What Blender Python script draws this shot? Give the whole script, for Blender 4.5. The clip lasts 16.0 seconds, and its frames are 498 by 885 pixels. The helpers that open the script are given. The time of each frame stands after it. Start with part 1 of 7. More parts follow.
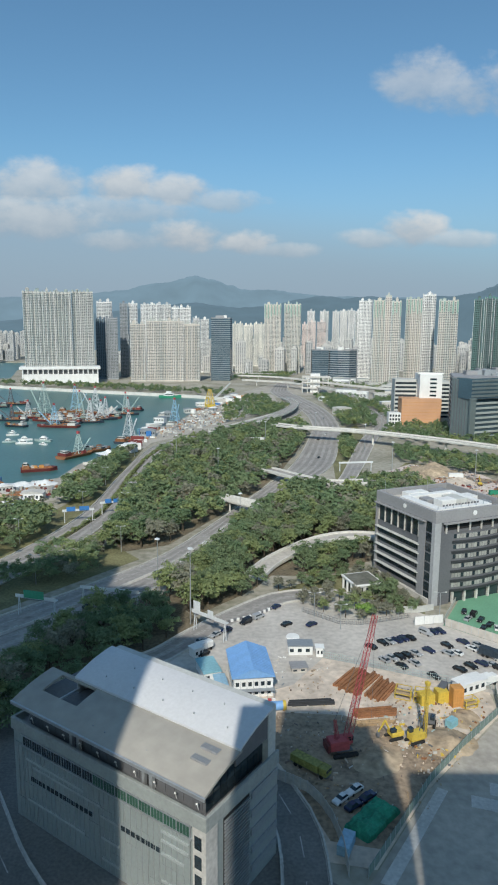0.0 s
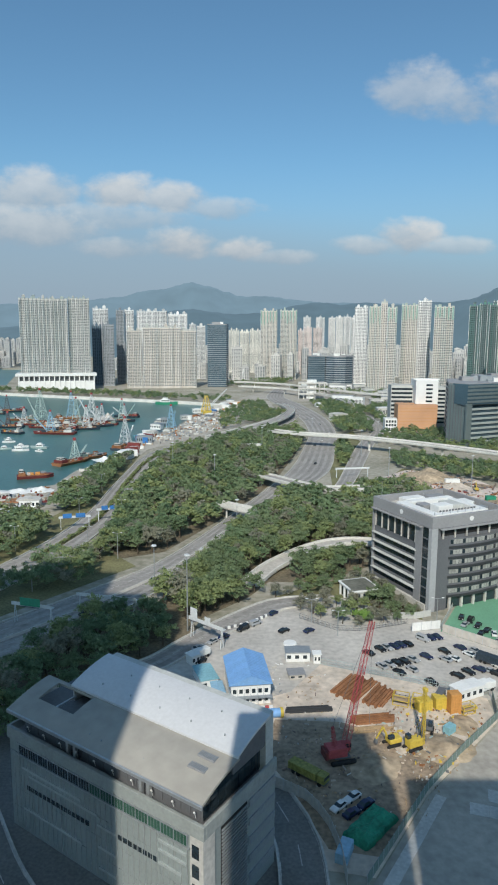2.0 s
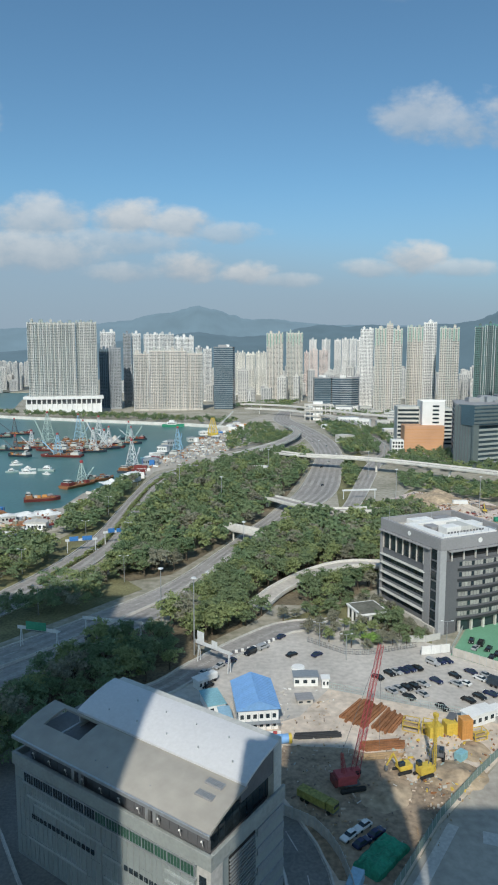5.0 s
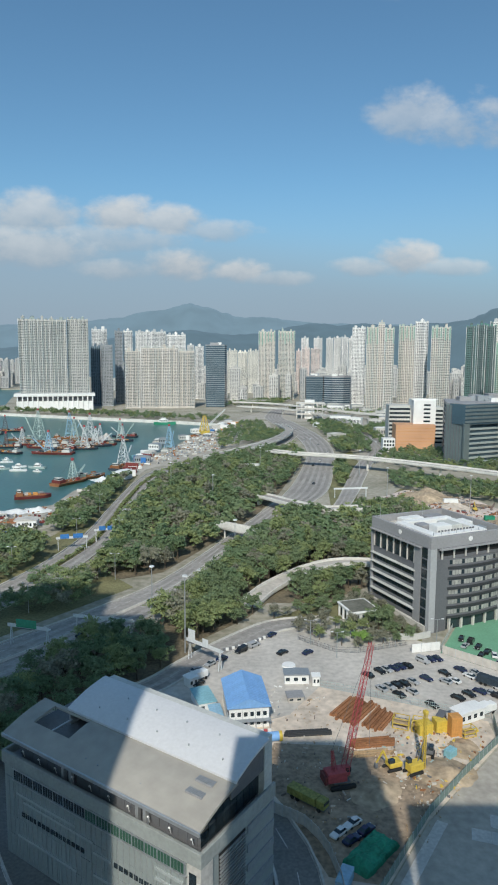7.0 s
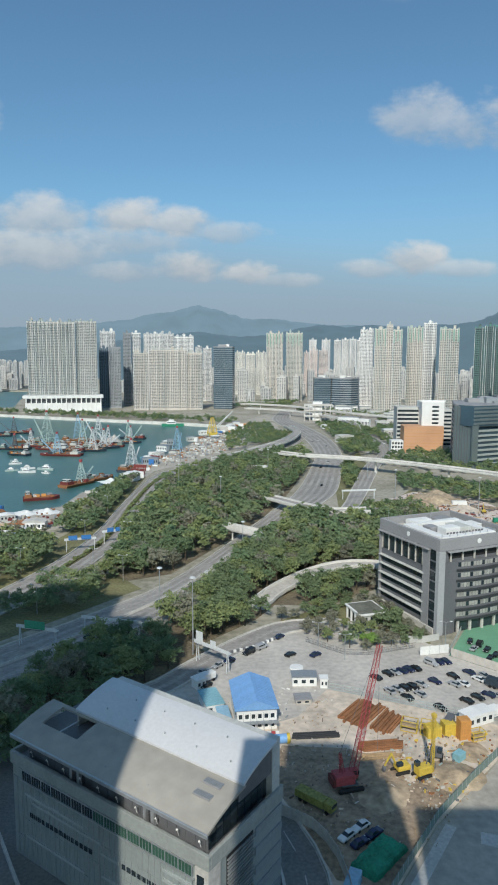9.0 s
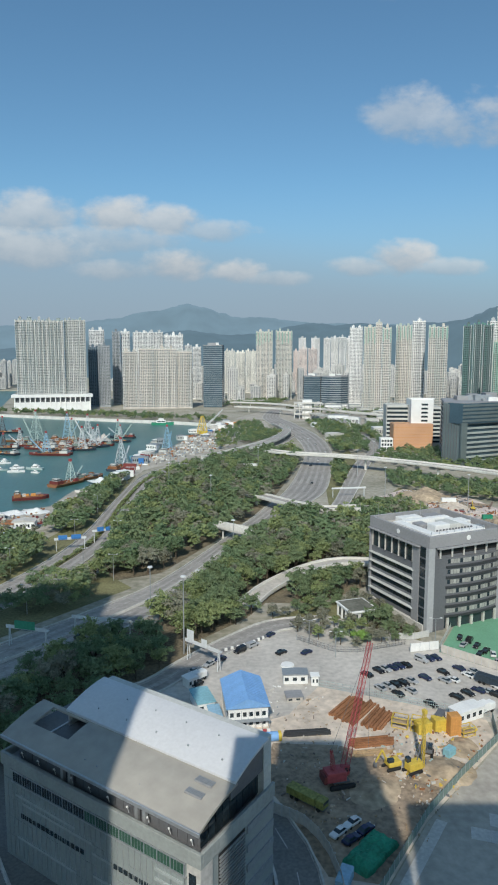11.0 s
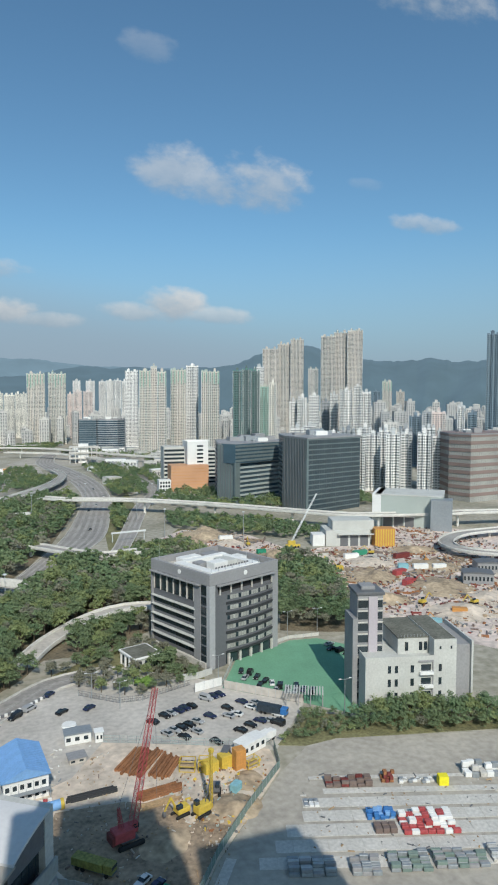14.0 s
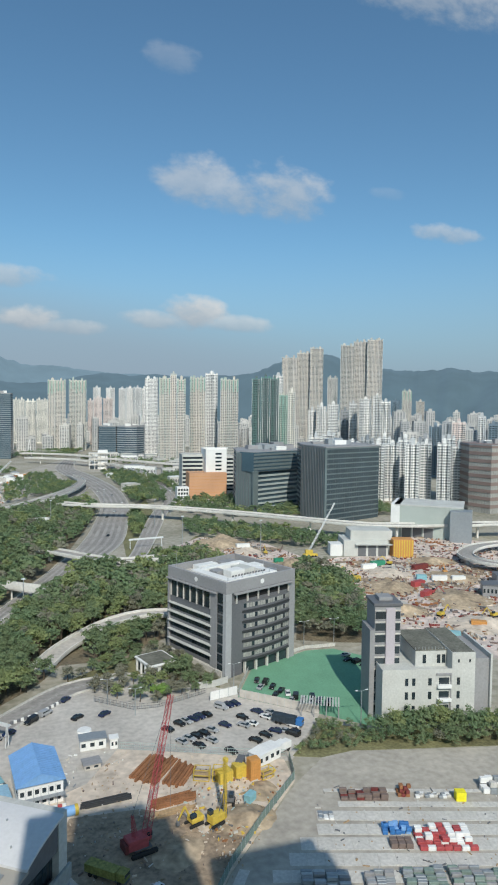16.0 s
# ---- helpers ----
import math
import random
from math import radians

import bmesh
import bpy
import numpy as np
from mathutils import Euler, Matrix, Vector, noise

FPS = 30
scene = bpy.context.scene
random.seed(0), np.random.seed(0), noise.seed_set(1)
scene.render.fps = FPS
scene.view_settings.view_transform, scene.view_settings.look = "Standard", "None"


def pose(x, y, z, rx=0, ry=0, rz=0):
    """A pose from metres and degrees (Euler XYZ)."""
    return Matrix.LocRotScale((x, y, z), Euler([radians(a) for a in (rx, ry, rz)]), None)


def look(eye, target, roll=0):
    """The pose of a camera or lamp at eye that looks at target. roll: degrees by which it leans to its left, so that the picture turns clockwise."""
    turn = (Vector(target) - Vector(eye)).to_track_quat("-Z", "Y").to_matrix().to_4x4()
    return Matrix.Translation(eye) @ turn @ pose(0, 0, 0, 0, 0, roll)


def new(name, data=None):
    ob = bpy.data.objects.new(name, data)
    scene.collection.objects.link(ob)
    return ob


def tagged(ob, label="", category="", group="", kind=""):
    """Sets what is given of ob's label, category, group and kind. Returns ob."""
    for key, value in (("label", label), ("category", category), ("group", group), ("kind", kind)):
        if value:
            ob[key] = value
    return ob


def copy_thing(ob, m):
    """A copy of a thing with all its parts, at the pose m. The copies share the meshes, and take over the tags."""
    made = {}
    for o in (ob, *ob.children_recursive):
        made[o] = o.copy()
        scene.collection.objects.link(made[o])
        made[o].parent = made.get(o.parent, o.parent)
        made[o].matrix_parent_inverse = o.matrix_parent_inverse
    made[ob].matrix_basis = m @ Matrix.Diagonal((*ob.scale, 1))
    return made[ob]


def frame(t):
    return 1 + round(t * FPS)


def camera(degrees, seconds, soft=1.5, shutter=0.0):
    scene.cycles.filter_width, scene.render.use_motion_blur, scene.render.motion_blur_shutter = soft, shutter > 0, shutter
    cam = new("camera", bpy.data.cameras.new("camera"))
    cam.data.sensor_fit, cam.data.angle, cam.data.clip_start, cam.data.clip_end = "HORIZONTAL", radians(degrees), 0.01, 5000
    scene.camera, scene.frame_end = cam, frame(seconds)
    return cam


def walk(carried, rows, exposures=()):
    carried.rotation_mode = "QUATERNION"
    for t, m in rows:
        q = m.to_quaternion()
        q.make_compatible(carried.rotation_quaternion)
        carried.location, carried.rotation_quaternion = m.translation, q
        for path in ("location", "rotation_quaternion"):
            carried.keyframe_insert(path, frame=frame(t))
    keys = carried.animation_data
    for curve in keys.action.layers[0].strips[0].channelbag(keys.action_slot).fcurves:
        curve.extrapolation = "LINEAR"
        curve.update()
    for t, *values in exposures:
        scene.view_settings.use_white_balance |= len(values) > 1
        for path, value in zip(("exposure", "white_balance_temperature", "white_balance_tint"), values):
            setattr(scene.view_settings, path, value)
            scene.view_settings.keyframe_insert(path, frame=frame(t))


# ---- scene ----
cam = camera(41.14, 16.0, 2.0)
PATH = [
    (0.0, pose(0, 0, 100, 80.43, -0.43, 0.48)),
    (0.5, pose(0, 0, 100, 80.45, -0.40, 0.45)),
    (1.0, pose(0, 0, 100, 80.64, -0.61, 0.45)),
    (1.5, pose(0, 0, 100, 80.65, -0.59, 0.66)),
    (2.0, pose(0, 0, 100, 80.97, -0.31, 0.16)),
    (2.5, pose(0, 0, 100, 81.19, -0.18, 0.39)),
    (3.0, pose(0, 0, 100, 81.29, -0.37, 0.90)),
    (5.5, pose(0, 0, 100, 83.04, 0.07, 0.62)),
    (6.0, pose(0, 0, 100, 83.05, -0.13, 0.41)),
    (6.5, pose(0, 0, 100, 82.89, -0.33, 0.39)),
    (7.0, pose(0, 0, 100, 82.70, -0.30, 0.00)),
    (7.5, pose(0, 0, 100, 82.52, 0.24, -0.36)),
    (8.0, pose(0, 0, 100, 82.64, 0.03, 0.04)),
    (8.5, pose(0, 0, 100, 82.91, 0.04, 0.45)),
    (9.0, pose(0, 0, 100, 82.85, -0.23, 0.67)),
    (11.5, pose(0, 0, 100, 82.60, -0.02, -0.33)),
    (12.0, pose(0, 0, 100, 82.48, 0.35, -0.20)),
    (12.5, pose(0, 0, 100, 82.89, -0.12, -3.37)),
    (12.7, pose(0, 0, 100, 81.10, -2.71, -6.89)),
    (12.9, pose(0, 0, 100, 79.97, -1.95, -8.26)),
    (13.0, pose(0, 0, 100, 80.80, -1.97, -9.59)),
    (13.1, pose(0, 0, 100, 80.83, -1.90, -11.12)),
    (13.3, pose(0, 0, 100, 82.15, -1.26, -15.98)),
    (13.5, pose(0, 0, 100, 84.33, -0.51, -19.23)),
    (14.0, pose(0, 0, 100, 86.44, -0.13, -19.29)),
    (14.5, pose(0, 0, 100, 86.29, 0.48, -17.73)),
    (15.0, pose(0, 0, 100, 87.39, -0.64, -18.11)),
    (15.5, pose(0, 0, 100, 87.42, -0.57, -17.59)),
    (16.0, pose(0, 0, 100, 87.14, -0.73, -17.66)),
]
walk(cam, PATH, [(0.0, 0.05, 6650, 7), (16.0, 0.02, 6650, 7)])

# ---- world, sun ----
SUN_EL, SUN_AZ = 40.0, 187.4          # the sun stands behind the camera, a little to its left
world = bpy.data.worlds.new("world")
scene.world = world
world.use_nodes = True
wn, wl = world.node_tree.nodes, world.node_tree.links
wn.clear()
sky = wn.new("ShaderNodeTexSky")
sky.sky_type, sky.sun_disc = "NISHITA", False
sky.sun_elevation, sky.sun_rotation = radians(SUN_EL), radians(SUN_AZ)
sky.altitude, sky.air_density, sky.dust_density, sky.ozone_density = 100, 1.0, 1.2, 1.0


def wnode(kind, *ins, operation="", data_type="", interpolation_type=""):
    n = wn.new(kind)
    if operation:
        n.operation = operation
    if data_type:
        n.data_type = data_type
    if interpolation_type:
        n.interpolation_type = interpolation_type
    for i, v in enumerate(ins):
        if v is None:
            continue
        if isinstance(v, bpy.types.NodeSocket):
            wl.new(v, n.inputs[i])
        else:
            n.inputs[i].default_value = v
    return n


def wmath(op, a, b=None, c=None):
    return wnode("ShaderNodeMath", a, b, c, operation=op).outputs[0]


# clouds: soft heaps on the sky, at (u, v) = (x / y, z / y) of the direction
gen = wn.new("ShaderNodeTexCoord").outputs["Generated"]
sep = wnode("ShaderNodeSeparateXYZ", gen)
ahead = wmath("MAXIMUM", sep.outputs[1], 0.05)
cu, cv = wmath("DIVIDE", sep.outputs[0], ahead), wmath("DIVIDE", sep.outputs[2], ahead)
cuv = wnode("ShaderNodeCombineXYZ", cu, wmath("MULTIPLY", cv, 1.5), 0.0).outputs[0]
fine = wnode("ShaderNodeTexNoise", cuv, None, 21.0, 7.0, 0.58).outputs[0]
broad = wnode("ShaderNodeTexNoise", cuv, None, 7.0, 2.0, 0.5).outputs[0]
lump = wmath("ADD", wmath("MULTIPLY", wmath("SUBTRACT", fine, 0.5), 1.75), wmath("MULTIPLY", wmath("SUBTRACT", broad, 0.5), 0.9))
front = wmath("GREATER_THAN", sep.outputs[1], 0.1)
total, lit = None, None
#        u      v      half u half v strength
for u0, v0, hu, hv, k in ((0.235, 0.347, 0.080, 0.042, 0.58), (0.375, 0.342, 0.088, 0.052, 0.60), (0.305, 0.333, 0.09, 0.036, 0.58),
                          (-0.315, 0.205, 0.085, 0.042, 0.72), (-0.19, 0.203, 0.065, 0.034, 0.86), (-0.115, 0.196, 0.075, 0.030, 0.80), (-0.05, 0.184, 0.075, 0.020, 0.55),
                          (-0.33, 0.160, 0.15, 0.036, 0.66), (-0.20, 0.172, 0.16, 0.026, 0.5),
                          (-0.105, 0.136, 0.068, 0.028, 0.88), (-0.015, 0.126, 0.055, 0.020, 0.82), (0.04, 0.116, 0.07, 0.013, 0.5), (-0.19, 0.128, 0.08, 0.018, 0.55),
                          (0.228, 0.146, 0.060, 0.029, 0.88), (0.17, 0.132, 0.07, 0.018, 0.6), (0.29, 0.132, 0.075, 0.016, 0.55),
                          (0.67, 0.306, 0.085, 0.018, 0.5), (0.195, 0.52, 0.05, 0.026, 0.2), (0.63, 0.70, 0.20, 0.060, 0.5), (0.56, 0.36, 0.04, 0.012, 0.12),
                          (-0.42, 0.35, 0.06, 0.045, 0.6)):
    du, dv = wmath("DIVIDE", wmath("SUBTRACT", cu, u0), hu), wmath("DIVIDE", wmath("SUBTRACT", cv, v0), hv)
    r2 = wmath("ADD", wmath("MULTIPLY", du, du), wmath("MULTIPLY", dv, dv))
    m = wmath("SUBTRACT", 0.88, wmath("MULTIPLY", r2, 0.88))
    dens = wnode("ShaderNodeMapRange", wmath("ADD", m, lump), 0.0, 0.86, 0.0, k, interpolation_type="SMOOTHSTEP").outputs[0]
    top = wmath("MULTIPLY", dens, wnode("ShaderNodeMapRange", wmath("ADD", dv, lump), -0.75, 0.75, 0.0, 1.0).outputs[0])
    total = dens if total is None else wmath("MAXIMUM", total, dens)
    lit = top if lit is None else wmath("MAXIMUM", lit, top)
cover = wmath("MULTIPLY", total, front)
tone = wnode("ShaderNodeMix", wmath("MINIMUM", wmath("DIVIDE", lit, wmath("MAXIMUM", total, 0.02)), 1.0), data_type="RGBA")
tone.inputs[6].default_value, tone.inputs[7].default_value = (3.0, 3.6, 4.35, 1), (5.75, 5.9, 6.15, 1)
tinted = wnode("ShaderNodeMix", 1.0, data_type="RGBA")
tinted.blend_type = "MULTIPLY"
tinted.inputs[7].default_value = (0.66, 0.96, 1.08, 1)
wl.new(sky.outputs[0], tinted.inputs[6])
# pale haze low over the horizon
low = wnode("ShaderNodeMapRange", sep.outputs[2], 0.26, 0.0, 0.0, 0.95, interpolation_type="SMOOTHSTEP").outputs[0]
hazy = wnode("ShaderNodeMix", low, data_type="RGBA")
wl.new(tinted.outputs[2], hazy.inputs[6])
hazy.inputs[7].default_value = (2.4, 3.2, 4.25, 1)
# a greyish veil of thin cloud under the heaps
veil = wmath("MULTIPLY", wnode("ShaderNodeMapRange", wmath("ADD", cv, wmath("MULTIPLY", cu, 0.12)), 0.205, 0.09, 0.0, 0.6, interpolation_type="SMOOTHSTEP").outputs[0],
             wnode("ShaderNodeMapRange", cu, 0.62, 0.12, 0.35, 1.0, interpolation_type="SMOOTHSTEP").outputs[0])
veiled = wnode("ShaderNodeMix", wmath("MULTIPLY", veil, front), data_type="RGBA")
wl.new(hazy.outputs[2], veiled.inputs[6])
veiled.inputs[7].default_value = (2.6, 3.28, 4.2, 1)
skymix = wnode("ShaderNodeMix", cover, data_type="RGBA")
wl.new(veiled.outputs[2], skymix.inputs[6]), wl.new(tone.outputs[2], skymix.inputs[7])
back = wnode("ShaderNodeBackground", skymix.outputs[2], 0.112)
wl.new(back.outputs[0], wn.new("ShaderNodeOutputWorld").inputs[0])

sun = new("sun", bpy.data.lights.new("sun", "SUN"))
sun.data.energy, sun.data.angle, sun.data.color = 3.45, radians(0.53), (1.0, 0.95, 0.88)
sun.matrix_world = look((-math.sin(radians(7.4)) * 100, -100, 100 * math.tan(radians(SUN_EL))), (0, 0, 0))

# ---- materials ----
def mat(name, col, rough=0.85, metal=0.0, var=0.18, big=0.05, small=1.5, bump=0.15, spec=0.4, rnd=0.0, island=0.0, dirt=None):
    """A surface with broad stains and fine grain; rnd varies it from object to object, island from piece to piece."""
    m = bpy.data.materials.new(name)
    m.use_nodes = True
    nt, n, l = m.node_tree, m.node_tree.nodes, m.node_tree.links
    p = n["Principled BSDF"]
    p.inputs["Roughness"].default_value, p.inputs["Metallic"].default_value = rough, metal
    p.inputs["Specular IOR Level"].default_value = spec
    co = n.new("ShaderNodeTexCoord").outputs["Object"]
    a, b = n.new("ShaderNodeTexNoise"), n.new("ShaderNodeTexNoise")
    for q, s, d in ((a, big, 5.0), (b, small, 3.0)):
        l.new(co, q.inputs["Vector"])
        q.inputs["Scale"].default_value, q.inputs["Detail"].default_value = s, d
    su = n.new("ShaderNodeMath")
    su.operation = "ADD"
    l.new(a.outputs[0], su.inputs[0]), l.new(b.outputs[0], su.inputs[1])
    fac = su.outputs[0]
    lo, hi = 0.65, 1.35
    if rnd or island:
        src = n.new("ShaderNodeObjectInfo").outputs["Random"] if rnd else n.new("ShaderNodeNewGeometry").outputs["Random Per Island"]
        k = n.new("ShaderNodeMath")
        k.operation, k.inputs[1].default_value = "MULTIPLY_ADD", (rnd or island)
        l.new(src, k.inputs[0]), l.new(fac, k.inputs[2])
        fac, hi = k.outputs[0], hi + (rnd or island)
    mr = n.new("ShaderNodeMapRange")
    mr.inputs["From Min"].default_value, mr.inputs["From Max"].default_value = lo, hi
    l.new(fac, mr.inputs["Value"])
    mx = n.new("ShaderNodeMix")
    mx.data_type = "RGBA"
    d = dirt or [c * (1 - 2 * var) for c in col]
    mx.inputs[6].default_value = (*[max(0.0, c) for c in d], 1)
    mx.inputs[7].default_value = (*[min(1.0, c * (1 + var)) for c in col], 1)
    l.new(mr.outputs[0], mx.inputs[0]), l.new(mx.outputs[2], p.inputs["Base Color"])
    if bump:
        bp = n.new("ShaderNodeBump")
        bp.inputs["Strength"].default_value, bp.inputs["Distance"].default_value = bump, 0.05
        l.new(b.outputs[0], bp.inputs["Height"]), l.new(bp.outputs[0], p.inputs["Normal"])
    return m


M = {}
M["asphalt"] = mat("asphalt", (0.37, 0.35, 0.325), 0.9, var=0.18, big=0.05, small=0.8)
M["asphalt_worn"] = mat("worn_asphalt", (0.315, 0.295, 0.275), 0.85, var=0.22, big=0.03, small=0.4)
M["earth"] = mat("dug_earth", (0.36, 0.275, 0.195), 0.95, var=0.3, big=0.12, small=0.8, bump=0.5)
# darker copy of the asphalt, with the tower shade put into its colour
M["asphalt_in_shade"] = mat("asphalt_in_shade", (0.205, 0.195, 0.18), 0.9, var=0.2, big=0.05)
M["concrete"] = mat("concrete", (0.52, 0.485, 0.44), 0.9, var=0.15, big=0.07, small=0.6, bump=0.05)
M["yard"] = mat("yard", (0.43, 0.395, 0.34), 0.92, var=0.16, big=0.06, small=0.5, bump=0.04)
M["pale"] = mat("pale_concrete", (0.58, 0.56, 0.52), 0.9, var=0.15, big=0.08, small=1.2)
M["dirt"] = mat("dirt", (0.46, 0.36, 0.25), 0.95, var=0.3, big=0.07, small=0.5, bump=0.5)
M["sand"] = mat("sand", (0.64, 0.545, 0.45), 0.95, var=0.2, big=0.09, small=0.45, bump=0.3)
M["pinksand"] = mat("pinkish_rubble", (0.66, 0.555, 0.50), 0.95, var=0.22, big=0.06, small=0.35, bump=0.3)
M["land"] = mat("land", (0.36, 0.33, 0.28), 0.95, var=0.3, big=0.025, small=0.3, dirt=(0.19, 0.185, 0.13))
M["grass"] = mat("grass", (0.21, 0.20, 0.10), 0.95, var=0.3, big=0.08, small=1.0, bump=0.4)
M["soil"] = mat("soil", (0.20, 0.165, 0.11), 0.95, var=0.35, big=0.1, small=1.0, bump=0.4)
M["paint_white"] = mat("road_paint", (0.52, 0.51, 0.48), 0.85, var=0.25, big=0.3)
M["court"] = mat("court_green", (0.16, 0.36, 0.23), 0.85, var=0.1, big=0.1)
M["white"] = mat("white_paint", (0.78, 0.78, 0.76), 0.6, var=0.07, big=0.15, rnd=0.1)
M["offwhite"] = mat("offwhite_render", (0.55, 0.555, 0.525), 0.8, var=0.1, big=0.1)
M["steel"] = mat("galvanised_steel", (0.5, 0.52, 0.53), 0.45, 0.6, var=0.1)
M["greymetal"] = mat("grey_metal", (0.33, 0.36, 0.38), 0.5, 0.3, var=0.1)
M["darkgrey"] = mat("dark_grey_panel", (0.145, 0.15, 0.16), 0.5, var=0.12, rnd=0.1)
M["midgrey"] = mat("grey_stone_panel", (0.31, 0.31, 0.315), 0.6, var=0.1, rnd=0.1)
M["black"] = mat("black_rubber", (0.02, 0.02, 0.02), 0.8)
M["glass"] = mat("window_glass", (0.03, 0.045, 0.055), 0.08, var=0.3, bump=0, spec=0.8, rnd=0.3)
M["glass_blue"] = mat("blue_glass", (0.075, 0.125, 0.16), 0.1, var=0.2, bump=0, spec=0.9, rnd=0.3)
M["glass_slate"] = mat("slate_glass", (0.05, 0.078, 0.095), 0.1, var=0.2, bump=0, spec=0.8, rnd=0.3)
M["office_clad"] = mat("grey_green_cladding", (0.17, 0.215, 0.22), 0.5, 0.2, var=0.12, rnd=0.06)
M["office_sill"] = mat("pale_green_grey_panel", (0.40, 0.45, 0.44), 0.5, var=0.12, rnd=0.08)
M["office_brown"] = mat("grey_brown_panel", (0.26, 0.195, 0.175), 0.6, var=0.12, rnd=0.06)
M["glass_green"] = mat("green_glass", (0.05, 0.12, 0.085), 0.12, var=0.2, bump=0, spec=0.8, rnd=0.3)
M["panes"] = mat("tower_windows", (0.20, 0.22, 0.23), 0.2, var=0.3, bump=0, spec=0.7, island=1.2, dirt=(0.03, 0.04, 0.05))
M["panes_dark"] = mat("tower_windows_dark", (0.06, 0.09, 0.10), 0.12, var=0.3, bump=0, spec=0.8, island=0.8, dirt=(0.02, 0.03, 0.035))
M["blue_sheet"] = mat("blue_sheet", (0.20, 0.39, 0.68), 0.55, var=0.08, big=0.4)
M["teal_sheet"] = mat("teal_sheet", (0.26, 0.50, 0.56), 0.6, var=0.15)
M["red"] = mat("red_paint", (0.46, 0.085, 0.09), 0.55, var=0.2, rnd=0.2)
M["yellow"] = mat("yellow_paint", (0.66, 0.48, 0.08), 0.55, var=0.2, rnd=0.2)
M["orange"] = mat("orange_paint", (0.62, 0.30, 0.09), 0.6, var=0.15, rnd=0.1)
M["terracotta"] = mat("terracotta_cladding", (0.60, 0.34, 0.20), 0.7, var=0.1)
M["rust"] = mat("rusty_steel", (0.33, 0.15, 0.07), 0.85, var=0.3, big=0.4, small=3.0, rnd=0.4)
M["timber"] = mat("raw_timber", (0.48, 0.34, 0.2), 0.85, var=0.25, rnd=0.4)
M["net"] = mat("green_tarpaulin", (0.03, 0.27, 0.16), 0.8, var=0.25, big=0.3, bump=0.5)
M["blue"] = mat("blue_paint", (0.05, 0.2, 0.5), 0.5, var=0.15, rnd=0.2)
M["green_paint"] = mat("green_paint", (0.05, 0.3, 0.18), 0.6, var=0.15)
M["navy"] = mat("navy_hull", (0.04, 0.06, 0.08), 0.6, var=0.25)
M["maroon"] = mat("maroon_hull", (0.22, 0.05, 0.045), 0.7, var=0.3, rnd=0.3)
M["roof_white"] = mat("white_roof_sheet", (0.63, 0.635, 0.645), 0.5, var=0.05, big=0.05)
M["roof_beige"] = mat("beige_roof_sheet", (0.40, 0.375, 0.33), 0.75, var=0.09, big=0.05, small=0.35, bump=0.05)
M["fac_panel"] = mat("silver_panel", (0.335, 0.375, 0.365), 0.5, 0.2, var=0.07, rnd=0.05)
M["bark"] = mat("bark", (0.13, 0.10, 0.07), 0.9, var=0.3)
for i, c in enumerate(((0.25, 0.325, 0.175), (0.215, 0.305, 0.165), (0.33, 0.39, 0.18), (0.33, 0.33, 0.245))):
    M["leaf%d" % i] = m = mat("foliage", c, 0.8, var=0.22, big=0.15, small=1.2, bump=0, spec=0.2, island=0.35)
    n, l = m.node_tree.nodes, m.node_tree.links                  # leaves let some light through
    tr, ms, p = n.new("ShaderNodeBsdfTranslucent"), n.new("ShaderNodeMixShader"), n["Principled BSDF"]
    l.new(p.inputs["Base Color"].links[0].from_socket, tr.inputs[0])
    ms.inputs[0].default_value = 0.4
    l.new(p.outputs[0], ms.inputs[1]), l.new(tr.outputs[0], ms.inputs[2])
    l.new(ms.outputs[0], n["Material Output"].inputs[0])
M["leaf_bright"] = mat("bright_foliage", (0.20, 0.33, 0.08), 0.8, var=0.2, big=0.3, small=1.5, bump=0, spec=0.2, island=0.3)
STYLES = {"grey": ((0.52, 0.51, 0.48), (0.34, 0.40, 0.38)), "white": ((0.80, 0.79, 0.77), (0.52, 0.54, 0.55)), "blue": ((0.20, 0.27, 0.33), (0.12, 0.17, 0.22)),
          "shade": ((0.38, 0.40, 0.42), (0.24, 0.27, 0.30)), "beige": ((0.60, 0.55, 0.495), (0.46, 0.48, 0.45)), "cream": ((0.80, 0.775, 0.70), (0.62, 0.60, 0.55)),
          "mint": ((0.63, 0.585, 0.525), (0.42, 0.49, 0.455)), "pink": ((0.70, 0.59, 0.55), (0.72, 0.69, 0.66)), "dark": ((0.12, 0.17, 0.17), (0.10, 0.26, 0.22)),
          "green": ((0.22, 0.38, 0.32), (0.55, 0.55, 0.48))}
for k, (c, e) in STYLES.items():
    M["w_" + k] = mat("tower_wall", c, 0.8, var=0.12, big=0.03, small=0.3, rnd=0.15)
    M["e_" + k] = mat("tower_trim", e, 0.7, var=0.12, big=0.05, small=0.3)

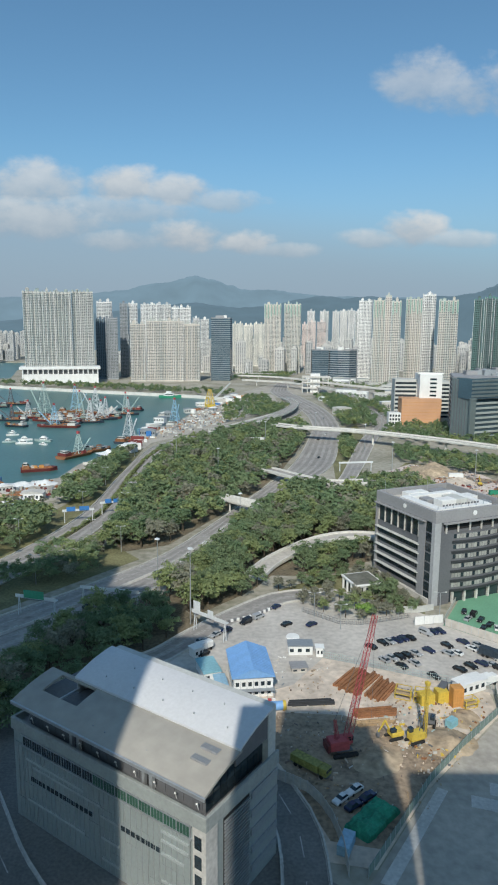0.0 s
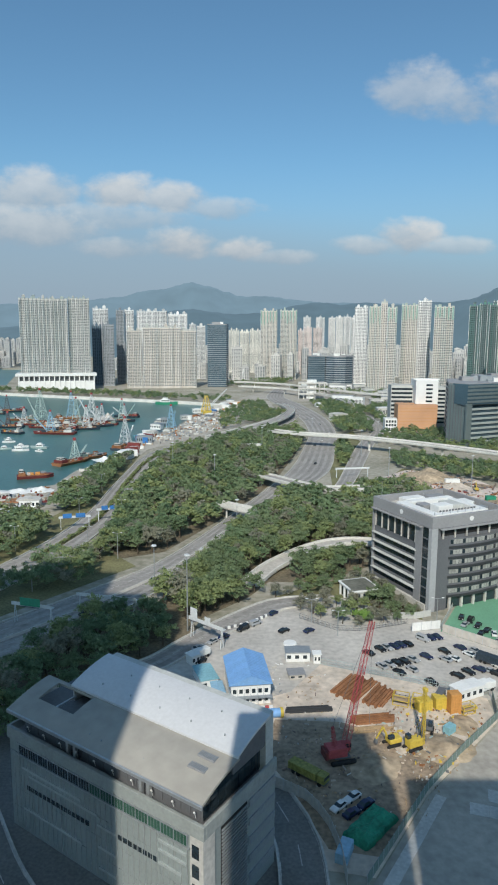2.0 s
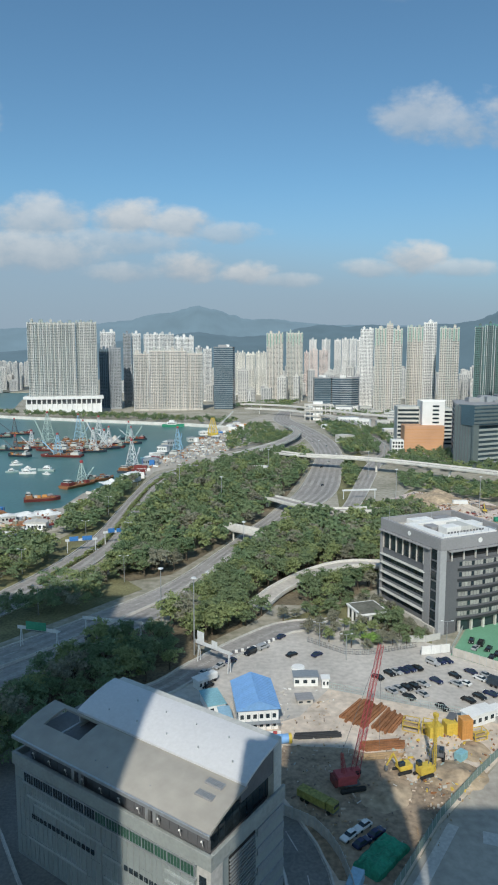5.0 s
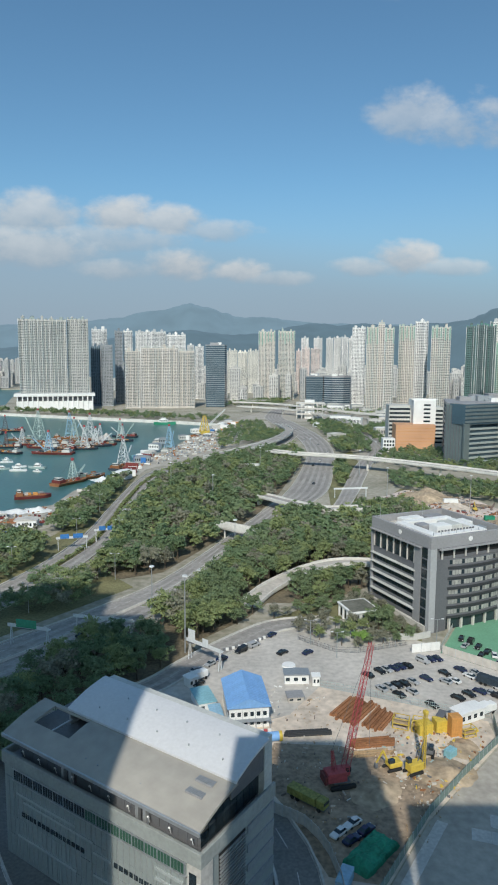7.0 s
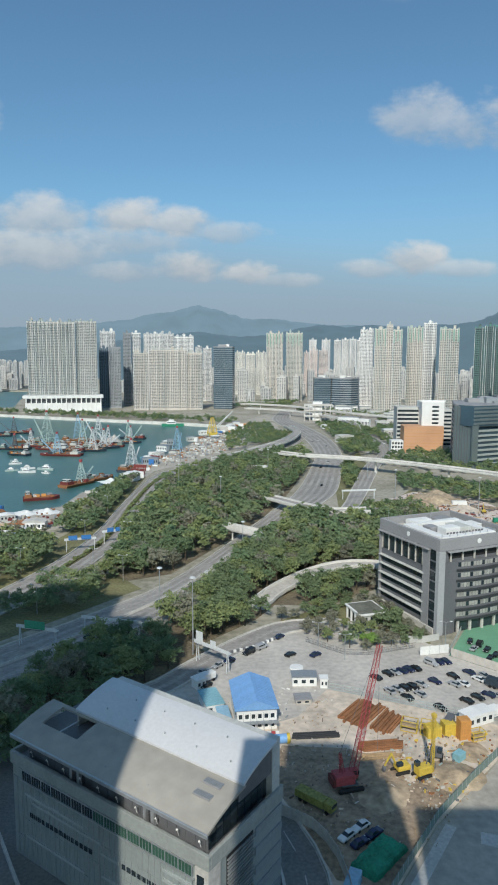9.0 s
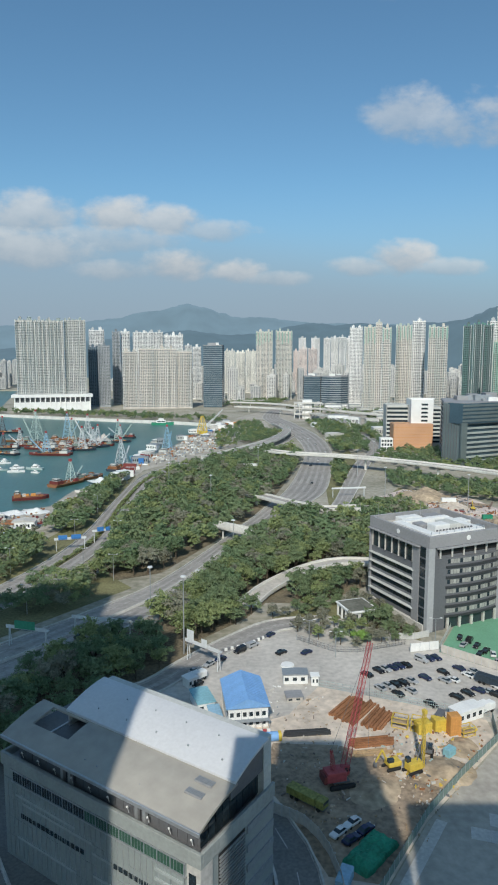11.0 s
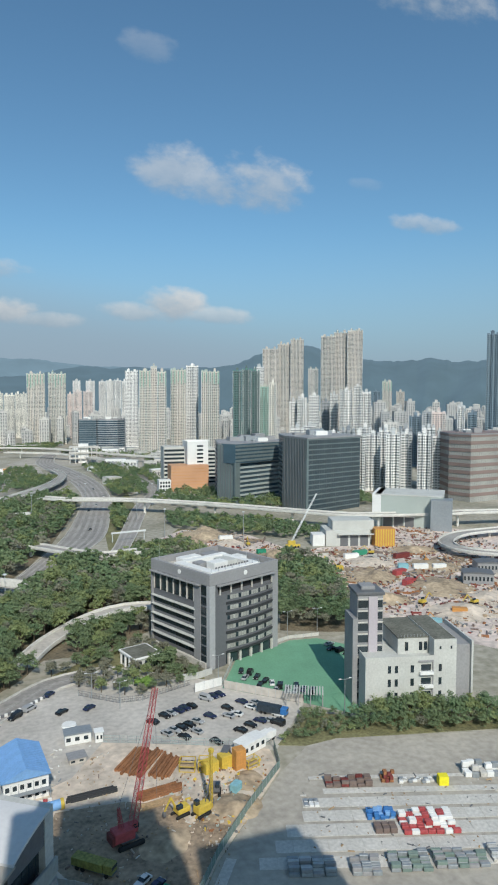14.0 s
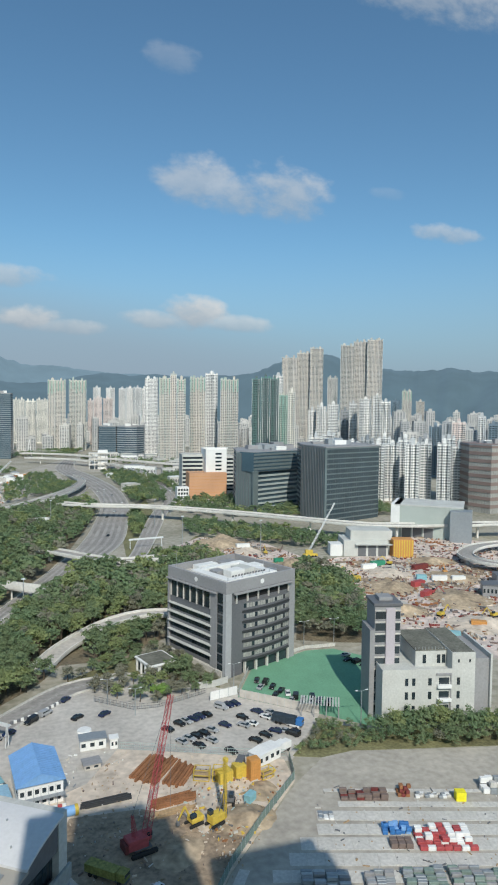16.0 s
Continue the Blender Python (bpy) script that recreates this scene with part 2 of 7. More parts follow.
water = mat("sea_water", (0.05, 0.15, 0.145), 0.32, var=0.15, big=0.01, small=0.35, bump=0.3, spec=0.4)
M["blocks"] = mat("city_blocks_wall", (0.62, 0.60, 0.56), 0.85, var=0.12, big=0.02, small=0.2, bump=0, island=1.0, dirt=(0.3, 0.31, 0.32))
M["brown"] = mat("brown_stone", (0.20, 0.15, 0.13), 0.6, var=0.12)
M["pale_pier"] = mat("pale_stone_pier", (0.40, 0.41, 0.42), 0.6, var=0.08)
M["black_panel"] = mat("black_panel", (0.045, 0.048, 0.052), 0.5, var=0.1)
M["glass_pale"] = mat("blind_glass", (0.40, 0.40, 0.37), 0.3, var=0.3, bump=0, spec=0.6, rnd=0.5)
M["mossy"] = mat("weathered_felt", (0.17, 0.17, 0.14), 0.95, var=0.25, big=0.2, small=1.2)
M["mauve"] = mat("pinkish_tile", (0.47, 0.43, 0.46), 0.7, var=0.06)
M["sage"] = mat("sage_sheet", (0.42, 0.47, 0.44), 0.6, var=0.08)
M["olive"] = mat("olive_paint", (0.33, 0.32, 0.09), 0.7, var=0.3)
M["green_grey"] = mat("green_grey_sheet", (0.20, 0.27, 0.24), 0.6, var=0.15, rnd=0.2)
M["teal_pale"] = mat("pale_teal_mesh", (0.42, 0.52, 0.50), 0.6, var=0.15)
M["yellow_bright"] = mat("bright_yellow", (0.85, 0.75, 0.03), 0.5, var=0.08)
M["mast_green"] = mat("pale_green_paint", (0.45, 0.57, 0.54), 0.5, var=0.12)
M["mast_blue"] = mat("pale_blue_paint", (0.32, 0.52, 0.66), 0.5, var=0.12)
M["mast_pale"] = mat("pale_grey_paint", (0.66, 0.68, 0.68), 0.5, var=0.1)
M["fac_strip"] = mat("pale_metal_strip", (0.46, 0.50, 0.49), 0.5, 0.2, var=0.1)
M["midpale"] = mat("grey_parapet", (0.32, 0.345, 0.33), 0.8, var=0.1, big=0.2)
M["crown_green"] = mat("pale_green_panel", (0.24, 0.40, 0.34), 0.35, var=0.2, big=0.2, small=0.5, bump=0)
M["bridge"] = mat("bridge_concrete", (0.68, 0.665, 0.62), 0.85, var=0.12, big=0.1, small=1.0)


# ---- builders ----
from mathutils import geometry

def mesh_of(name, bm, materials):
    me = bpy.data.meshes.new(name)
    bm.to_mesh(me)
    bm.free()
    for m in materials if isinstance(materials, (list, tuple)) else [materials]:
        me.materials.append(m)
    return me


def thing(name, label, category, group="", at=(0, 0, 0), rz=0.0, kind=""):
    ob = new(name)
    ob.matrix_world = pose(*at, 0, 0, rz)
    return tagged(ob, label, category, group, kind)


def part(name, bm, material, parent, label=""):
    ob = new(name, mesh_of(name, bm, material))
    ob.parent = parent
    if label:
        ob["label"] = label
    return ob


def solid(name, bm, material, label, category, group="", at=(0, 0, 0), rz=0.0, kind=""):
    ob = new(name, mesh_of(name, bm, material))
    ob.matrix_world = pose(*at, 0, 0, rz)
    return tagged(ob, label, category, group, kind)


def raw(name, verts, faces, material, parent=None, label="", kind=""):
    me = bpy.data.meshes.new(name)
    me.from_pydata(verts, [], faces)
    me.materials.append(material)
    ob = new(name, me)
    ob.parent = parent
    return tagged(ob, label, "", "", kind)


def box(bm, x0, y0, z0, x1, y1, z1, bevel=0.0, m=None, mi=0):
    vs = [bm.verts.new((x, y, z)) for z in (z0, z1) for x, y in ((x0, y0), (x1, y0), (x1, y1), (x0, y1))]
    fs = [bm.faces.new([vs[i] for i in q]) for q in ((0, 3, 2, 1), (4, 5, 6, 7), (0, 1, 5, 4), (1, 2, 6, 5), (2, 3, 7, 6), (3, 0, 4, 7))]
    for f in fs:
        f.material_index = mi
    if bevel:
        r = bmesh.ops.bevel(bm, geom=list({e for f in fs for e in f.edges}), offset=bevel, segments=1, affect="EDGES", profile=0.5)
        vs = list({v for f in r["faces"] for v in f.verts} | {v for v in vs if v.is_valid})
    if m is not None:
        bmesh.ops.transform(bm, matrix=m, verts=vs)
    return bm


def boxes(*specs, bevel=0.0):
    bm = bmesh.new()
    for s in specs:
        box(bm, *s, bevel=bevel)
    return bm


def prism(bm, pts, z0, z1, mi=0):
    lo, hi = [bm.verts.new((x, y, z0)) for x, y in pts], [bm.verts.new((x, y, z1)) for x, y in pts]
    n = len(pts)
    fs = [bm.faces.new(hi), bm.faces.new(lo[::-1])] + [bm.faces.new((lo[i], lo[(i + 1) % n], hi[(i + 1) % n], hi[i])) for i in range(n)]
    for f in fs:
        f.material_index = mi
    return bm


def beam(bm, a, b, r, sides=4, r2=None):
    """A bar from a to b."""
    a, b = Vector(a), Vector(b)
    q = (b - a).to_track_quat("Z", "Y").to_matrix()
    ring = [q @ Vector((math.cos(math.tau * (i + 0.5) / sides), math.sin(math.tau * (i + 0.5) / sides), 0)) for i in range(sides)]
    lo, hi = [bm.verts.new(a + v * r) for v in ring], [bm.verts.new(b + v * (r2 if r2 is not None else r)) for v in ring]
    for i in range(sides):
        bm.faces.new((lo[i], lo[(i + 1) % sides], hi[(i + 1) % sides], hi[i]))
    bm.faces.new(lo[::-1]), bm.faces.new(hi)
    return bm


def lattice(bm, a, b, w0, w1, r, n):
    """A four-legged lattice mast from a to b, w0 wide at a and w1 at b, with n braced bays."""
    a, b = Vector(a), Vector(b)
    q = (b - a).to_track_quat("Z", "Y").to_matrix()
    def corner(i, t):
        w = (w0 + (w1 - w0) * t) / 2
        return a.lerp(b, t) + q @ Vector((w * (1, 1, -1, -1)[i], w * (1, -1, -1, 1)[i], 0))
    for i in range(4):
        beam(bm, corner(i, 0), corner(i, 1), r)
        for k in range(n):
            beam(bm, corner(i, k / n), corner((i + 1) % 4, (k + 1) / n), r * 0.6, 3)
            beam(bm, corner(i, k / n), corner((i + 1) % 4, k / n), r * 0.6, 3)
    return bm


def smooth(pts, step=6.0):
    """Points at even steps along a soft curve through pts (Catmull-Rom); each point may carry more values than x and y."""
    p = [np.array(q, float) for q in pts]
    p = [2 * p[0] - p[1]] + p + [2 * p[-1] - p[-2]]
    out = []
    for i in range(1, len(p) - 2):
        n = max(2, int(np.hypot(*(p[i + 1] - p[i])[:2]) / step))
        for k in range(n):
            t = k / n
            out.append(0.5 * (2 * p[i] + (p[i + 1] - p[i - 1]) * t + (2 * p[i - 1] - 5 * p[i] + 4 * p[i + 1] - p[i + 2]) * t * t
                              + (3 * p[i] - p[i - 1] - 3 * p[i + 1] + p[i + 2]) * t ** 3))
    return out + [p[-2]]


def ribbon(path, offs):
    """Sets of points left to right across the path: for each (offset, z) or (share of width, z) a list of points."""
    rows = []
    for i, q in enumerate(path):
        d = path[min(i + 1, len(path) - 1)][:2] - path[max(i - 1, 0)][:2]
        nrm = np.array((d[1], -d[0])) / max(1e-6, np.hypot(*d))
        rows.append([(*(q[:2] + nrm * o), z) for o, z in offs(q)])
    return rows


def strip(name, rows, material, parent=None, label="", kind="", loop=False):
    n = len(rows[0])
    faces = [(i * n + k, i * n + (k + 1) % n, (i + 1) * n + (k + 1) % n, (i + 1) * n + k) for i in range(len(rows) - 1) for k in range(n if loop else n - 1)]
    if loop:
        faces += [tuple(range(n))[::-1], tuple((len(rows) - 1) * n + k for k in range(n))]
    return raw(name, [v for r in rows for v in r], faces, material, parent, label, kind)


def inside(x, y, poly):
    c = False
    for (x0, y0), (x1, y1) in zip(poly, poly[1:] + poly[:1]):
        if (y0 > y) != (y1 > y) and x < (x1 - x0) * (y - y0) / (y1 - y0) + x0:
            c = not c
    return c


def sheet(pts, z0, z1):
    """A slab on any outline."""
    bm = bmesh.new()
    lo, hi = [bm.verts.new((x, y, z0)) for x, y in pts], [bm.verts.new((x, y, z1)) for x, y in pts]
    n = len(pts)
    for i in range(n):
        bm.faces.new((lo[i], lo[(i + 1) % n], hi[(i + 1) % n], hi[i]))
    for tri in geometry.tessellate_polygon([[Vector((x, y, 0)) for x, y in pts]]):
        f = bm.faces.new([hi[i] for i in tri])
        f.normal_update()
        if f.normal.z < 0:
            f.normal_flip()
    return bm


def patch(name, pts, z, material, label, category="ground", thick=0.0):
    bm = sheet(pts, z - 0.3 - thick, z)
    return solid(name, bm, material, label, category, kind="structure")


# ---- ground, water, hills ----
shore = [(-5000, 380), (-420, 405), (-165, 414), (-133, 441), (-131, 489), (-113, 536), (-110, 641), (-92, 701), (-84, 747), (-72, 828), (-69, 892),
         (-46, 990), (-110, 1030), (-250, 1085), (-440, 1165), (-620, 1250), (-900, 1370), (-900, 1400), (-620, 1290), (-500, 1360), (-560, 1560),
         (-700, 2050), (-5000, 2300)]
bm = sheet([(-5000, -5000), (5000, -5000), (5000, 5000), (-5000, 5000)] + shore[::-1], -6, 0)
solid("ground", bm, M["land"], "broad mottled brown and green ground of the city", "ground", kind="structure")
bm = bmesh.new()
bmesh.ops.create_grid(bm, x_segments=2, y_segments=2, size=1)
bmesh.ops.transform(bm, matrix=Matrix.Translation((-2400, 1500, -3)) @ Matrix.Diagonal((2600, 1600, 1, 1)), verts=bm.verts)
solid("water", bm, water, "calm green-blue harbour water", "water", kind="structure")


def ridge(name, label, peaks, dist, depth, haze_glow):
    """A far range of hills that glows in a haze colour: peaks are (x / y, height / distance)."""
    m = bpy.data.materials.new("hazy_hills_glow")
    m.use_nodes = True
    n, l = m.node_tree.nodes, m.node_tree.links
    p = n["Principled BSDF"]
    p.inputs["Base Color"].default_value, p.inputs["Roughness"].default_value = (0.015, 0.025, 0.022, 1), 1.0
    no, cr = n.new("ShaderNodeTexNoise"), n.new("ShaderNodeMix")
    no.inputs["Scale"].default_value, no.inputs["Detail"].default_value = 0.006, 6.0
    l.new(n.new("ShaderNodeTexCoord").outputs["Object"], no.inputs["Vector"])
    # distance haze is put in as emission, varied by noise
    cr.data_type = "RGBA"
    cr.inputs[6].default_value, cr.inputs[7].default_value = (*[c * 0.78 for c in haze_glow], 1), (*[c * 1.22 for c in haze_glow], 1)
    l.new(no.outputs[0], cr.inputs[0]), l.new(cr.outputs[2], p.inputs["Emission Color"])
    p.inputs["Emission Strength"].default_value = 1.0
    us = np.arange(peaks[0][0], peaks[-1][0], 0.004)
    hs = np.interp(us, [q[0] for q in peaks], [q[1] for q in peaks])
    hs = np.convolve(np.pad(hs, 2, mode="edge"), np.ones(5) / 5, "valid")
    verts, faces, rows = [], [], 7
    for i, (u, h) in enumerate(zip(us, hs)):
        w = Vector((u, 1, 0)).normalized()
        h = h * (1 + 0.04 * noise.noise((u * 40, dist * 0.01, 0)) + 0.03 * noise.noise((u * 110, 3, 0)))
        for k in range(rows):
            t = k / (rows - 1)
            r = dist - depth * (1 - t) * (1 + 0.35 * noise.noise((u * 22, t * 2, 7)))
            z = (100 + h * dist) * (1 - (1 - t) ** 1.6) * (1 + 0.10 * noise.noise((u * 30, t * 3, 1)) * (1 - t))
            verts.append((w.x * r, w.y * r, z if k else -2))
        if i:
            faces += [((i - 1) * rows + k, i * rows + k, i * rows + k + 1, (i - 1) * rows + k + 1) for k in range(rows - 1)]
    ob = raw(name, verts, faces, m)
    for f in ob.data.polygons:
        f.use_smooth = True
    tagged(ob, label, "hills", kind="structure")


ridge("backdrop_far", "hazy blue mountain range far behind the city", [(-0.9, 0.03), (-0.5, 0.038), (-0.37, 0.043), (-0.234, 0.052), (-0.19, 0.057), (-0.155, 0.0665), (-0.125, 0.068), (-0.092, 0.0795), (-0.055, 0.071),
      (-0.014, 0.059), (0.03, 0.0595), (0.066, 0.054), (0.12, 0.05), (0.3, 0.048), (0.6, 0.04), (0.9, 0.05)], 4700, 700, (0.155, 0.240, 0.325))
ridge("backdrop_middle", "wooded hills behind the towers with a blue haze glow", [(-0.5, 0.0), (-0.25, 0.022), (-0.14, 0.034), (-0.09, 0.041), (-0.03, 0.033), (0.02, 0.036), (0.06, 0.045), (0.10, 0.0515), (0.1333, 0.047), (0.1666, 0.0513), (0.217, 0.046), (0.26, 0.05), (0.3177, 0.052),
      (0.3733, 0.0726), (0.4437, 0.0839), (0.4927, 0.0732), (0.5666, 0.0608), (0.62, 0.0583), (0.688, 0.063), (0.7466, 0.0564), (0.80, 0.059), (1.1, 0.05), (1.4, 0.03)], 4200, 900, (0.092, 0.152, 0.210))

# ---- pavings ----
patch("forecourt", [(-40, 178), (12, 243), (30, 250), (66, 222), (78, 196), (68, 172), (36, 184), (10, 172), (-8, 168)], 0.06, M["concrete"], "pale concrete forecourt beside the building site", "pavement")
patch("pavement_car_park", [(22, 196), (57, 217), (66, 216), (88, 196), (69, 172), (36, 187)], 0.11, M["concrete"], "pale concrete car park", "pavement")
patch("building_site", [(-4, 168), (12, 176), (22, 192), (67, 174), (66, 162), (39, 132), (24, 110), (14, 112), (5, 138)], 0.09, M["sand"], "sandy building site floor", "ground")
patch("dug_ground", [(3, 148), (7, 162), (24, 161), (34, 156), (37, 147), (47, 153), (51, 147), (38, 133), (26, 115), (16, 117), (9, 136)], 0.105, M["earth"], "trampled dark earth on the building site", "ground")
patch("sports_court", [(66, 216), (78, 238), (106, 251), (118, 250), (126, 240), (102, 183), (88, 197)], 0.10, M["court"], "green painted hard court", "pavement")
patch("yard", [(23, 108), (40, 133), (66, 161), (78, 171), (88, 172), (150, 157), (150, 95), (15, 95)], 0.07, M["yard"], "grey concrete storage yard", "pavement")
patch("site_far", [(95, 470), (120, 500), (160, 475), (175, 400), (195, 408), (240, 405), (290, 470), (330, 430), (380, 420), (330, 300), (200, 190), (155, 255), (150, 370), (110, 400), (84, 450)], 0.08, M["pinksand"], "wide pinkish sandy building site with heaps", "ground")
patch("yard_edge", [(24, 107), (41.6, 133.2), (43.6, 132), (26.4, 106)], 0.13, M["pale"], "pale concrete strip along the hoarding", "pavement")
patch("waterfront_yard", [(-420, 404), (-165, 413), (-133, 440), (-131, 489), (-113, 536), (-110, 641), (-92, 701), (-84, 747), (-72, 828), (-69, 892), (-46, 985),
                          (-5, 1080), (30, 1050), (35, 900), (-5, 760), (-50, 670), (-92, 585), (-100, 430), (-118, 380), (-160, 345), (-420, 330)], 0.05, M["yard"], "grey waterfront work yard", "ground")
patch("plaza_north", [(-20, 1090), (60, 1350), (180, 1350), (330, 1100), (420, 900), (330, 640), (170, 570), (120, 640), (110, 860), (95, 1060)], 0.03, M["yard"], "grey paved city blocks", "ground")
patch("near_paving", [(-140, 60), (-140, 150), (-70, 175), (-40, 178), (-6, 168), (10, 138), (14, 108), (33, 95), (33, 60)], 0.05, M["asphalt_in_shade"], "asphalt around the hall, darkened for the tower shade", "pavement")

patch("verge", [(-150, 200), (-100, 262), (-76, 300), (-66, 300), (-50, 280), (-76, 245), (-105, 205), (-150, 160)], 0.06, M["grass"], "dry grass verge between the roads", "ground")
patch("verge_coast", [(-120, 262), (-118, 330), (-108, 372), (-106, 520), (-94, 560), (-92, 430), (-94, 345), (-108, 280)], 0.065, M["grass"], "grass strip beside the waterfront road", "ground")
patch("bank_west", [(-92, 165), (-62, 222), (-36, 240), (-14, 214), (-34, 192), (-72, 168)], 0.07, M["soil"], "shaded earth bank below the highway", "ground")

patch("verge_middle", [(56, 440), (66, 560), (92, 660), (112, 720), (104, 600), (86, 505), (72, 440)], 0.06, M["grass"], "grass between highway and slip road", "ground")
patch("verge_east", [(72, 400), (86, 450), (100, 470), (118, 505), (150, 480), (118, 400)], 0.062, M["grass"], "rough grass beside the slip road", "ground")

wall_line = smooth([(-46, 986), (-110, 1026), (-250, 1081), (-440, 1161), (-620, 1246)], 20.0)
ob = strip("sea_wall", ribbon([np.array(q) for q in wall_line], lambda q: [(-1.5, -4), (-1.5, 1.6), (1.5, 1.6), (1.5, -4)]), M["bridge"], loop=True)
tagged(ob, "long pale concrete sea wall along the far shore", "sea wall", kind="structure")

# ---- roads ----
def road(name, label, pts, z=0.14, lines=3, material="asphalt", kerb=True, dash=True):
    """A road along (x, y, width) with edge lines, lane dashes and low kerbs."""
    path = smooth(pts, 5.0)
    ob = strip(name, ribbon(path, lambda q: [(-q[2] / 2, z), (q[2] / 2, z)]), M[material])
    tagged(ob, label, "road", kind="structure")
    if kerb:
        for s in (-1, 1):
            strip("kerb", ribbon(path, lambda q: [(s * q[2] / 2 - 0.2, -0.1), (s * q[2] / 2 - 0.2, z + 0.55), (s * q[2] / 2 + 0.2, z + 0.55), (s * q[2] / 2 + 0.2, -0.1)]), M["pale"], ob, "", "")
    for k in range(lines if material == "asphalt" else 0):   # darker, worn wheel lanes
        fr = -0.46 + 0.92 * (k + 0.5) / lines
        strip("worn_lane", ribbon(path, lambda q: [(q[2] * (fr - 0.23 / lines), z + 0.008), (q[2] * (fr + 0.23 / lines), z + 0.008)]), M["asphalt_worn"], ob)
    for k in range(lines + 1):
        fr = -0.46 + 0.92 * k / lines
        rows = ribbon(path, lambda q: [(q[2] * fr - 0.10, z + 0.02), (q[2] * fr + 0.10, z + 0.02)])
        if 0 < k < lines and dash:
            vs, fs = [], []
            for i in range(0, len(rows) - 1, 2):
                fs.append(tuple(len(vs) + j for j in range(4)))
                vs += [rows[i][0], rows[i][1], rows[i + 1][1], rows[i + 1][0]]
            raw("lane_dashes", vs, fs, M["paint_white"], ob)
        else:
            strip("edge_line", rows, M["paint_white"], ob)
    return ob


HWY = [(-190, 95, 26), (-130, 155, 27), (-84, 204, 27), (-53, 245, 24), (-30, 285, 19), (-6, 354, 15), (20, 425, 20), (45, 494, 29), (63, 596, 28), (77, 707, 28), (76, 840, 32), (56, 1000, 36), (42, 1120, 30), (60, 1300, 26)]
COAST = [(-190, 150, 18), (-125, 225, 20), (-97, 285, 20), (-84, 355, 18), (-85, 440, 15), (-84, 520, 14), (-76, 575, 15), (-46, 632, 16), (-2, 700, 16), (38, 775, 13), (60, 860, 11)]
STREET = [(-150, 120, 9), (-70, 163, 9), (-33, 188, 9), (-19, 206, 9), (-5, 223, 10), (10, 238, 10), (22, 242, 9)]
SIDE = [(50, 400, 10), (67, 454, 11), (83, 516, 13), (108, 614, 14), (140, 720, 12), (150, 860, 12)]
road("road_highway", "worn grey multi-lane highway with white markings", HWY, lines=5)
road("road_coast", "pale asphalt waterfront road with white markings", COAST, 0.13, lines=4)
road("road_street", "grey street beside the wooded slope", STREET, 0.15, lines=2)
road("road_side", "grey slip road behind the trees", SIDE, 0.12, lines=3)
# lane and bend take the asphalt that is darkened for shade
road("road_lane", "shaded service lane beside the hall", [(-80, 156, 8), (-60, 130, 8), (-45, 108, 8), (-28, 90, 8), (-8, 70, 8)], 0.15, lines=2, material="asphalt_in_shade")
road("road_bend", "curved access road with shade put into its colour", [(0, 70, 9), (9, 95, 9), (10, 118, 9), (4, 136, 8)], 0.16, lines=2, material="asphalt_in_shade")


def viaduct(name, label, pts, z, thick=1.6, par=1.1, piers=4, mat_deck="asphalt", pier_r=1.0):
    """A raised road along (x, y, width, height) on piers, with pale parapets."""
    path = smooth(pts, 5.0)
    ob = thing(name, label, "bridge", kind="structure")
    zz = lambda q: q[3] if len(q) > 3 else z
    strip("girder", ribbon(path, lambda q: [(-q[2] / 2, zz(q) - 0.05), (q[2] / 2, zz(q) - 0.05), (q[2] / 2, zz(q) - thick * 0.5), (q[2] / 4, zz(q) - thick), (-q[2] / 4, zz(q) - thick), (-q[2] / 2, zz(q) - thick * 0.5)]), M["bridge"], ob, "", "", True)
    strip("deck", ribbon(path, lambda q: [(-q[2] / 2 + 0.3, zz(q)), (q[2] / 2 - 0.3, zz(q))]), M[mat_deck], ob)
    for s in (-1, 1):
        strip("parapet", ribbon(path, lambda q: [(s * q[2] / 2 - 0.25, zz(q) - 0.2), (s * q[2] / 2 - 0.25, zz(q) + par), (s * q[2] / 2 + 0.25, zz(q) + par), (s * q[2] / 2 + 0.25, zz(q) - 0.2)]), M["bridge"], ob, "", "", True)
    for k in range(piers):
        q = path[int((k + 0.5) * len(path) / piers)]
        bm = bmesh.new()
        beam(bm, (q[0], q[1], -0.5), (q[0], q[1], zz(q) - thick * 0.9), pier_r, 10)
        part("pier", bm, M["bridge"], ob)
    return ob


viaduct("overpass", "long pale concrete road overpass on piers", [(20, 634, 11), (44, 615, 11), (99, 592, 11), (160, 545, 11), (234, 472, 11), (264, 457, 11), (328, 444, 11), (356, 441, 11), (560, 400, 11)], 11, piers=9, par=1.3)
viaduct("overpass_low", "low concrete road bridge over the highway", [(-2, 452, 9), (12, 440, 9), (29, 419, 9), (46, 404, 9), (70, 406, 9)], 7, piers=3, par=1.2, thick=1.8)
viaduct("coast_ramp", "pale raised ramp that joins the highway from the waterfront", [(-40, 650, 13, 1.5), (-2, 700, 14, 4), (34, 770, 12, 6), (52, 850, 10, 6), (50, 930, 10, 4), (44, 990, 10, 1)], 5, piers=7, par=1.6, thick=2.0)
viaduct("footbridge", "white walled footbridge over the highway", [(-17, 364, 5), (7, 345, 5)], 6.5, par=2.2, piers=2, mat_deck="concrete", pier_r=0.5)
viaduct("ramp", "curved concrete ramp with pale parapets", [(0, 258, 8, 0.5), (10, 276, 8, 2), (28, 294, 8, 4), (46, 302, 8, 5), (70, 298, 8, 5)], 4, piers=3, mat_deck="concrete")
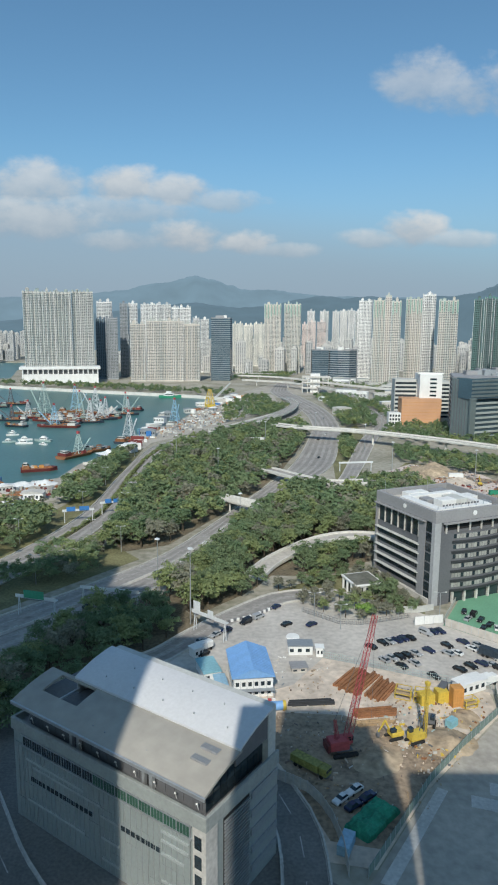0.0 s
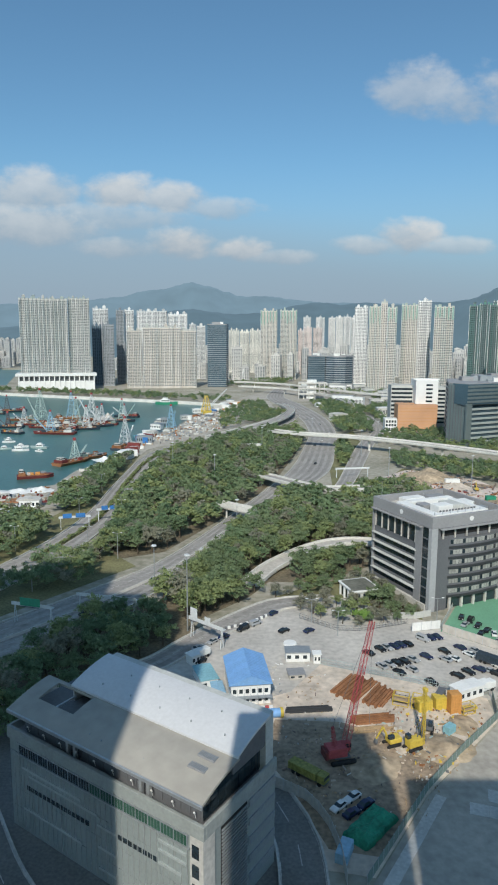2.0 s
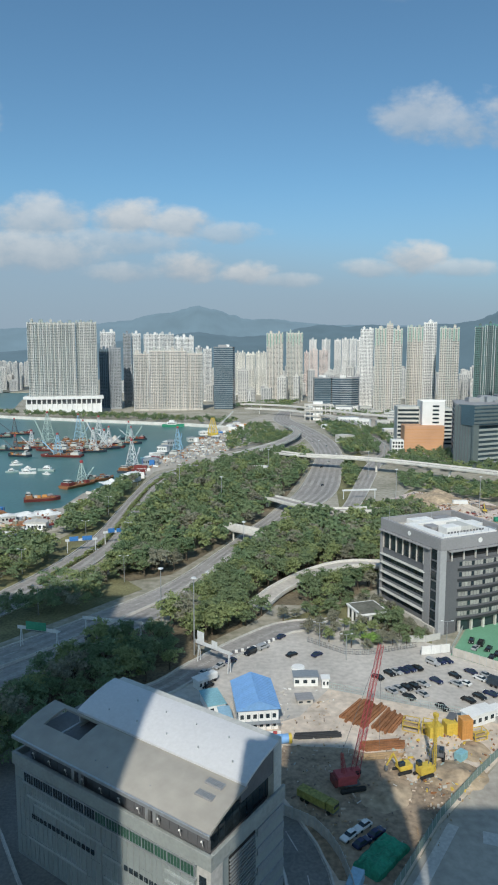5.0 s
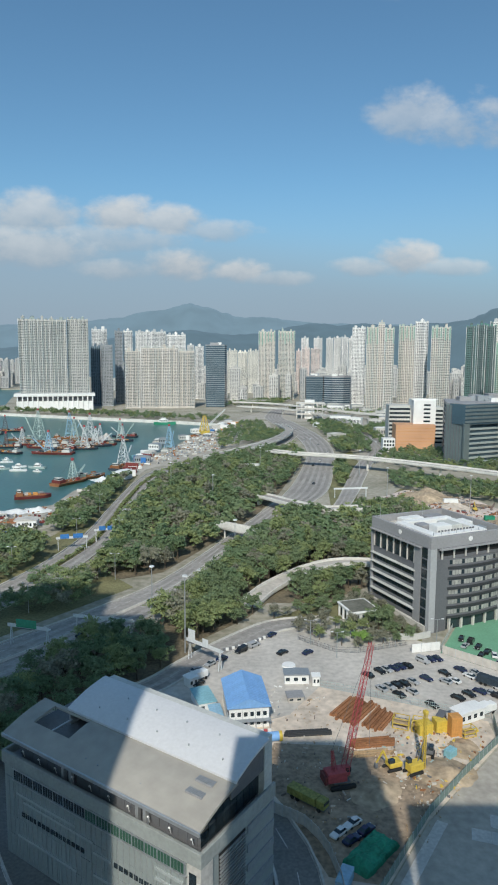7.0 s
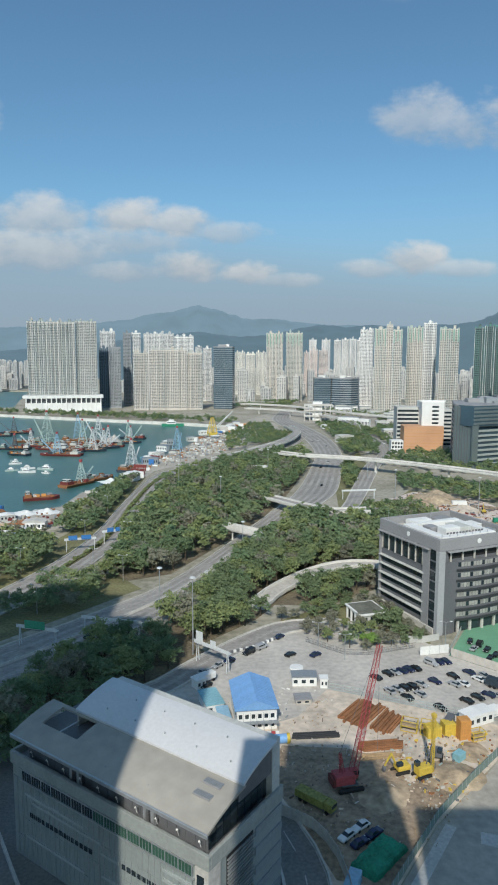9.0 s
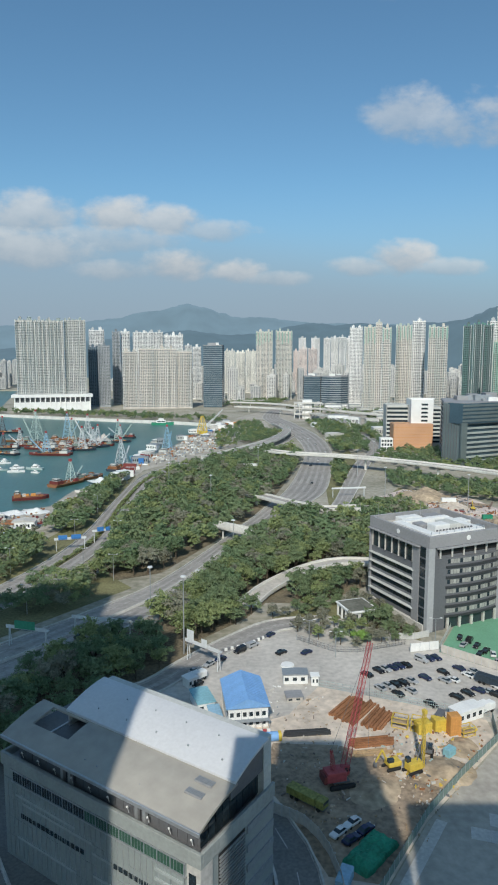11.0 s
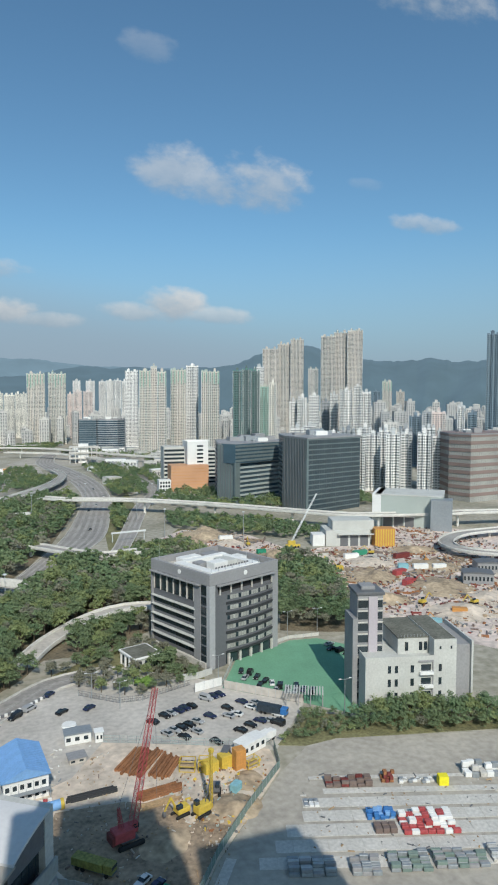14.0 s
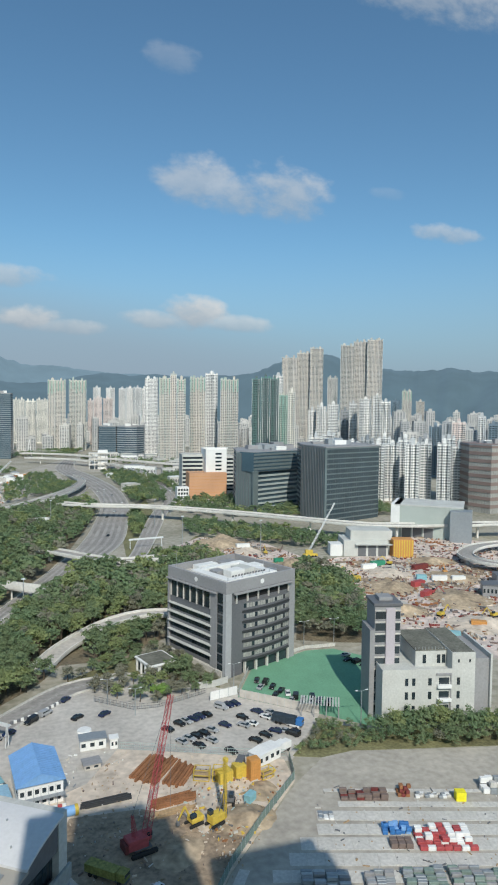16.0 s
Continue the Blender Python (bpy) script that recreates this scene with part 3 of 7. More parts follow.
viaduct("overpass_far", "pale elevated road far along the highway", [(-30, 1350, 12), (60, 1290, 12), (160, 1120, 12), (260, 1000, 12), (420, 900, 12)], 10, piers=7, par=1.5)
viaduct("overpass_junction", "pale elevated road at the far junction", [(-20, 1240, 10, 9), (60, 1180, 10, 9), (120, 1060, 10, 9), (140, 960, 10, 8), (135, 880, 10, 4)], 9, piers=6, par=1.5)
viaduct("curved_ramp", "curved grey elevated ramp", [(345, 402, 10), (300, 396, 10), (272, 374, 10), (272, 350, 10), (300, 330, 10), (370, 318, 10)], 5, piers=6)

# median barrier of the highway, planted median of the waterfront road
mid = smooth(HWY[:6], 5.0)
ob = thing("median_barrier", "pale concrete barrier along the highway middle", "barrier", kind="structure")
strip("barrier", ribbon(mid, lambda q: [(-0.45, 0.1), (-0.2, 1.0), (0.2, 1.0), (0.45, 0.1)]), M["pale"], ob)
mid = smooth(COAST[2:7], 5.0)
ob = strip("median_coast", ribbon(mid, lambda q: [(-1.3, 0.1), (-1.3, 0.4), (1.3, 0.4), (1.3, 0.1)]), M["grass"])
tagged(ob, "narrow planted strip along the waterfront road", "median", kind="structure")


# ---- towers ----
def tower(x, y, w, d, h, rz, style, floor=2.95):
    """A residential tower: ribbed walls, windows on every floor, roof tanks."""
    ob = thing("apartment_tower", {"grey": "tall grey-beige apartment tower", "white": "tall white apartment tower", "blue": "tower with blue-grey glass", "shade": "grey apartment tower",
               "beige": "broad beige apartment block", "cream": "cream white apartment block", "mint": "beige apartment tower with pale green bays", "pink": "pinkish apartment tower",
               "dark": "dark green glass apartment tower", "green": "green glazed apartment tower"}[style] + " with rows of windows", "tower", "apartment towers", (x, y, 0), rz)
    rng = random.Random(int(x * 7 + y * 13))
    nb = max(3, int(round(w / 3.6)) | 1)
    ns = max(3, int(round(d / 4.5)) | 1)
    deep = 1.3 if w > 18 else (2.4 if style in ("white", "shade", "cream") else 1.2)
    def side(n, length):
        out = []
        for i in range(n):
            o = 0 if (i % 2 == 0) else deep * (1.5 if (n > 6 and i % 4 == 1) else 1)
            out += [(i / n * length, o), ((i + 1) / n * length, o)]
        return out
    pts = [(-w / 2 + s, -d / 2 + o) for s, o in side(nb, w)]
    pts += [(w / 2 - o, -d / 2 + s) for s, o in side(ns, d)][1:]
    pts += [(w / 2 - s, d / 2 - o) for s, o in side(nb, w)][1:]
    pts += [(-w / 2 + o, d / 2 - s) for s, o in side(ns, d)][1:-1]
    bm = bmesh.new()
    prism(bm, pts, 0, h)
    part("wall", bm, M["w_" + style], ob)
    vs, fs, ev, ef = [], [], [], []
    nf = int(h / floor)
    for (x0, y0), (x1, y1) in zip(pts, pts[1:] + pts[:1]):
        ln = math.hypot(x1 - x0, y1 - y0)
        nx, ny = (y1 - y0) / ln, -(x1 - x0) / ln
        if ln < 2.0 or ny > 0.5:
            continue
        big = 0.72 if rng.random() < 0.7 else 0.5
        a, b = 0.5 - big / 2, 0.5 + big / 2
        accent = rng.random() < 0.4
        for f in range(1, nf):
            z0, z1 = f * floor + 0.75, f * floor + 2.35
            k = len(vs)
            vs += [(x0 + (x1 - x0) * t + nx * 0.07, y0 + (y1 - y0) * t + ny * 0.07, z) for z, t in ((z0, a), (z0, b), (z1, b), (z1, a))]
            fs.append((k, k + 1, k + 2, k + 3))
            if accent and f % 1 == 0:
                k = len(ev)
                for t in (a - 0.1, b + 0.1):
                    for o, z in ((0.0, z0 - 0.5), (0.5, z0 - 0.5), (0.5, z0 + 0.1), (0.0, z0 + 0.1)):
                        ev.append((x0 + (x1 - x0) * t + nx * o, y0 + (y1 - y0) * t + ny * o, z))
                ef += [(k, k + 4, k + 5, k + 1), (k + 1, k + 5, k + 6, k + 2), (k + 2, k + 6, k + 7, k + 3), (k, k + 1, k + 2, k + 3), (k + 4, k + 7, k + 6, k + 5)]
    raw("glazing", vs, fs, M["panes_dark" if style in ("dark", "blue", "green") else "panes"], ob, "", "stuff")
    if ef:
        raw("ledge_trim", ev, ef, M["e_" + style], ob, "", "stuff")
    bm = bmesh.new()                                   # slim upright ribs between the bays
    for i in range(nb + 1):
        xa = -w / 2 + i * w / nb
        if i % 4 == 0 or rng.random() < 0.15:
            box(bm, xa - 0.2, -d / 2 - 0.5, 0, xa + 0.2, -d / 2 + 0.1, h + rng.choice((0, 0.8, 1.6)))
    part("rib_trim", bm, M["w_white" if style in ("mint", "beige", "dark", "grey") else "e_" + style], ob)["kind"] = "stuff"
    if style in ("mint", "green"):
        bm = bmesh.new()                               # pale green bays near the top
        for i in range(0, nb, 2):
            xa = -w / 2 + i * w / nb
            box(bm, xa + 0.5, -d / 2 - 0.35, h * rng.uniform(0.80, 0.88), xa + w / nb - 0.5, -d / 2 + 0.1, h - 1)
        part("top_bay_trim", bm, M["crown_green"], ob)["kind"] = "stuff"
    bm = bmesh.new()
    for i in range(0, nb, 2):
        xa = -w / 2 + i * w / nb
        box(bm, xa, -d / 2, h, xa + w / nb, d / 2 - 1, h + rng.choice((1.2, 2.0, 3.2)))
    part("parapet", bm, M["e_" + style], ob)["kind"] = "stuff"
    nt = max(1, round(w / 17))
    for i in range(nt):
        cx = -w / 2 + (i + 0.5) * w / nt
        tw, th = min(w * 0.3, rng.uniform(4, 6.5)), rng.uniform(3.6, 6.2)
        bm = bmesh.new()
        box(bm, cx - tw / 2, -d * 0.3, h, cx + tw / 2, d * 0.2, h + th)
        box(bm, cx - tw / 2 - 0.4, -d * 0.33, h + th, cx + tw / 2 + 0.4, d * 0.24, h + th + 0.5)
        box(bm, cx - tw * 0.2, -d * 0.15, h + th + 0.5, cx + tw * 0.25, d * 0.08, h + th + rng.uniform(1.2, 3.0))
        part("roof_tank", bm, M["w_" + style if rng.random() < 0.6 else "e_" + style], ob)
    return ob


tower(-388, 1262, 86, 24, 168, 17, 'grey')
tower(-328, 1286, 38.6, 24, 170, 14, 'grey')
tower(-325, 1456, 32.2, 24, 158, 13, 'white')
tower(-315, 1374, 19.1, 19, 121, 13, 'blue')
tower(-289, 1361, 22.3, 22, 123, 12, 'shade')
tower(-278, 1431, 16.5, 17, 154, 11, 'shade')
tower(-261, 1446, 19.1, 19, 155, 10, 'white')
tower(-228, 1555, 68.4, 24, 157, 8, 'white')
tower(-168, 1543, 43.7, 24, 150, 6, 'white')
tower(-228, 1312, 29.3, 24, 111, 10, 'beige')
tower(-176, 1320, 72.4, 24, 117, 8, 'beige')
tower(-124, 1331, 31.1, 24, 112, 5, 'beige')
tower(-148, 1702, 17.1, 17, 130, 5, 'white')
tower(-119, 1606, 20.2, 20, 125, 4, 'white')
tower(-48, 1911, 28.9, 24, 118, 1, 'cream')
tower(-18, 1912, 27.3, 24, 115, 1, 'cream')
tower(12, 1912, 29.0, 24, 118, -0, 'cream')
tower(43, 1611, 39.2, 24, 161, -2, 'mint')
tower(90, 1609, 39.1, 24, 162, -3, 'mint')
tower(167, 2004, 21.8, 22, 157, -5, 'white')
tower(206, 2001, 25.1, 24, 157, -6, 'white')
tower(137, 1852, 14.0, 14, 118, -4, 'pink')
tower(153, 1804, 21.2, 21, 124, -5, 'pink')
tower(179, 1803, 24.1, 24, 124, -6, 'pink')
tower(246, 2046, 20.5, 21, 158, -7, 'white')
tower(269, 2043, 22.2, 22, 160, -7, 'white')
tower(290, 2029, 20.3, 20, 161, -8, 'white')
tower(312, 2044, 15.3, 15, 159, -9, 'white')
tower(236, 1443, 27.4, 24, 163, -9, 'white')
tower(224, 1220, 20.1, 20, 155, -10, 'mint')
tower(240, 1217, 11.0, 11, 161, -11, 'beige')
tower(254, 1212, 15.9, 16, 153, -12, 'mint')
tower(300, 1277, 29.1, 24, 160, -13, 'mint')
tower(334, 1300, 24.2, 24, 170, -14, 'white')
tower(347, 1213, 33.2, 24, 155, -16, 'mint')
tower(363, 1099, 14.6, 15, 152, -18, 'dark')
tower(378, 1094, 14.6, 15, 154, -19, 'dark')
tower(396, 1098, 14.7, 15, 153, -20, 'dark')
tower(451, 1230, 19.8, 20, 166, -20, 'white')
tower(372, 989, 13.3, 13, 123, -21, 'green')
tower(384, 983, 10.7, 11, 127, -21, 'cream')
tower(599, 1550, 39.0, 24, 228, -21, 'beige')
tower(635, 1547, 33.5, 24, 241, -22, 'beige')
tower(660, 1525, 31.8, 24, 251, -23, 'beige')
tower(707, 1449, 31.9, 24, 254, -26, 'beige')
tower(739, 1444, 33.2, 24, 263, -27, 'beige')
tower(764, 1419, 35.4, 24, 267, -28, 'beige')
tower(802, 1736, 28.6, 24, 191, -25, 'grey')
tower(513, 1203, 15.3, 15, 99, -23, 'white')
tower(522, 1178, 17.2, 17, 107, -24, 'white')
tower(543, 1170, 19.3, 19, 110, -25, 'white')
tower(593, 1222, 15.7, 16, 99, -26, 'shade')
tower(585, 1169, 15.1, 15, 113, -27, 'white')
tower(584, 1117, 21.6, 22, 121, -28, 'white')
tower(596, 1095, 13.2, 13, 127, -29, 'white')
tower(616, 1098, 17.3, 17, 117, -29, 'white')
tower(359, 655, 13.3, 13, 62, -29, 'white')
tower(378, 657, 15.2, 15, 62, -30, 'white')
tower(381, 620, 14.4, 14, 65, -32, 'white')
tower(403, 628, 11.7, 12, 65, -33, 'white')
tower(408, 602, 13.5, 14, 66, -34, 'white')
tower(429, 605, 14.2, 14, 63, -35, 'white')
tower(985, 1639, 26.0, 24, 155, -31, 'mint')
tower(1016, 1619, 22.7, 23, 127, -32, 'beige')
tower(1059, 1826, 22.1, 22, 132, -30, 'blue')
tower(567, 831, 11.7, 12, 84, -34, 'shade')
tower(582, 824, 18.5, 19, 85, -35, 'pink')
tower(583, 885, 19.0, 19, 77, -33, 'blue')
tower(666, 883, 11.6, 12, 92, -37, 'white')
tower(587, 754, 11.4, 11, 84, -38, 'blue')
tower(372, 705, 15, 14, 66, -28, 'shade')
tower(392, 700, 14, 14, 68, -29, 'white')
tower(414, 690, 16, 14, 66, -31, 'white')
tower(436, 682, 15, 14, 68, -33, 'shade')
tower(458, 668, 15, 14, 69, -34, 'white')
tower(345, 690, 14, 14, 62, -27, 'white')
tower(334, 770, 16, 14, 66, -23, 'white')
tower(356, 780, 16, 14, 68, -24, 'white')
tower(751, 905, 32, 26, 211, -40, 'blue')

# white podium under the towers by the water
ob = thing("podium", "white two-tier podium building by the water", "podium", at=(-366, 1268, 0), rz=15)
part("base", boxes((-72, -28, 0, 66, 14, 17), bevel=0.3), M["white"], ob)
part("deck", boxes((-76, -31, 26, 70, 16, 31), bevel=0.3), M["white"], ob)
part("recess", boxes((-70, -24, 17, 64, 12, 26)), M["darkgrey"], ob)
for i in range(16):
    part("column", boxes((-71 + i * 9, -29.5, 0, -69 + i * 9, -27.5, 26), bevel=0.2), M["white"], ob)

# distant carpet of blocks, too far and many to tell apart
for name, label, spots, zone in (("city_blocks", "dense distant city of pale blocks", 620, (0.42, 1.0, 1050, 2900)), ("city_blocks_west", "far pale blocks across the water", 170, (-0.62, -0.30, 2150, 3200)),
                                 ("city_blocks_north", "pale blocks behind the towers", 200, (-0.2, 0.42, 1500, 2700))):
    rng = random.Random(len(label))
    vs, fs, wv, wf = [], [], [], []
    for _ in range(spots):
        u, r = rng.uniform(zone[0], zone[1]), rng.uniform(zone[2], zone[3])
        if name == "city_blocks" and u < 0.56 and r < 1500:
            continue
        cx, cy = u * r / math.hypot(1, u), r / math.hypot(1, u)
        w, d = rng.uniform(12, 26), rng.uniform(12, 22)
        h = rng.uniform(22, 62) + (rng.random() < 0.25) * rng.uniform(10, 45)
        if name == "city_blocks_west":
            h = rng.uniform(30, 95)
        if name == "city_blocks_north":
            h = rng.uniform(25, 80)
        a = -math.atan(u) + rng.uniform(-0.3, 0.3)
        ca, sa = math.cos(a), math.sin(a)
        put = lambda px, py, z: (cx + px * ca - py * sa, cy + px * sa + py * ca, z)
        k = len(vs)
        vs += [put(px, py, z) for z in (0, h) for px, py in ((-w / 2, -d / 2), (w / 2, -d / 2), (w / 2, d / 2), (-w / 2, d / 2))]
        fs += [(k + 4, k + 5, k + 6, k + 7)] + [(k + i, k + (i + 1) % 4, k + 4 + (i + 1) % 4, k + 4 + i) for i in range(4)]
        k = len(vs)
        t = rng.uniform(2, 6)
        vs += [put(px * 0.4, py * 0.4, z) for z in (h, h + t) for px, py in ((-w / 2, -d / 2), (w / 2, -d / 2), (w / 2, d / 2), (-w / 2, d / 2))]
        fs += [(k + 4, k + 5, k + 6, k + 7)] + [(k + i, k + (i + 1) % 4, k + 4 + (i + 1) % 4, k + 4 + i) for i in range(4)]
        nb = max(3, int(w / 4.5))
        for f in range(1, int(h / 3.2)):
            for i in range(nb):
                xa = -w / 2 + (i + 0.22) * w / nb
                k = len(wv)
                wv += [put(xx, -d / 2 - 0.15, z) for xx, z in ((xa, f * 3.2), (xa + w / nb * 0.55, f * 3.2), (xa + w / nb * 0.55, f * 3.2 + 1.7), (xa, f * 3.2 + 1.7))]
                wf.append((k, k + 1, k + 2, k + 3))
    ob = raw(name, vs, fs, M["blocks"])
    tagged(ob, label, "city blocks", kind="stuff")
    raw("glazing", wv, wf, M["panes"], ob, "", "stuff")


def office(name, label, pts, h, floors, glass, band, band_h=0.9, roof=None, at=(0, 0), grp=""):
    """A curtain-wall block on the plan pts: glass body, a proud band at every floor, mullions, parapet and roof plant."""
    ob = thing(name, label, "office building", grp)
    bm = bmesh.new()
    prism(bm, pts, 0, h)
    part("glass_wall", bm, M[glass], ob)
    cx, cy = sum(p[0] for p in pts) / len(pts), sum(p[1] for p in pts) / len(pts)
    grow = lambda s: [(cx + (px - cx) * (1 + s / max(1, math.hypot(px - cx, py - cy))), cy + (py - cy) * (1 + s / max(1, math.hypot(px - cx, py - cy)))) for px, py in pts]
    for f in range(floors):
        z = h * (f + 0.72) / floors
        bm = bmesh.new()
        prism(bm, grow(0.5), z, z + band_h)
        part("floor_band", bm, M[band], ob)
    bm = bmesh.new()
    for (x0, y0), (x1, y1) in zip(pts, pts[1:] + pts[:1]):
        n = max(2, int(math.hypot(x1 - x0, y1 - y0) / 3))
        for i in range(n):
            px, py = x0 + (x1 - x0) * i / n, y0 + (y1 - y0) * i / n
            beam(bm, (px, py, 0), (px, py, h), 0.10, 4)
    part("mullions", bm, M["darkgrey"], ob)["kind"] = "stuff"
    bm = bmesh.new()
    prism(bm, grow(0.7), h, h + 1.2)
    part("parapet", bm, M["midgrey"], ob)
    rng = random.Random(int(cx))
    for _ in range(5):
        px, py = cx + rng.uniform(-0.35, 0.35) * (max(p[0] for p in pts) - cx), cy + rng.uniform(-0.35, 0.35) * (max(p[1] for p in pts) - cy)
        s = rng.uniform(3, 8)
        part("roof_plant", boxes((px - s, py - s * 0.6, h + 1, px + s, py + s * 0.6, h + rng.uniform(3, 6.5)), bevel=0.15), M[rng.choice(("greymetal", "white", "midgrey"))], ob)
    return ob


def flank(ob, a, b, z0, z1, out, paint="greymetal"):
    """Ribbed metal cladding in front of the wall from a to b."""
    ln, m = math.hypot(b[0] - a[0], b[1] - a[1]), pose(a[0], a[1], 0, 0, 0, math.degrees(math.atan2(b[1] - a[1], b[0] - a[0])))
    bm = bmesh.new()
    box(bm, -0.6, -out, z0, ln + 0.3, out, z1, m=m)
    part("cladding", bm, M[paint], ob, "grey-green ribbed metal flank")
    for k in range(int(ln / 3.0)):
        bm = bmesh.new()
        box(bm, k * 3.0 + 0.4, -out - 0.4, z0, k * 3.0 + 0.75, -out + 0.1, z1, m=m)
        part("rib", bm, M["darkgrey"], ob)


left_office = office("glass_office", "dark glass office block with pale floor bands", [(186, 622), (198, 606), (268, 642), (262, 680), (200, 680)], 58, 13, "glass_blue", "greymetal", 1.0, grp="glass offices")
flank(left_office, (186, 622), (198, 606), 0, 57.5, 1.0, "office_clad")
for k in range(8):                                   # paler sills on the lower storeys of the long front
    bm = bmesh.new()
    box(bm, 4, -1.0, 3.2 + k * 4.46, 70, 0.2, 5.0 + k * 4.46, m=pose(198, 606, 0, 0, 0, 27.2))
    part("sill_band", bm, M["office_sill"], left_office, "pale grey floor band")
upper = sum(([(a, b)] for a, b in ((188, 618), (197, 602), (270, 639), (264, 660))), [])
bm = bmesh.new()
prism(bm, upper, 40, 58.6)
box_part = part("upper_box", bm, M["glass_blue"], left_office, "dark glass upper storeys that jut out")
for k in range(5):
    bm = bmesh.new()
    box(bm, 0, -0.5, 41.6 + k * 3.5, 81, 0.3, 43.5 + k * 3.5, m=pose(197, 602, 0, 0, 0, 26.9))
    part("upper_band", bm, M["office_clad"], box_part)
bm = bmesh.new()
box(bm, -1.2, -1.2, 0, 5.5, 0.6, 41, m=pose(197, 602, 0, 0, 0, 26.9))
part("portal_leg", bm, M["office_clad"], left_office)
for k in range(4):
    part("roof_screen", boxes((206 + k * 14, 648 + (k % 2) * 6, 58.6, 217 + k * 14, 660 + (k % 2) * 6, 63 + (k % 3) * 1.6), bevel=0.2), M["midgrey"], left_office)
tall_office = office("glass_office", "tall dark green-glass office block with grey flank", [(236, 575), (240, 530), (306, 556), (304, 612), (246, 612)], 67, 15, "glass_slate", "office_clad", 1.1, grp="glass offices")
flank(tall_office, (236, 575), (240, 530), 0, 66.5, 1.0, "office_clad")
office("brown_office", "brown banded office block", [(416, 570), (424, 546), (500, 560), (500, 610), (430, 610)], 67, 9, "glass_pale", "office_brown", 3.4)
office("blue_office", "slim blue glass office tower", [(-87, 1345), (-49, 1340), (-46, 1372), (-84, 1376)], 124, 32, "glass_blue", "greymetal", 0.8)
office("round_office", "low blue glass office with rounded corner", [(152, 1352), (168, 1340), (190, 1340), (206, 1352), (208, 1380), (152, 1380)], 62, 14, "glass_blue", "steel", 1.5)
office("low_glass_office", "low blue glass office block", [(117, 1356), (150, 1350), (150, 1385), (117, 1385)], 62, 14, "glass_blue", "greymetal", 0.6)


# ---- the hall with the curved roof ----
hall = thing("civic_hall", "silver panelled hall with curved white and beige roofs", "building", at=(-7.3, 95.5, 0), rz=145.93)
# local x runs along the long front, y = 0 is the front, the hall lies at y < 0
part("body", boxes((0, -22, 0, 50, -0.25, 19.6)), M["fac_panel"], hall)
part("parapet", boxes((-0.3, -0.55, 19.6, 50.3, 0.15, 22.2), (-0.3, -22.2, 19.6, 0.3, -0.55, 22.2), (49.7, -22.2, 19.6, 50.3, -0.55, 22.2), bevel=0.08), M["midpale"], hall, "pale parapet")
part("terrace", boxes((0.3, -21.9, 19.7, 49.7, -0.6, 20.6)), M["midgrey"], hall)
part("top_storey", boxes((1.6, -21, 20.6, 47, -2.2, 26.4)), M["darkgrey"], hall, "dark recessed top storey")
for i in range(15):                                   # panels of the long front, with open joints
    for j in range(4):
        x0, z0 = 3.2 + i * 3.1, 0.9 + j * 4.05
        part("wall_panel", boxes((x0 + 0.03, -0.3, z0 + 0.03, x0 + 3.07, -0.1 + 0.02 * ((i * 7 + j) % 3), z0 + 4.02)), M["fac_panel"], hall)
for i in range(34):                                   # ribbed seams
    part("seam", boxes((3.2 + i * 1.37, -0.1, 0.9, 3.27 + i * 1.37, 0.05, 17.0)), M["steel"], hall)
# panes from the ninth on use dark glass to paint in the tower shade
for i in range(15):
    part("glass_pane", boxes((3.3 + i * 2.9, -0.3, 17.15, 6.1 + i * 2.9, 0.02, 19.3)), M["glass_green" if i < 8 else "glass"], hall)
    for q in range(1, 4):
        part("glazing_bar", boxes((3.3 + i * 2.9 + q * 0.7, -0.3, 17.15, 3.36 + i * 2.9 + q * 0.7, 0.06, 19.3)), M["greymetal"], hall)
    part("glazing_bar", boxes((3.15 + i * 2.9, -0.3, 17.1, 3.32 + i * 2.9, 0.12, 19.4)), M["greymetal"], hall)
part("sill", boxes((2.8, -0.3, 16.85, 47.2, 0.2, 17.1), (2.8, -0.3, 19.3, 47.2, 0.25, 19.6)), M["steel"], hall)
for x0, x1, z in ((10, 20, 10.9), (27, 46, 10.0)):    # slot windows
    for k in range(int((x1 - x0) / 1.2)):
        part("slot_window", boxes((x0 + k * 1.2, -0.3, z, x0 + k * 1.2 + 0.9, 0.04, z + 0.9)), M["glass"], hall)
for x0, x1, z in ((3.5, 9.6, 15.2), (3.5, 9.6, 13.4), (4.5, 9.6, 10.9), (20, 24.5, 11.2), (20, 24.5, 6.8), (20, 24.5, 2.4), (3.5, 9.6, 5.5), (3.5, 9.6, 2.2), (29, 46, 14.2), (29, 46, 5.2), (24.5, 44, 13.0)):
    part("fascia_strip", boxes((x0, -0.2, z, x1, 0.14, z + 0.5)), M["fac_strip"], hall, "pale strip")
part("corner_post", boxes((-0.25, -3.0, 0, 0.12, 0.16, 19.6), (0.12, -0.2, 0, 2.6, 0.08, 19.6)), M["pale"], hall)
for k in range(5):
    part("corner_window", boxes((0.7, -0.2, 1.4 + k * 3.6, 2.2, 0.12, 3.8 + k * 3.6)), M["glass"], hall)
for k in range(26):                                   # louvres on the end wall
    z = 1.2 + k * 0.68
    part("louvre", boxes((-0.35, -12.5, z, 0.05, -5.0, z + 0.2)), M["steel"], hall)
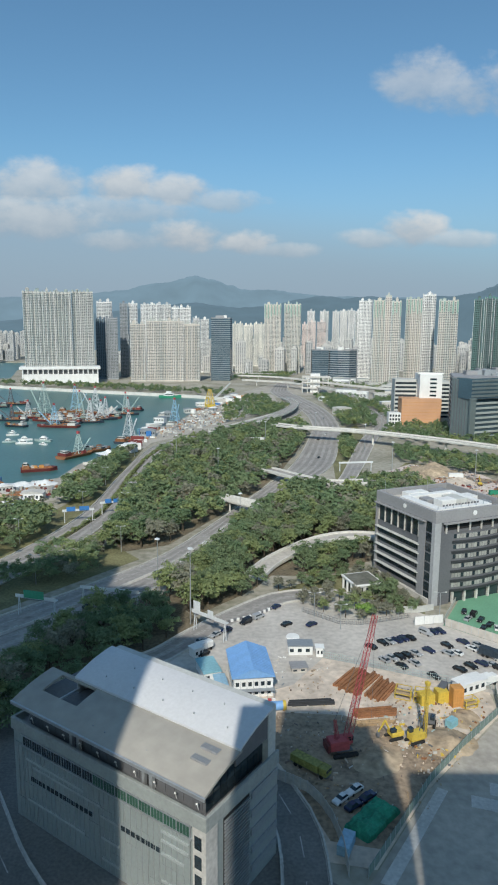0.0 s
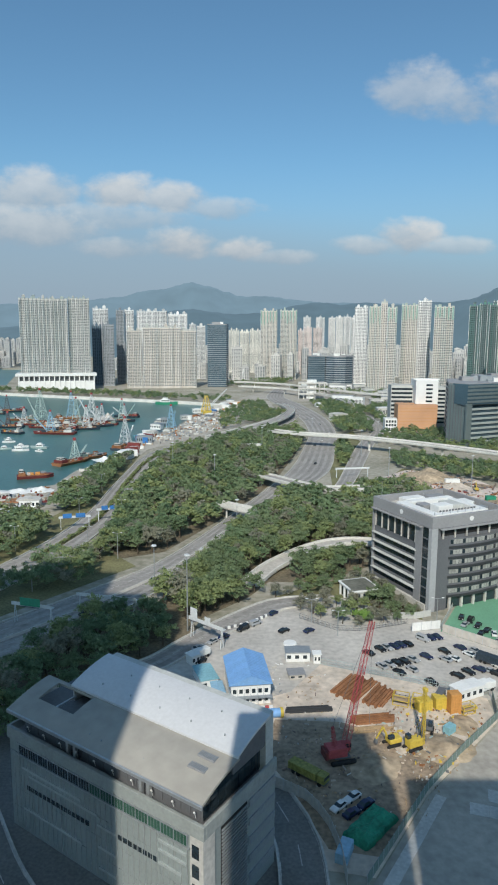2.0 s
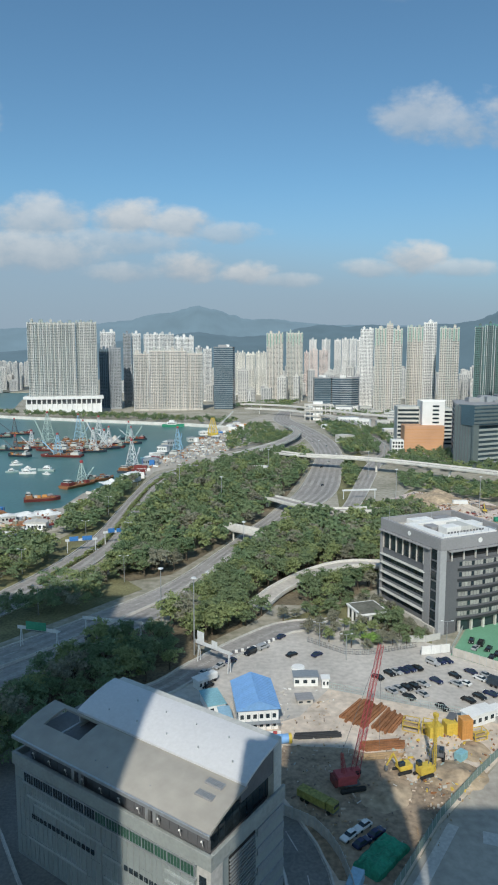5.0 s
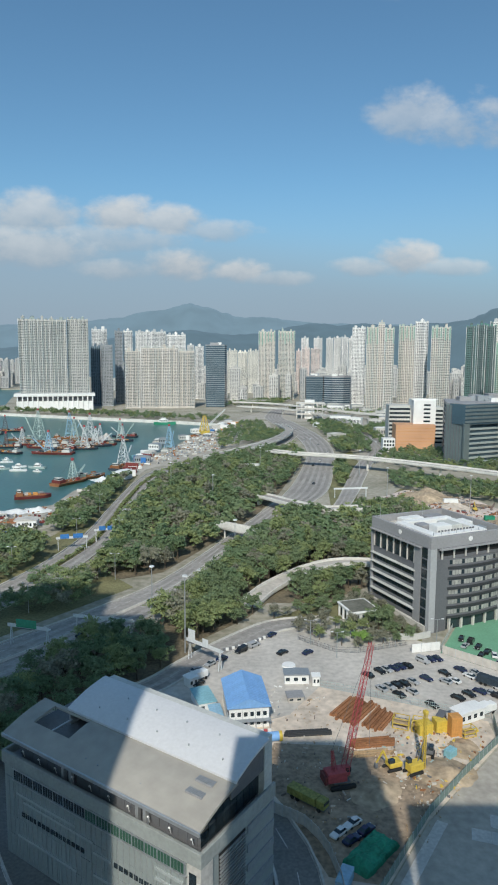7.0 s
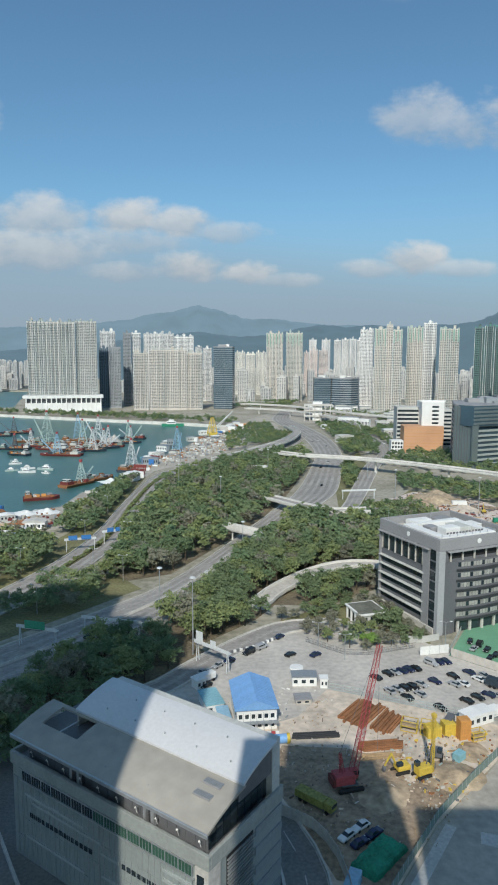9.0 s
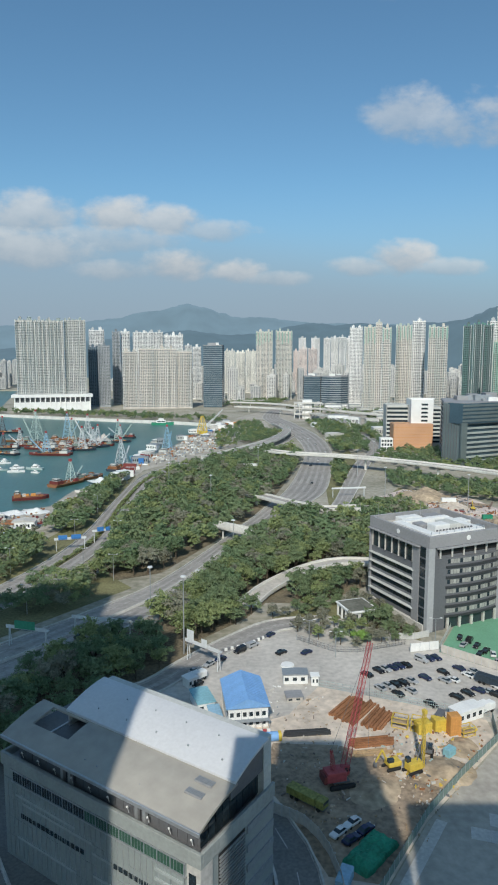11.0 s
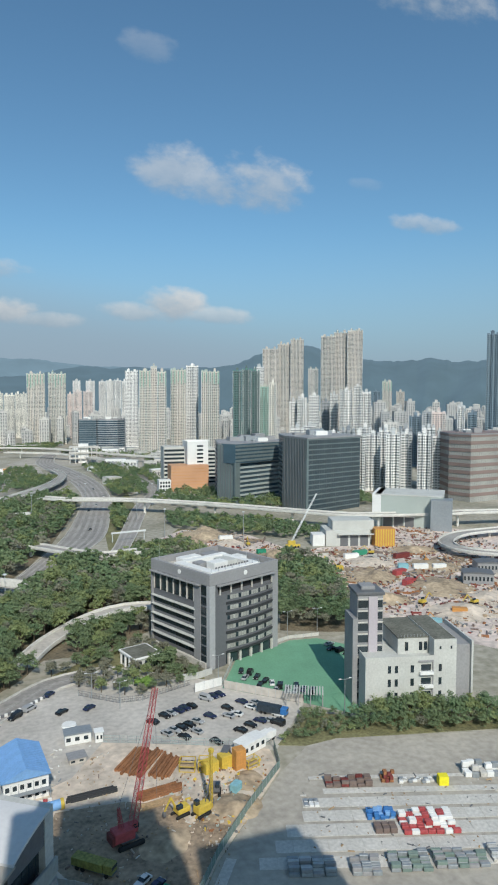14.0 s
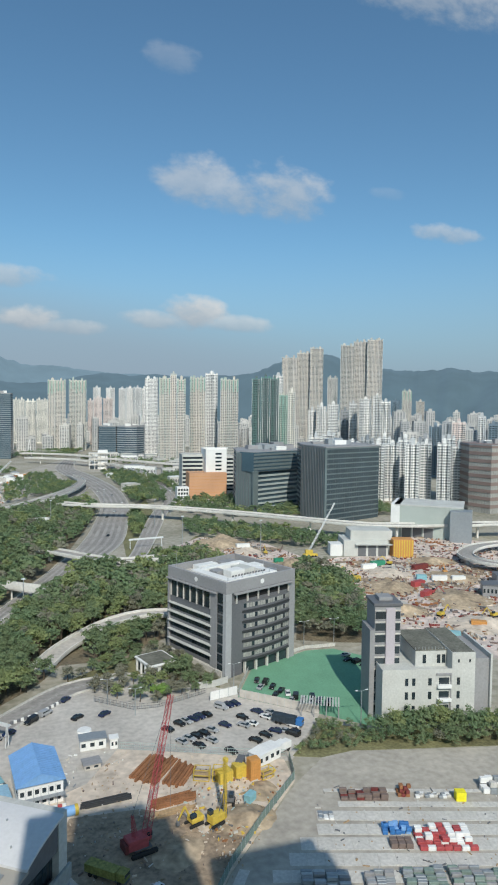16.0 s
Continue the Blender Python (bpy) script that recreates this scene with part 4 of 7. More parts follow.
part("end_recess", boxes((-0.06, -12.6, 1.0, 0.04, -4.9, 19.0)), M["black"], hall)
for k in range(5):
    part("end_band", boxes((-0.25, -21.8, 2.6 + k * 3.7, 0.05, -13.2, 4.0 + k * 3.7)), M["greymetal"], hall)
for k in range(9):
    part("terrace_pane", boxes((1.45, -20 + k * 2.0, 21.2, 1.62, -18.2 + k * 2.0, 25.6)), M["glass"], hall)
for k in range(22):
    part("terrace_pane", boxes((2.2 + k * 2.05, -2.22, 21.2, 4.1 + k * 2.05, -2.05, 25.4)), M["darkgrey"], hall)
for k in range(10):
    bm = bmesh.new()
    beam(bm, (2.2 + k * 4.7, -1.0, 22.2), (2.2 + k * 4.7, -0.7, 23.3), 0.06, 6)
    beam(bm, (2.2 + k * 4.7, -0.9, 23.1), (2.2 + k * 4.7, -0.55, 23.5), 0.07, 8, 0.18)
    part("terrace_lamp", bm, M["white"], hall, "small white floodlight")
for x in (12.4, 14.2, 31.0, 33.0):
    part("roof_strut", boxes((x, -1.7, 20.6, x + 0.7, -0.9, 26.2), bevel=0.06), M["steel"], hall)


def roof_sheet(x0, x1, b0, z0, b1, z1, sag, hole=None, thick=0.45, n=12, m=24):
    """A roof sheet that rises from b0 to b1 in a soft arc; hole = (x, x, b, b) is left open."""
    bm = bmesh.new()
    top, bot = {}, {}
    for i in range(m + 1):
        for j in range(n + 1):
            t = j / n
            x, b = x0 + (x1 - x0) * i / m, b0 + (b1 - b0) * t
            z = z0 + (z1 - z0) * t + sag * 4 * t * (1 - t)
            top[i, j], bot[i, j] = bm.verts.new((x, -b, z)), bm.verts.new((x, -b, z - thick))
    skip = lambda i, j: not (0 <= i < m and 0 <= j < n) or (hole and hole[0] < x0 + (x1 - x0) * (i + 0.5) / m < hole[1] and hole[2] < b0 + (b1 - b0) * (j + 0.5) / n < hole[3])
    for i in range(m):
        for j in range(n):
            if skip(i, j):
                continue
            a, b, c, d = (i, j), (i + 1, j), (i + 1, j + 1), (i, j + 1)
            bm.faces.new([top[q] for q in (d, c, b, a)]), bm.faces.new([bot[q] for q in (a, b, c, d)])
            for p, q, o in ((a, b, (i, j - 1)), (b, c, (i + 1, j)), (c, d, (i, j + 1)), (d, a, (i - 1, j))):
                if skip(*o):
                    bm.faces.new((bot[q], bot[p], top[p], top[q]))
    bmesh.ops.recalc_face_normals(bm, faces=bm.faces)
    return bm


part("lower_roof", roof_sheet(-0.6, 48.6, -0.9, 26.7, 9.6, 29.3, 0.45, (35.2, 43.6, 3.2, 8.4)), M["roof_beige"], hall, "beige curved lower roof")
part("gutter", boxes((-0.7, 0.75, 26.0, 48.7, 1.15, 26.75), bevel=0.08), M["steel"], hall)
part("upper_roof", roof_sheet(-0.6, 41.0, 9.0, 29.75, 19.4, 32.3, 0.5), M["roof_white"], hall, "smooth white upper roof")
part("back_wall", boxes((0.2, -21.5, 20.6, 40.5, -19.0, 31.8)), M["offwhite"], hall)
bm = bmesh.new()
prism(bm, [(9.0, 26.0), (19.2, 26.0), (19.2, 31.6), (14, 30.9), (9.0, 29.2)], 0, 0.3)
bmesh.ops.transform(bm, matrix=Matrix(((0, 0, 1, 0.4), (-1, 0, 0, 0), (0, 1, 0, 0), (0, 0, 0, 1))), verts=bm.verts)
part("gable", bm, M["darkgrey"], hall)
bm = bmesh.new()
prism(bm, [(9.0, 26.0), (19.2, 26.0), (19.2, 31.6), (14, 30.9), (9.0, 29.2)], 0, 0.3)
bmesh.ops.transform(bm, matrix=Matrix(((0, 0, 1, 40.2), (-1, 0, 0, 0), (0, 1, 0, 0), (0, 0, 0, 1))), verts=bm.verts)
part("gable", bm, M["offwhite"], hall)
part("roof_well", boxes((35.0, -8.6, 24.5, 43.8, -3.0, 25.0)), M["darkgrey"], hall)
part("well_beam", boxes((39.2, -8.7, 27.6, 39.6, -2.9, 28.0)), M["steel"], hall)
for x0, b0 in ((2.6, 3.7), (2.5, 6.3)):
    z0 = 28.35 if b0 < 5 else 28.95
    vent = part("roof_vent", boxes((x0, -b0 - 1.5, z0 - 0.3, x0 + 3.6, -b0, z0 + 0.25), bevel=0.05), M["midgrey"], hall, "grey roof grille")
    for k in range(9):
        part("vent_slat", boxes((x0 + 0.1 + k * 0.4, -b0 - 1.42, z0 + 0.25, x0 + 0.3 + k * 0.4, -b0 - 0.08, z0 + 0.33)), M["greymetal"], vent)
rng = random.Random(5)
for k in range(9):
    bm = bmesh.new()
    x, b = 4 + k * 3.8, 11.5 + (k % 2) * 4.2
    z = 29.75 + 2.55 * (b - 9) / 10.4 + 2 * (b - 9) / 10.4 * (1 - (b - 9) / 10.4)
    beam(bm, (x, -b, z - 0.1), (x, -b, z + 0.28), 0.16, 8)
    part("roof_stud", bm, M["steel"], hall)
for k in range(8):
    bm = bmesh.new()
    x, b = 3 + k * 4.1 + rng.uniform(-1, 1), rng.uniform(1.2, 2.6)
    beam(bm, (x, -b, 27.0), (x, -b, 27.75), 0.13, 8)
    part("roof_stud", bm, M["greymetal"], hall)
for k in range(14):
    part("roof_seam", boxes((-0.3 + k * 3.1, -19.2, 29.0, -0.22 + k * 3.1, -19.1, 29.1)), M["steel"], hall)

# ---- the dark office ----
off = thing("grey_office", "dark grey six-storey office with pale corner piers", "office building", at=(66, 232, 0), rz=24.4)
W, D, HT = 36.2, 36.9, 36.0
part("body", boxes((0.6, 0.6, 0, W - 0.6, D - 0.4, 31.4)), M["darkgrey"], off)
part("crown", boxes((-0.1, -0.1, 31.6, W, 1.0, HT), (-0.1, 1.0, 31.6, 1.0, D, HT), (W - 1, 1.0, 31.6, W, D, HT), (1.0, D - 1, 31.6, W - 1, D, HT), bevel=0.1), M["midgrey"], off, "mid-grey crown band")
part("roof_deck", boxes((1, 1, 31.4, W - 1, D - 1, 33.2)), M["concrete"], off)
part("corner_pier", boxes((-0.25, -0.25, 0, 2.6, 0.9, 31.6), (-0.25, 0.9, 0, 0.9, 1.6, 31.6), bevel=0.06), M["pale_pier"], off, "pale corner pier")
part("dark_pier", boxes((2.6, -0.05, 0, 8.0, 1.0, 27.4)), M["darkgrey"], off)
part("end_pier", boxes((33.0, -0.15, 0, W, 1.0, 31.6), (W - 0.5, 1.0, 0, W + 0.1, 3, 31.6)), M["midgrey"], off)
for k in range(8):
    part("slit_pane", boxes((-0.05, 1.7, 1.5 + k * 3.75, 0.7, 5.0, 4.9 + k * 3.75)), M["glass"], off)
    part("slit_bar", boxes((-0.12, 1.65, 0.9 + k * 3.75, 0.7, 5.05, 1.45 + k * 3.75)), M["darkgrey"], off)
part("side_pier", boxes((-0.25, 5.1, 0, 0.9, 9.0, 31.6)), M["midgrey"], off)
part("side_pier", boxes((-0.2, 36.0, 0, 0.9, D, 31.6)), M["midgrey"], off)
part("gallery", boxes((0.5, 9.0, 24.2, 1.6, 36.0, 31.5)), M["black"], off)
for k in range(7):
    part("gallery_column", boxes((-0.15, 9.3 + k * 4.25, 24.2, 0.4, 9.58 + k * 4.25, 31.6)), M["pale"], off, "pale column")
    if k < 6:
        part("gallery_pane", boxes((0.42, 9.9 + k * 4.25, 24.4, 0.5, 13.4 + k * 4.25, 31.3)), M["glass"], off)
for z in (21.2, 17.7, 13.9, 10.2, 6.4):
    part("ledge", boxes((-0.9, 8.2, z, 0.7, 36.2, z + 0.34), bevel=0.05), M["offwhite"], off, "white ledge")
    for k in range(13):
        part("side_pane", boxes((0.52, 9.3 + k * 2.05, z - 2.3, 0.58, 11.2 + k * 2.05, z - 0.2)), M["glass"], off)
part("front_gallery", boxes((4.6, 0.5, 28.3, 33.2, 1.4, 31.0)), M["black"], off)
for k in range(6):
    part("gallery_column", boxes((5.0 + k * 5.5, -0.1, 27.4, 5.5 + k * 5.5, 0.4, 31.6)), M["pale"], off)
bow = lambda x: -1.3 * (1 - ((x - 20.5) / 12.5) ** 2)
for z in (24.4, 20.4, 16.6, 13.0, 9.3, 5.5):
    bm = bmesh.new()
    prism(bm, [(8.0 + i * 1.25, bow(8.0 + i * 1.25) - 0.35) for i in range(21)] + [(33, 0.8), (8, 0.8)], z - 0.9, z - 0.1)
    part("bay_ledge", bm, M["black_panel"], off, "dark curved ledge")
    bm = bmesh.new()
    prism(bm, [(8.0 + i * 1.25, bow(8.0 + i * 1.25) + 0.15) for i in range(21)] + [(33, 0.9), (8, 0.9)], z - 0.1, z + 2.9)
    part("bay_wall", bm, M["darkgrey"], off)
    for i in range(19):
        x = 8.7 + i * 1.28
        vx = [(x + 0.05, bow(x) + 0.06), (x + 1.1, bow(x + 1.1) + 0.06), (x + 1.1, bow(x + 1.1) + 0.3), (x + 0.05, bow(x) + 0.3)]
        bm = bmesh.new()
        prism(bm, vx, z + 0.75, z + 2.35)
        part("bay_pane", bm, M["glass_pale"] if (i * 5 + int(z)) % 4 else M["glass"], off)
part("plinth", boxes((-0.6, 1.8, 0, 0.62, D - 0.5, 2.4), bevel=0.05), M["pale"], off, "pale stone plinth")
part("entrance", boxes((8.5, 0.3, 0.2, 33, 0.9, 4.2)), M["glass"], off)
for k in range(5):
    part("entrance_column", boxes((9 + k * 5.8, -0.6, 0, 9.8 + k * 5.8, 0.2, 4.4)), M["pale"], off)
# raised white ring on the roof, open in the middle, with plant inside and round it
for q in ((4, 4, 33.2, 30, 7, 35.4), (4, 7, 33.2, 8, 27, 35.4), (8, 24, 33.2, 30, 27, 35.6), (27, 7, 33.2, 30, 24, 35.4)):
    part("roof_ring", boxes(q, bevel=0.12), M["white"], off, "white raised roof ring")
for q, m in (((11, 10, 33.2, 18, 15, 36.8), "white"), ((19, 12, 33.2, 25, 20, 36.0), "offwhite"), ((9.5, 17, 33.2, 14, 22, 35.6), "midgrey"), ((31, 8, 33.2, 34, 12, 34.8), "greymetal"), ((31, 16, 33.2, 34.2, 22, 35.2), "white"), ((10, 29, 33.2, 20, 33.5, 35.4), "white"), ((23, 29, 33.2, 31, 34, 35.0), "midgrey")):
    part("roof_plant", boxes(q, bevel=0.12), M[m], off, "roof plant")
for k in range(12):
    part("roof_louvre", boxes((9.0 + k * 1.5, 7.0, 33.9, 9.8 + k * 1.5, 7.25, 36.0)), M["darkgrey"], off)
for k in range(8):
    part("roof_rail_post", boxes((4.2 + k * 3.6, 4.1, 35.4, 4.35 + k * 3.6, 4.25, 36.6)), M["steel"], off)
part("front_canopy", boxes((3.4, -1.6, 31.1, 33.4, -0.1, 31.6), bevel=0.06), M["midgrey"], off, "thin projecting canopy")
part("side_canopy", boxes((-1.4, 5.0, 31.1, -0.1, 36.4, 31.6), bevel=0.06), M["midgrey"], off, "thin projecting canopy")
for x, y in ((-0.15, 18), (18, -0.15)):
    bm = bmesh.new()
    a, b = ((x, y, 34), (x - 0.12, y, 34)) if x < 0 else ((x, y, 34), (x, y - 0.12, 34))
    beam(bm, a, b, 0.95, 16)
    part("emblem", bm, M["white"], off, "round pale emblem")
for x, y in ((2, 34), (20, 30), (30, 12)):
    bm = bmesh.new()
    beam(bm, (x, y, 33), (x, y, 42), 0.09, 6, 0.04)
    part("roof_mast", bm, M["steel"], off)

# small white pavilion beside the office
pav = thing("pavilion", "small cream pavilion with flat green-grey roof", "building", at=(39.4, 238.6, 0), rz=18)
part("wall", boxes((0, 0, 0, 10.5, 11.5, 4.8)), M["offwhite"], pav)
part("roof", boxes((-0.7, -0.7, 4.8, 11.2, 12.2, 5.5), bevel=0.1), M["white"], pav)
part("roof_felt", boxes((0, 0, 5.5, 10.5, 11.5, 5.56)), M["mossy"], pav)
for k in range(4):
    part("pillar", boxes((-0.45, 0.2 + k * 3.5, 0, 0.1, 0.9 + k * 3.5, 4.8)), M["white"], pav)
    if k < 3:
        part("window", boxes((-0.06, 1.2 + k * 3.5, 0.8, 0.05, 3.2 + k * 3.5, 4.0)), M["glass"], pav)
        part("window", boxes((0.8 + k * 3.3, -0.06, 0.8, 2.8 + k * 3.3, 0.05, 4.0)), M["glass"], pav)

# ---- white block with the slim tower ----
wb = thing("white_block", "white rendered block with small windows and balconies", "building", at=(103.4, 182.5, 0), rz=-12.4)
wb.scale = (0.92, 1, 1)
part("front_block", boxes((0, 0, 0, 32.8, 24, 17.6)), M["offwhite"], wb)
part("parapet", boxes((0, 0, 17.6, 24.6, 0.35, 18.4), (0, 0.35, 17.6, 0.35, 8, 18.4)), M["offwhite"], wb)
part("upper_block", boxes((13.2, 4.5, 17.6, 24.4, 24, 22.8)), M["offwhite"], wb)
part("stair_block", boxes((24.6, -0.06, 0, 32.86, 24.06, 23.6)), M["offwhite"], wb)
part("upper_roof", boxes((13.0, 4.3, 22.8, 24.5, 24.2, 23.1), (24.8, 0.3, 23.6, 32.6, 23.8, 23.7)), M["mossy"], wb, "dark weathered flat roof")
for k in range(10):
    part("roof_rail", boxes((13.1 + k * 1.2, 4.3, 23.1, 13.2 + k * 1.2, 4.4, 24.0)), M["steel"], wb)
# wing painted grey: the shade on the block's side is in its colour
part("side_wing", boxes((32.86, 3, 0, 39.5, 24, 20.5)), M["midgrey"], wb)
part("side_fin", boxes((39.5, 2.0, 0, 40.2, 24, 22.0)), M["offwhite"], wb)
for z in (13.2, 8.8, 4.4, 0.8):
    for x, w in ((8.0, 1.1), (10.5, 1.1), (16.2, 1.2), (26.4, 1.1)):
        win = part("window", boxes((x, -0.14, z, x + w, 0.1, z + 2.3)), M["glass"], wb)
        part("frame", boxes((x - 0.12, -0.1, z - 0.14, x + w + 0.12, 0.06, z)), M["midgrey"], win)
    balc = part("balcony", boxes((19.3, -1.3, z - 0.7, 24.2, 0.0, z + 0.3), bevel=0.05), M["white"], wb)
    part("balcony_door", boxes((20.0, -0.12, z - 0.2, 23.6, 0.04, z + 2.4)), M["glass"], balc)
part("loggia_frame", boxes((19.0, -0.4, 16.4, 24.4, 0, 17.0), (24.0, -0.4, 0, 24.4, 0, 16.4)), M["midgrey"], wb)
for x in (15.8, 21.0, 22.8):
    part("window", boxes((x, 4.36, 18.6, x + 1.2, 4.55, 21.4)), M["glass"], wb)
for x in (26.6, 30.6):
    part("window", boxes((x, -0.2, 20.4, x + 0.6, 0, 21.4)), M["glass"], wb)
slim = thing("slim_tower", "slim grey banded lift tower with pinkish stripe", "tower", at=(104.4, 190.0, 0), rz=-12.4)
part("shaft", boxes((0, 0, 0, 8.6, 9.5, 36.6)), M["midgrey"], slim)
part("low_shaft", boxes((-1.6, -0.4, 0, 0, 9.8, 28.9)), M["midgrey"], slim)
part("stripe", boxes((3.6, -0.7, 0, 6.6, 0.1, 36.0)), M["mauve"], slim, "pinkish vertical stripe")
part("cap", boxes((-0.5, -0.5, 36.6, 9.1, 10, 37.6), bevel=0.1), M["darkgrey"], slim)
part("cap_block", boxes((2, 2.5, 37.6, 6.6, 7.5, 38.8), bevel=0.1), M["midgrey"], slim)
for k in range(9):
    z = 1.6 + k * 3.85
    for x0, x1 in ((0.2, 3.5), (6.7, 8.4)):
        part("window_band", boxes((x0, -0.12, z, x1, 0.05, z + 2.3)), M["glass"], slim)
        part("white_band", boxes((x0 - 0.25, -0.35, z + 2.6, x1 + 0.15, 0.05, z + 3.0)), M["pale"], slim)
        part("sill_band", boxes((x0 - 0.25, -0.25, z - 0.5, x1 + 0.15, 0.05, z - 0.2)), M["midgrey"], slim)

# ---- hospital-like white and orange block, low halls beyond the site ----
hos = thing("orange_block", "white and terracotta office block with strip windows", "building", at=(159, 712, 0), rz=-3)
part("base", boxes((0, 0, 0, 42, 24, 29)), M["terracotta"], hos, "terracotta clad lower block")
for k in range(7):
    part("base_joint", boxes((-0.1, -0.12, 3.6 + k * 3.6, 42.1, 0.1, 3.9 + k * 3.6)), M["orange"], hos)
part("white_core", boxes((20, 10, 29, 44, 40, 55), bevel=0.2), M["white"], hos)
part("left_wing", boxes((-4, 26, 0, 20, 50, 48)), M["offwhite"], hos)
part("right_wing", boxes((44, 26, 0, 56, 50, 46)), M["offwhite"], hos)
for k in range(9):
    part("strip_window", boxes((-3.5, 25.85, 6 + k * 4.6, 19.5, 26.05, 8.4 + k * 4.6)), M["glass"], hos)
    part("strip_window", boxes((45, 25.85, 6 + k * 4.4, 55.5, 26.05, 8.2 + k * 4.4)), M["glass"], hos)
for k in range(5):
    part("core_window", boxes((31, 9.85, 31 + k * 4.4, 38, 10.05, 33 + k * 4.4)), M["glass"], hos)
part("roof_box", boxes((18, 14, 55, 46, 16, 56.5)), M["white"], hos)
part("annex", boxes((-14, -4, 0, -1, 10, 14), bevel=0.1), M["white"], hos)
for k in range(4):
    for j in range(3):
        part("annex_window", boxes((-13 + k * 3, -4.12, 2 + j * 4, -11 + k * 3, -3.95, 4.4 + j * 4)), M["glass"], hos)

depot = thing("white_depot", "low white depot with open vehicle bays", "building", at=(200, 410, 0), rz=-15)
part("wall", boxes((0, 0, 0, 31, 22, 11), (5, 2, 11, 34, 20, 17.5), bevel=0.1), M["offwhite"], depot)
part("side_shed", boxes((-9, 1, 0, -0.5, 12, 8), bevel=0.1), M["white"], depot)
for k in range(3):
    part("bay_door", boxes((10 + k * 7, -0.12, 0, 15.5 + k * 7, 0.1, 7.5)), M["darkgrey"], depot)
part("canopy", boxes((8, -3, 8.2, 34, 0, 8.8), bevel=0.08), M["offwhite"], depot)
stack = thing("orange_stack", "square orange container stack beside the depot", "container stack", at=(231, 397, 0), rz=-15)
part("frame", boxes((0, 0, 0, 14, 10, 12.5)), M["orange"], stack)
for k in range(8):
    part("rib", boxes((0.4 + k * 1.75, -0.25, 0.3, 1.0 + k * 1.75, 0.05, 12.2)), M["yellow"], stack)
ware = thing("grey_warehouse", "wide pale green-grey warehouse with loading docks", "building", at=(272, 467, 0), rz=-37)
part("wall", boxes((0, 0, 0, 52, 40, 25)), M["sage"], ware)
part("white_flank", boxes((-3, -0.3, 0, 4, 40, 26), bevel=0.1), M["white"], ware)
part("roof", boxes((-0.4, -0.4, 25, 52.4, 40.4, 26)), M["offwhite"], ware)
part("stair_core", boxes((43, -9, 0, 59, 6, 24)), M["greymetal"], ware)
for k in range(3):
    part("dock", boxes((6 + k * 8.5, -0.2, 0, 13 + k * 8.5, 0.1, 8)), M["darkgrey"], ware)
    part("dock_frame", boxes((5.4 + k * 8.5, -0.5, 0, 6 + k * 8.5, 0.1, 8.6), (5.4 + k * 8.5, -0.5, 8, 13.9 + k * 8.5, 0.1, 8.6)), M["white"], ware)

# ---- the towers behind, whose shade falls over the foreground ----
home = thing("home_tower", "plain tower behind the viewpoint", "tower")
bm = bmesh.new()
box(bm, -16.6, -22, 0, -12.8, -2, 128), box(bm, -12.8, -22, 0, 4.2, -2, 139), box(bm, 4.2, -22, 0, 9.8, -2, 133), box(bm, 9.8, -22, 0, 12.4, -2, 127), box(bm, 12.4, -22, 0, 14.6, -2, 119)
part("wall", bm, M["offwhite"], home)
east = thing("east_tower", "plain tower beside the viewpoint", "tower")
bm = bmesh.new()
box(bm, 17.8, -24, 0, 42.5, -2, 118), box(bm, 42.5, -24, 0, 45.0, -2, 114), box(bm, 45.0, -24, 0, 46.6, -2, 108), box(bm, 20, -26, 118, 40, -20, 121)
part("wall", bm, M["offwhite"], east)
west = thing("west_tower", "plain stepped tower beside the viewpoint", "tower")
bm = bmesh.new()
box(bm, -55, -26, 0, -40.6, -4, 176), box(bm, -72, -26, 0, -55, -4, 199), box(bm, -92, -26, 0, -72, -4, 212), box(bm, -150, -26, 0, -92, -4, 232)
part("wall", bm, M["offwhite"], west)


# ---- trees ----
def crown_data(seed, rx, rz, clumps, leaves, size):
    """A crown as many small leaf sprays round uneven clumps: corner points of quads."""
    g = np.random.default_rng(seed)
    out = []
    for k in range(clumps):
        d = g.normal(size=3)
        d /= np.linalg.norm(d)
        if d[2] < -0.55:
            d[2] *= -0.6
        c = d * np.array((rx, rx, rz)) * g.uniform(0.30, 0.92)
        r = rx * g.uniform(0.17, 0.36)
        n = g.normal(size=(leaves, 3))
        n /= np.linalg.norm(n, axis=1)[:, None]
        n[:, 2] = np.abs(n[:, 2]) * 0.8 + n[:, 2] * 0.2
        p = c + n * r * g.uniform(0.45, 1.3, (leaves, 1)) * np.array((1, 1, 0.85))
        up = n * 0.7 + np.array((0, -0.15, 0.55)) + g.normal(size=(leaves, 3)) * 0.4
        t = np.cross(up, g.normal(size=(leaves, 3)))
        t /= np.linalg.norm(t, axis=1)[:, None] + 1e-6
        b = np.cross(up, t)
        b /= np.linalg.norm(b, axis=1)[:, None] + 1e-6
        s = (g.uniform(0.45, 1.35, (leaves, 1)) * size)
        out.append(np.stack([p - t * s - b * s * 0.5, p + t * s * 0.9 - b * s * 0.6, p + t * s * 0.7 + b * s * 0.7, p - t * s * 0.8 + b * s * 0.5], 1))
    return np.concatenate(out).reshape(-1, 3)


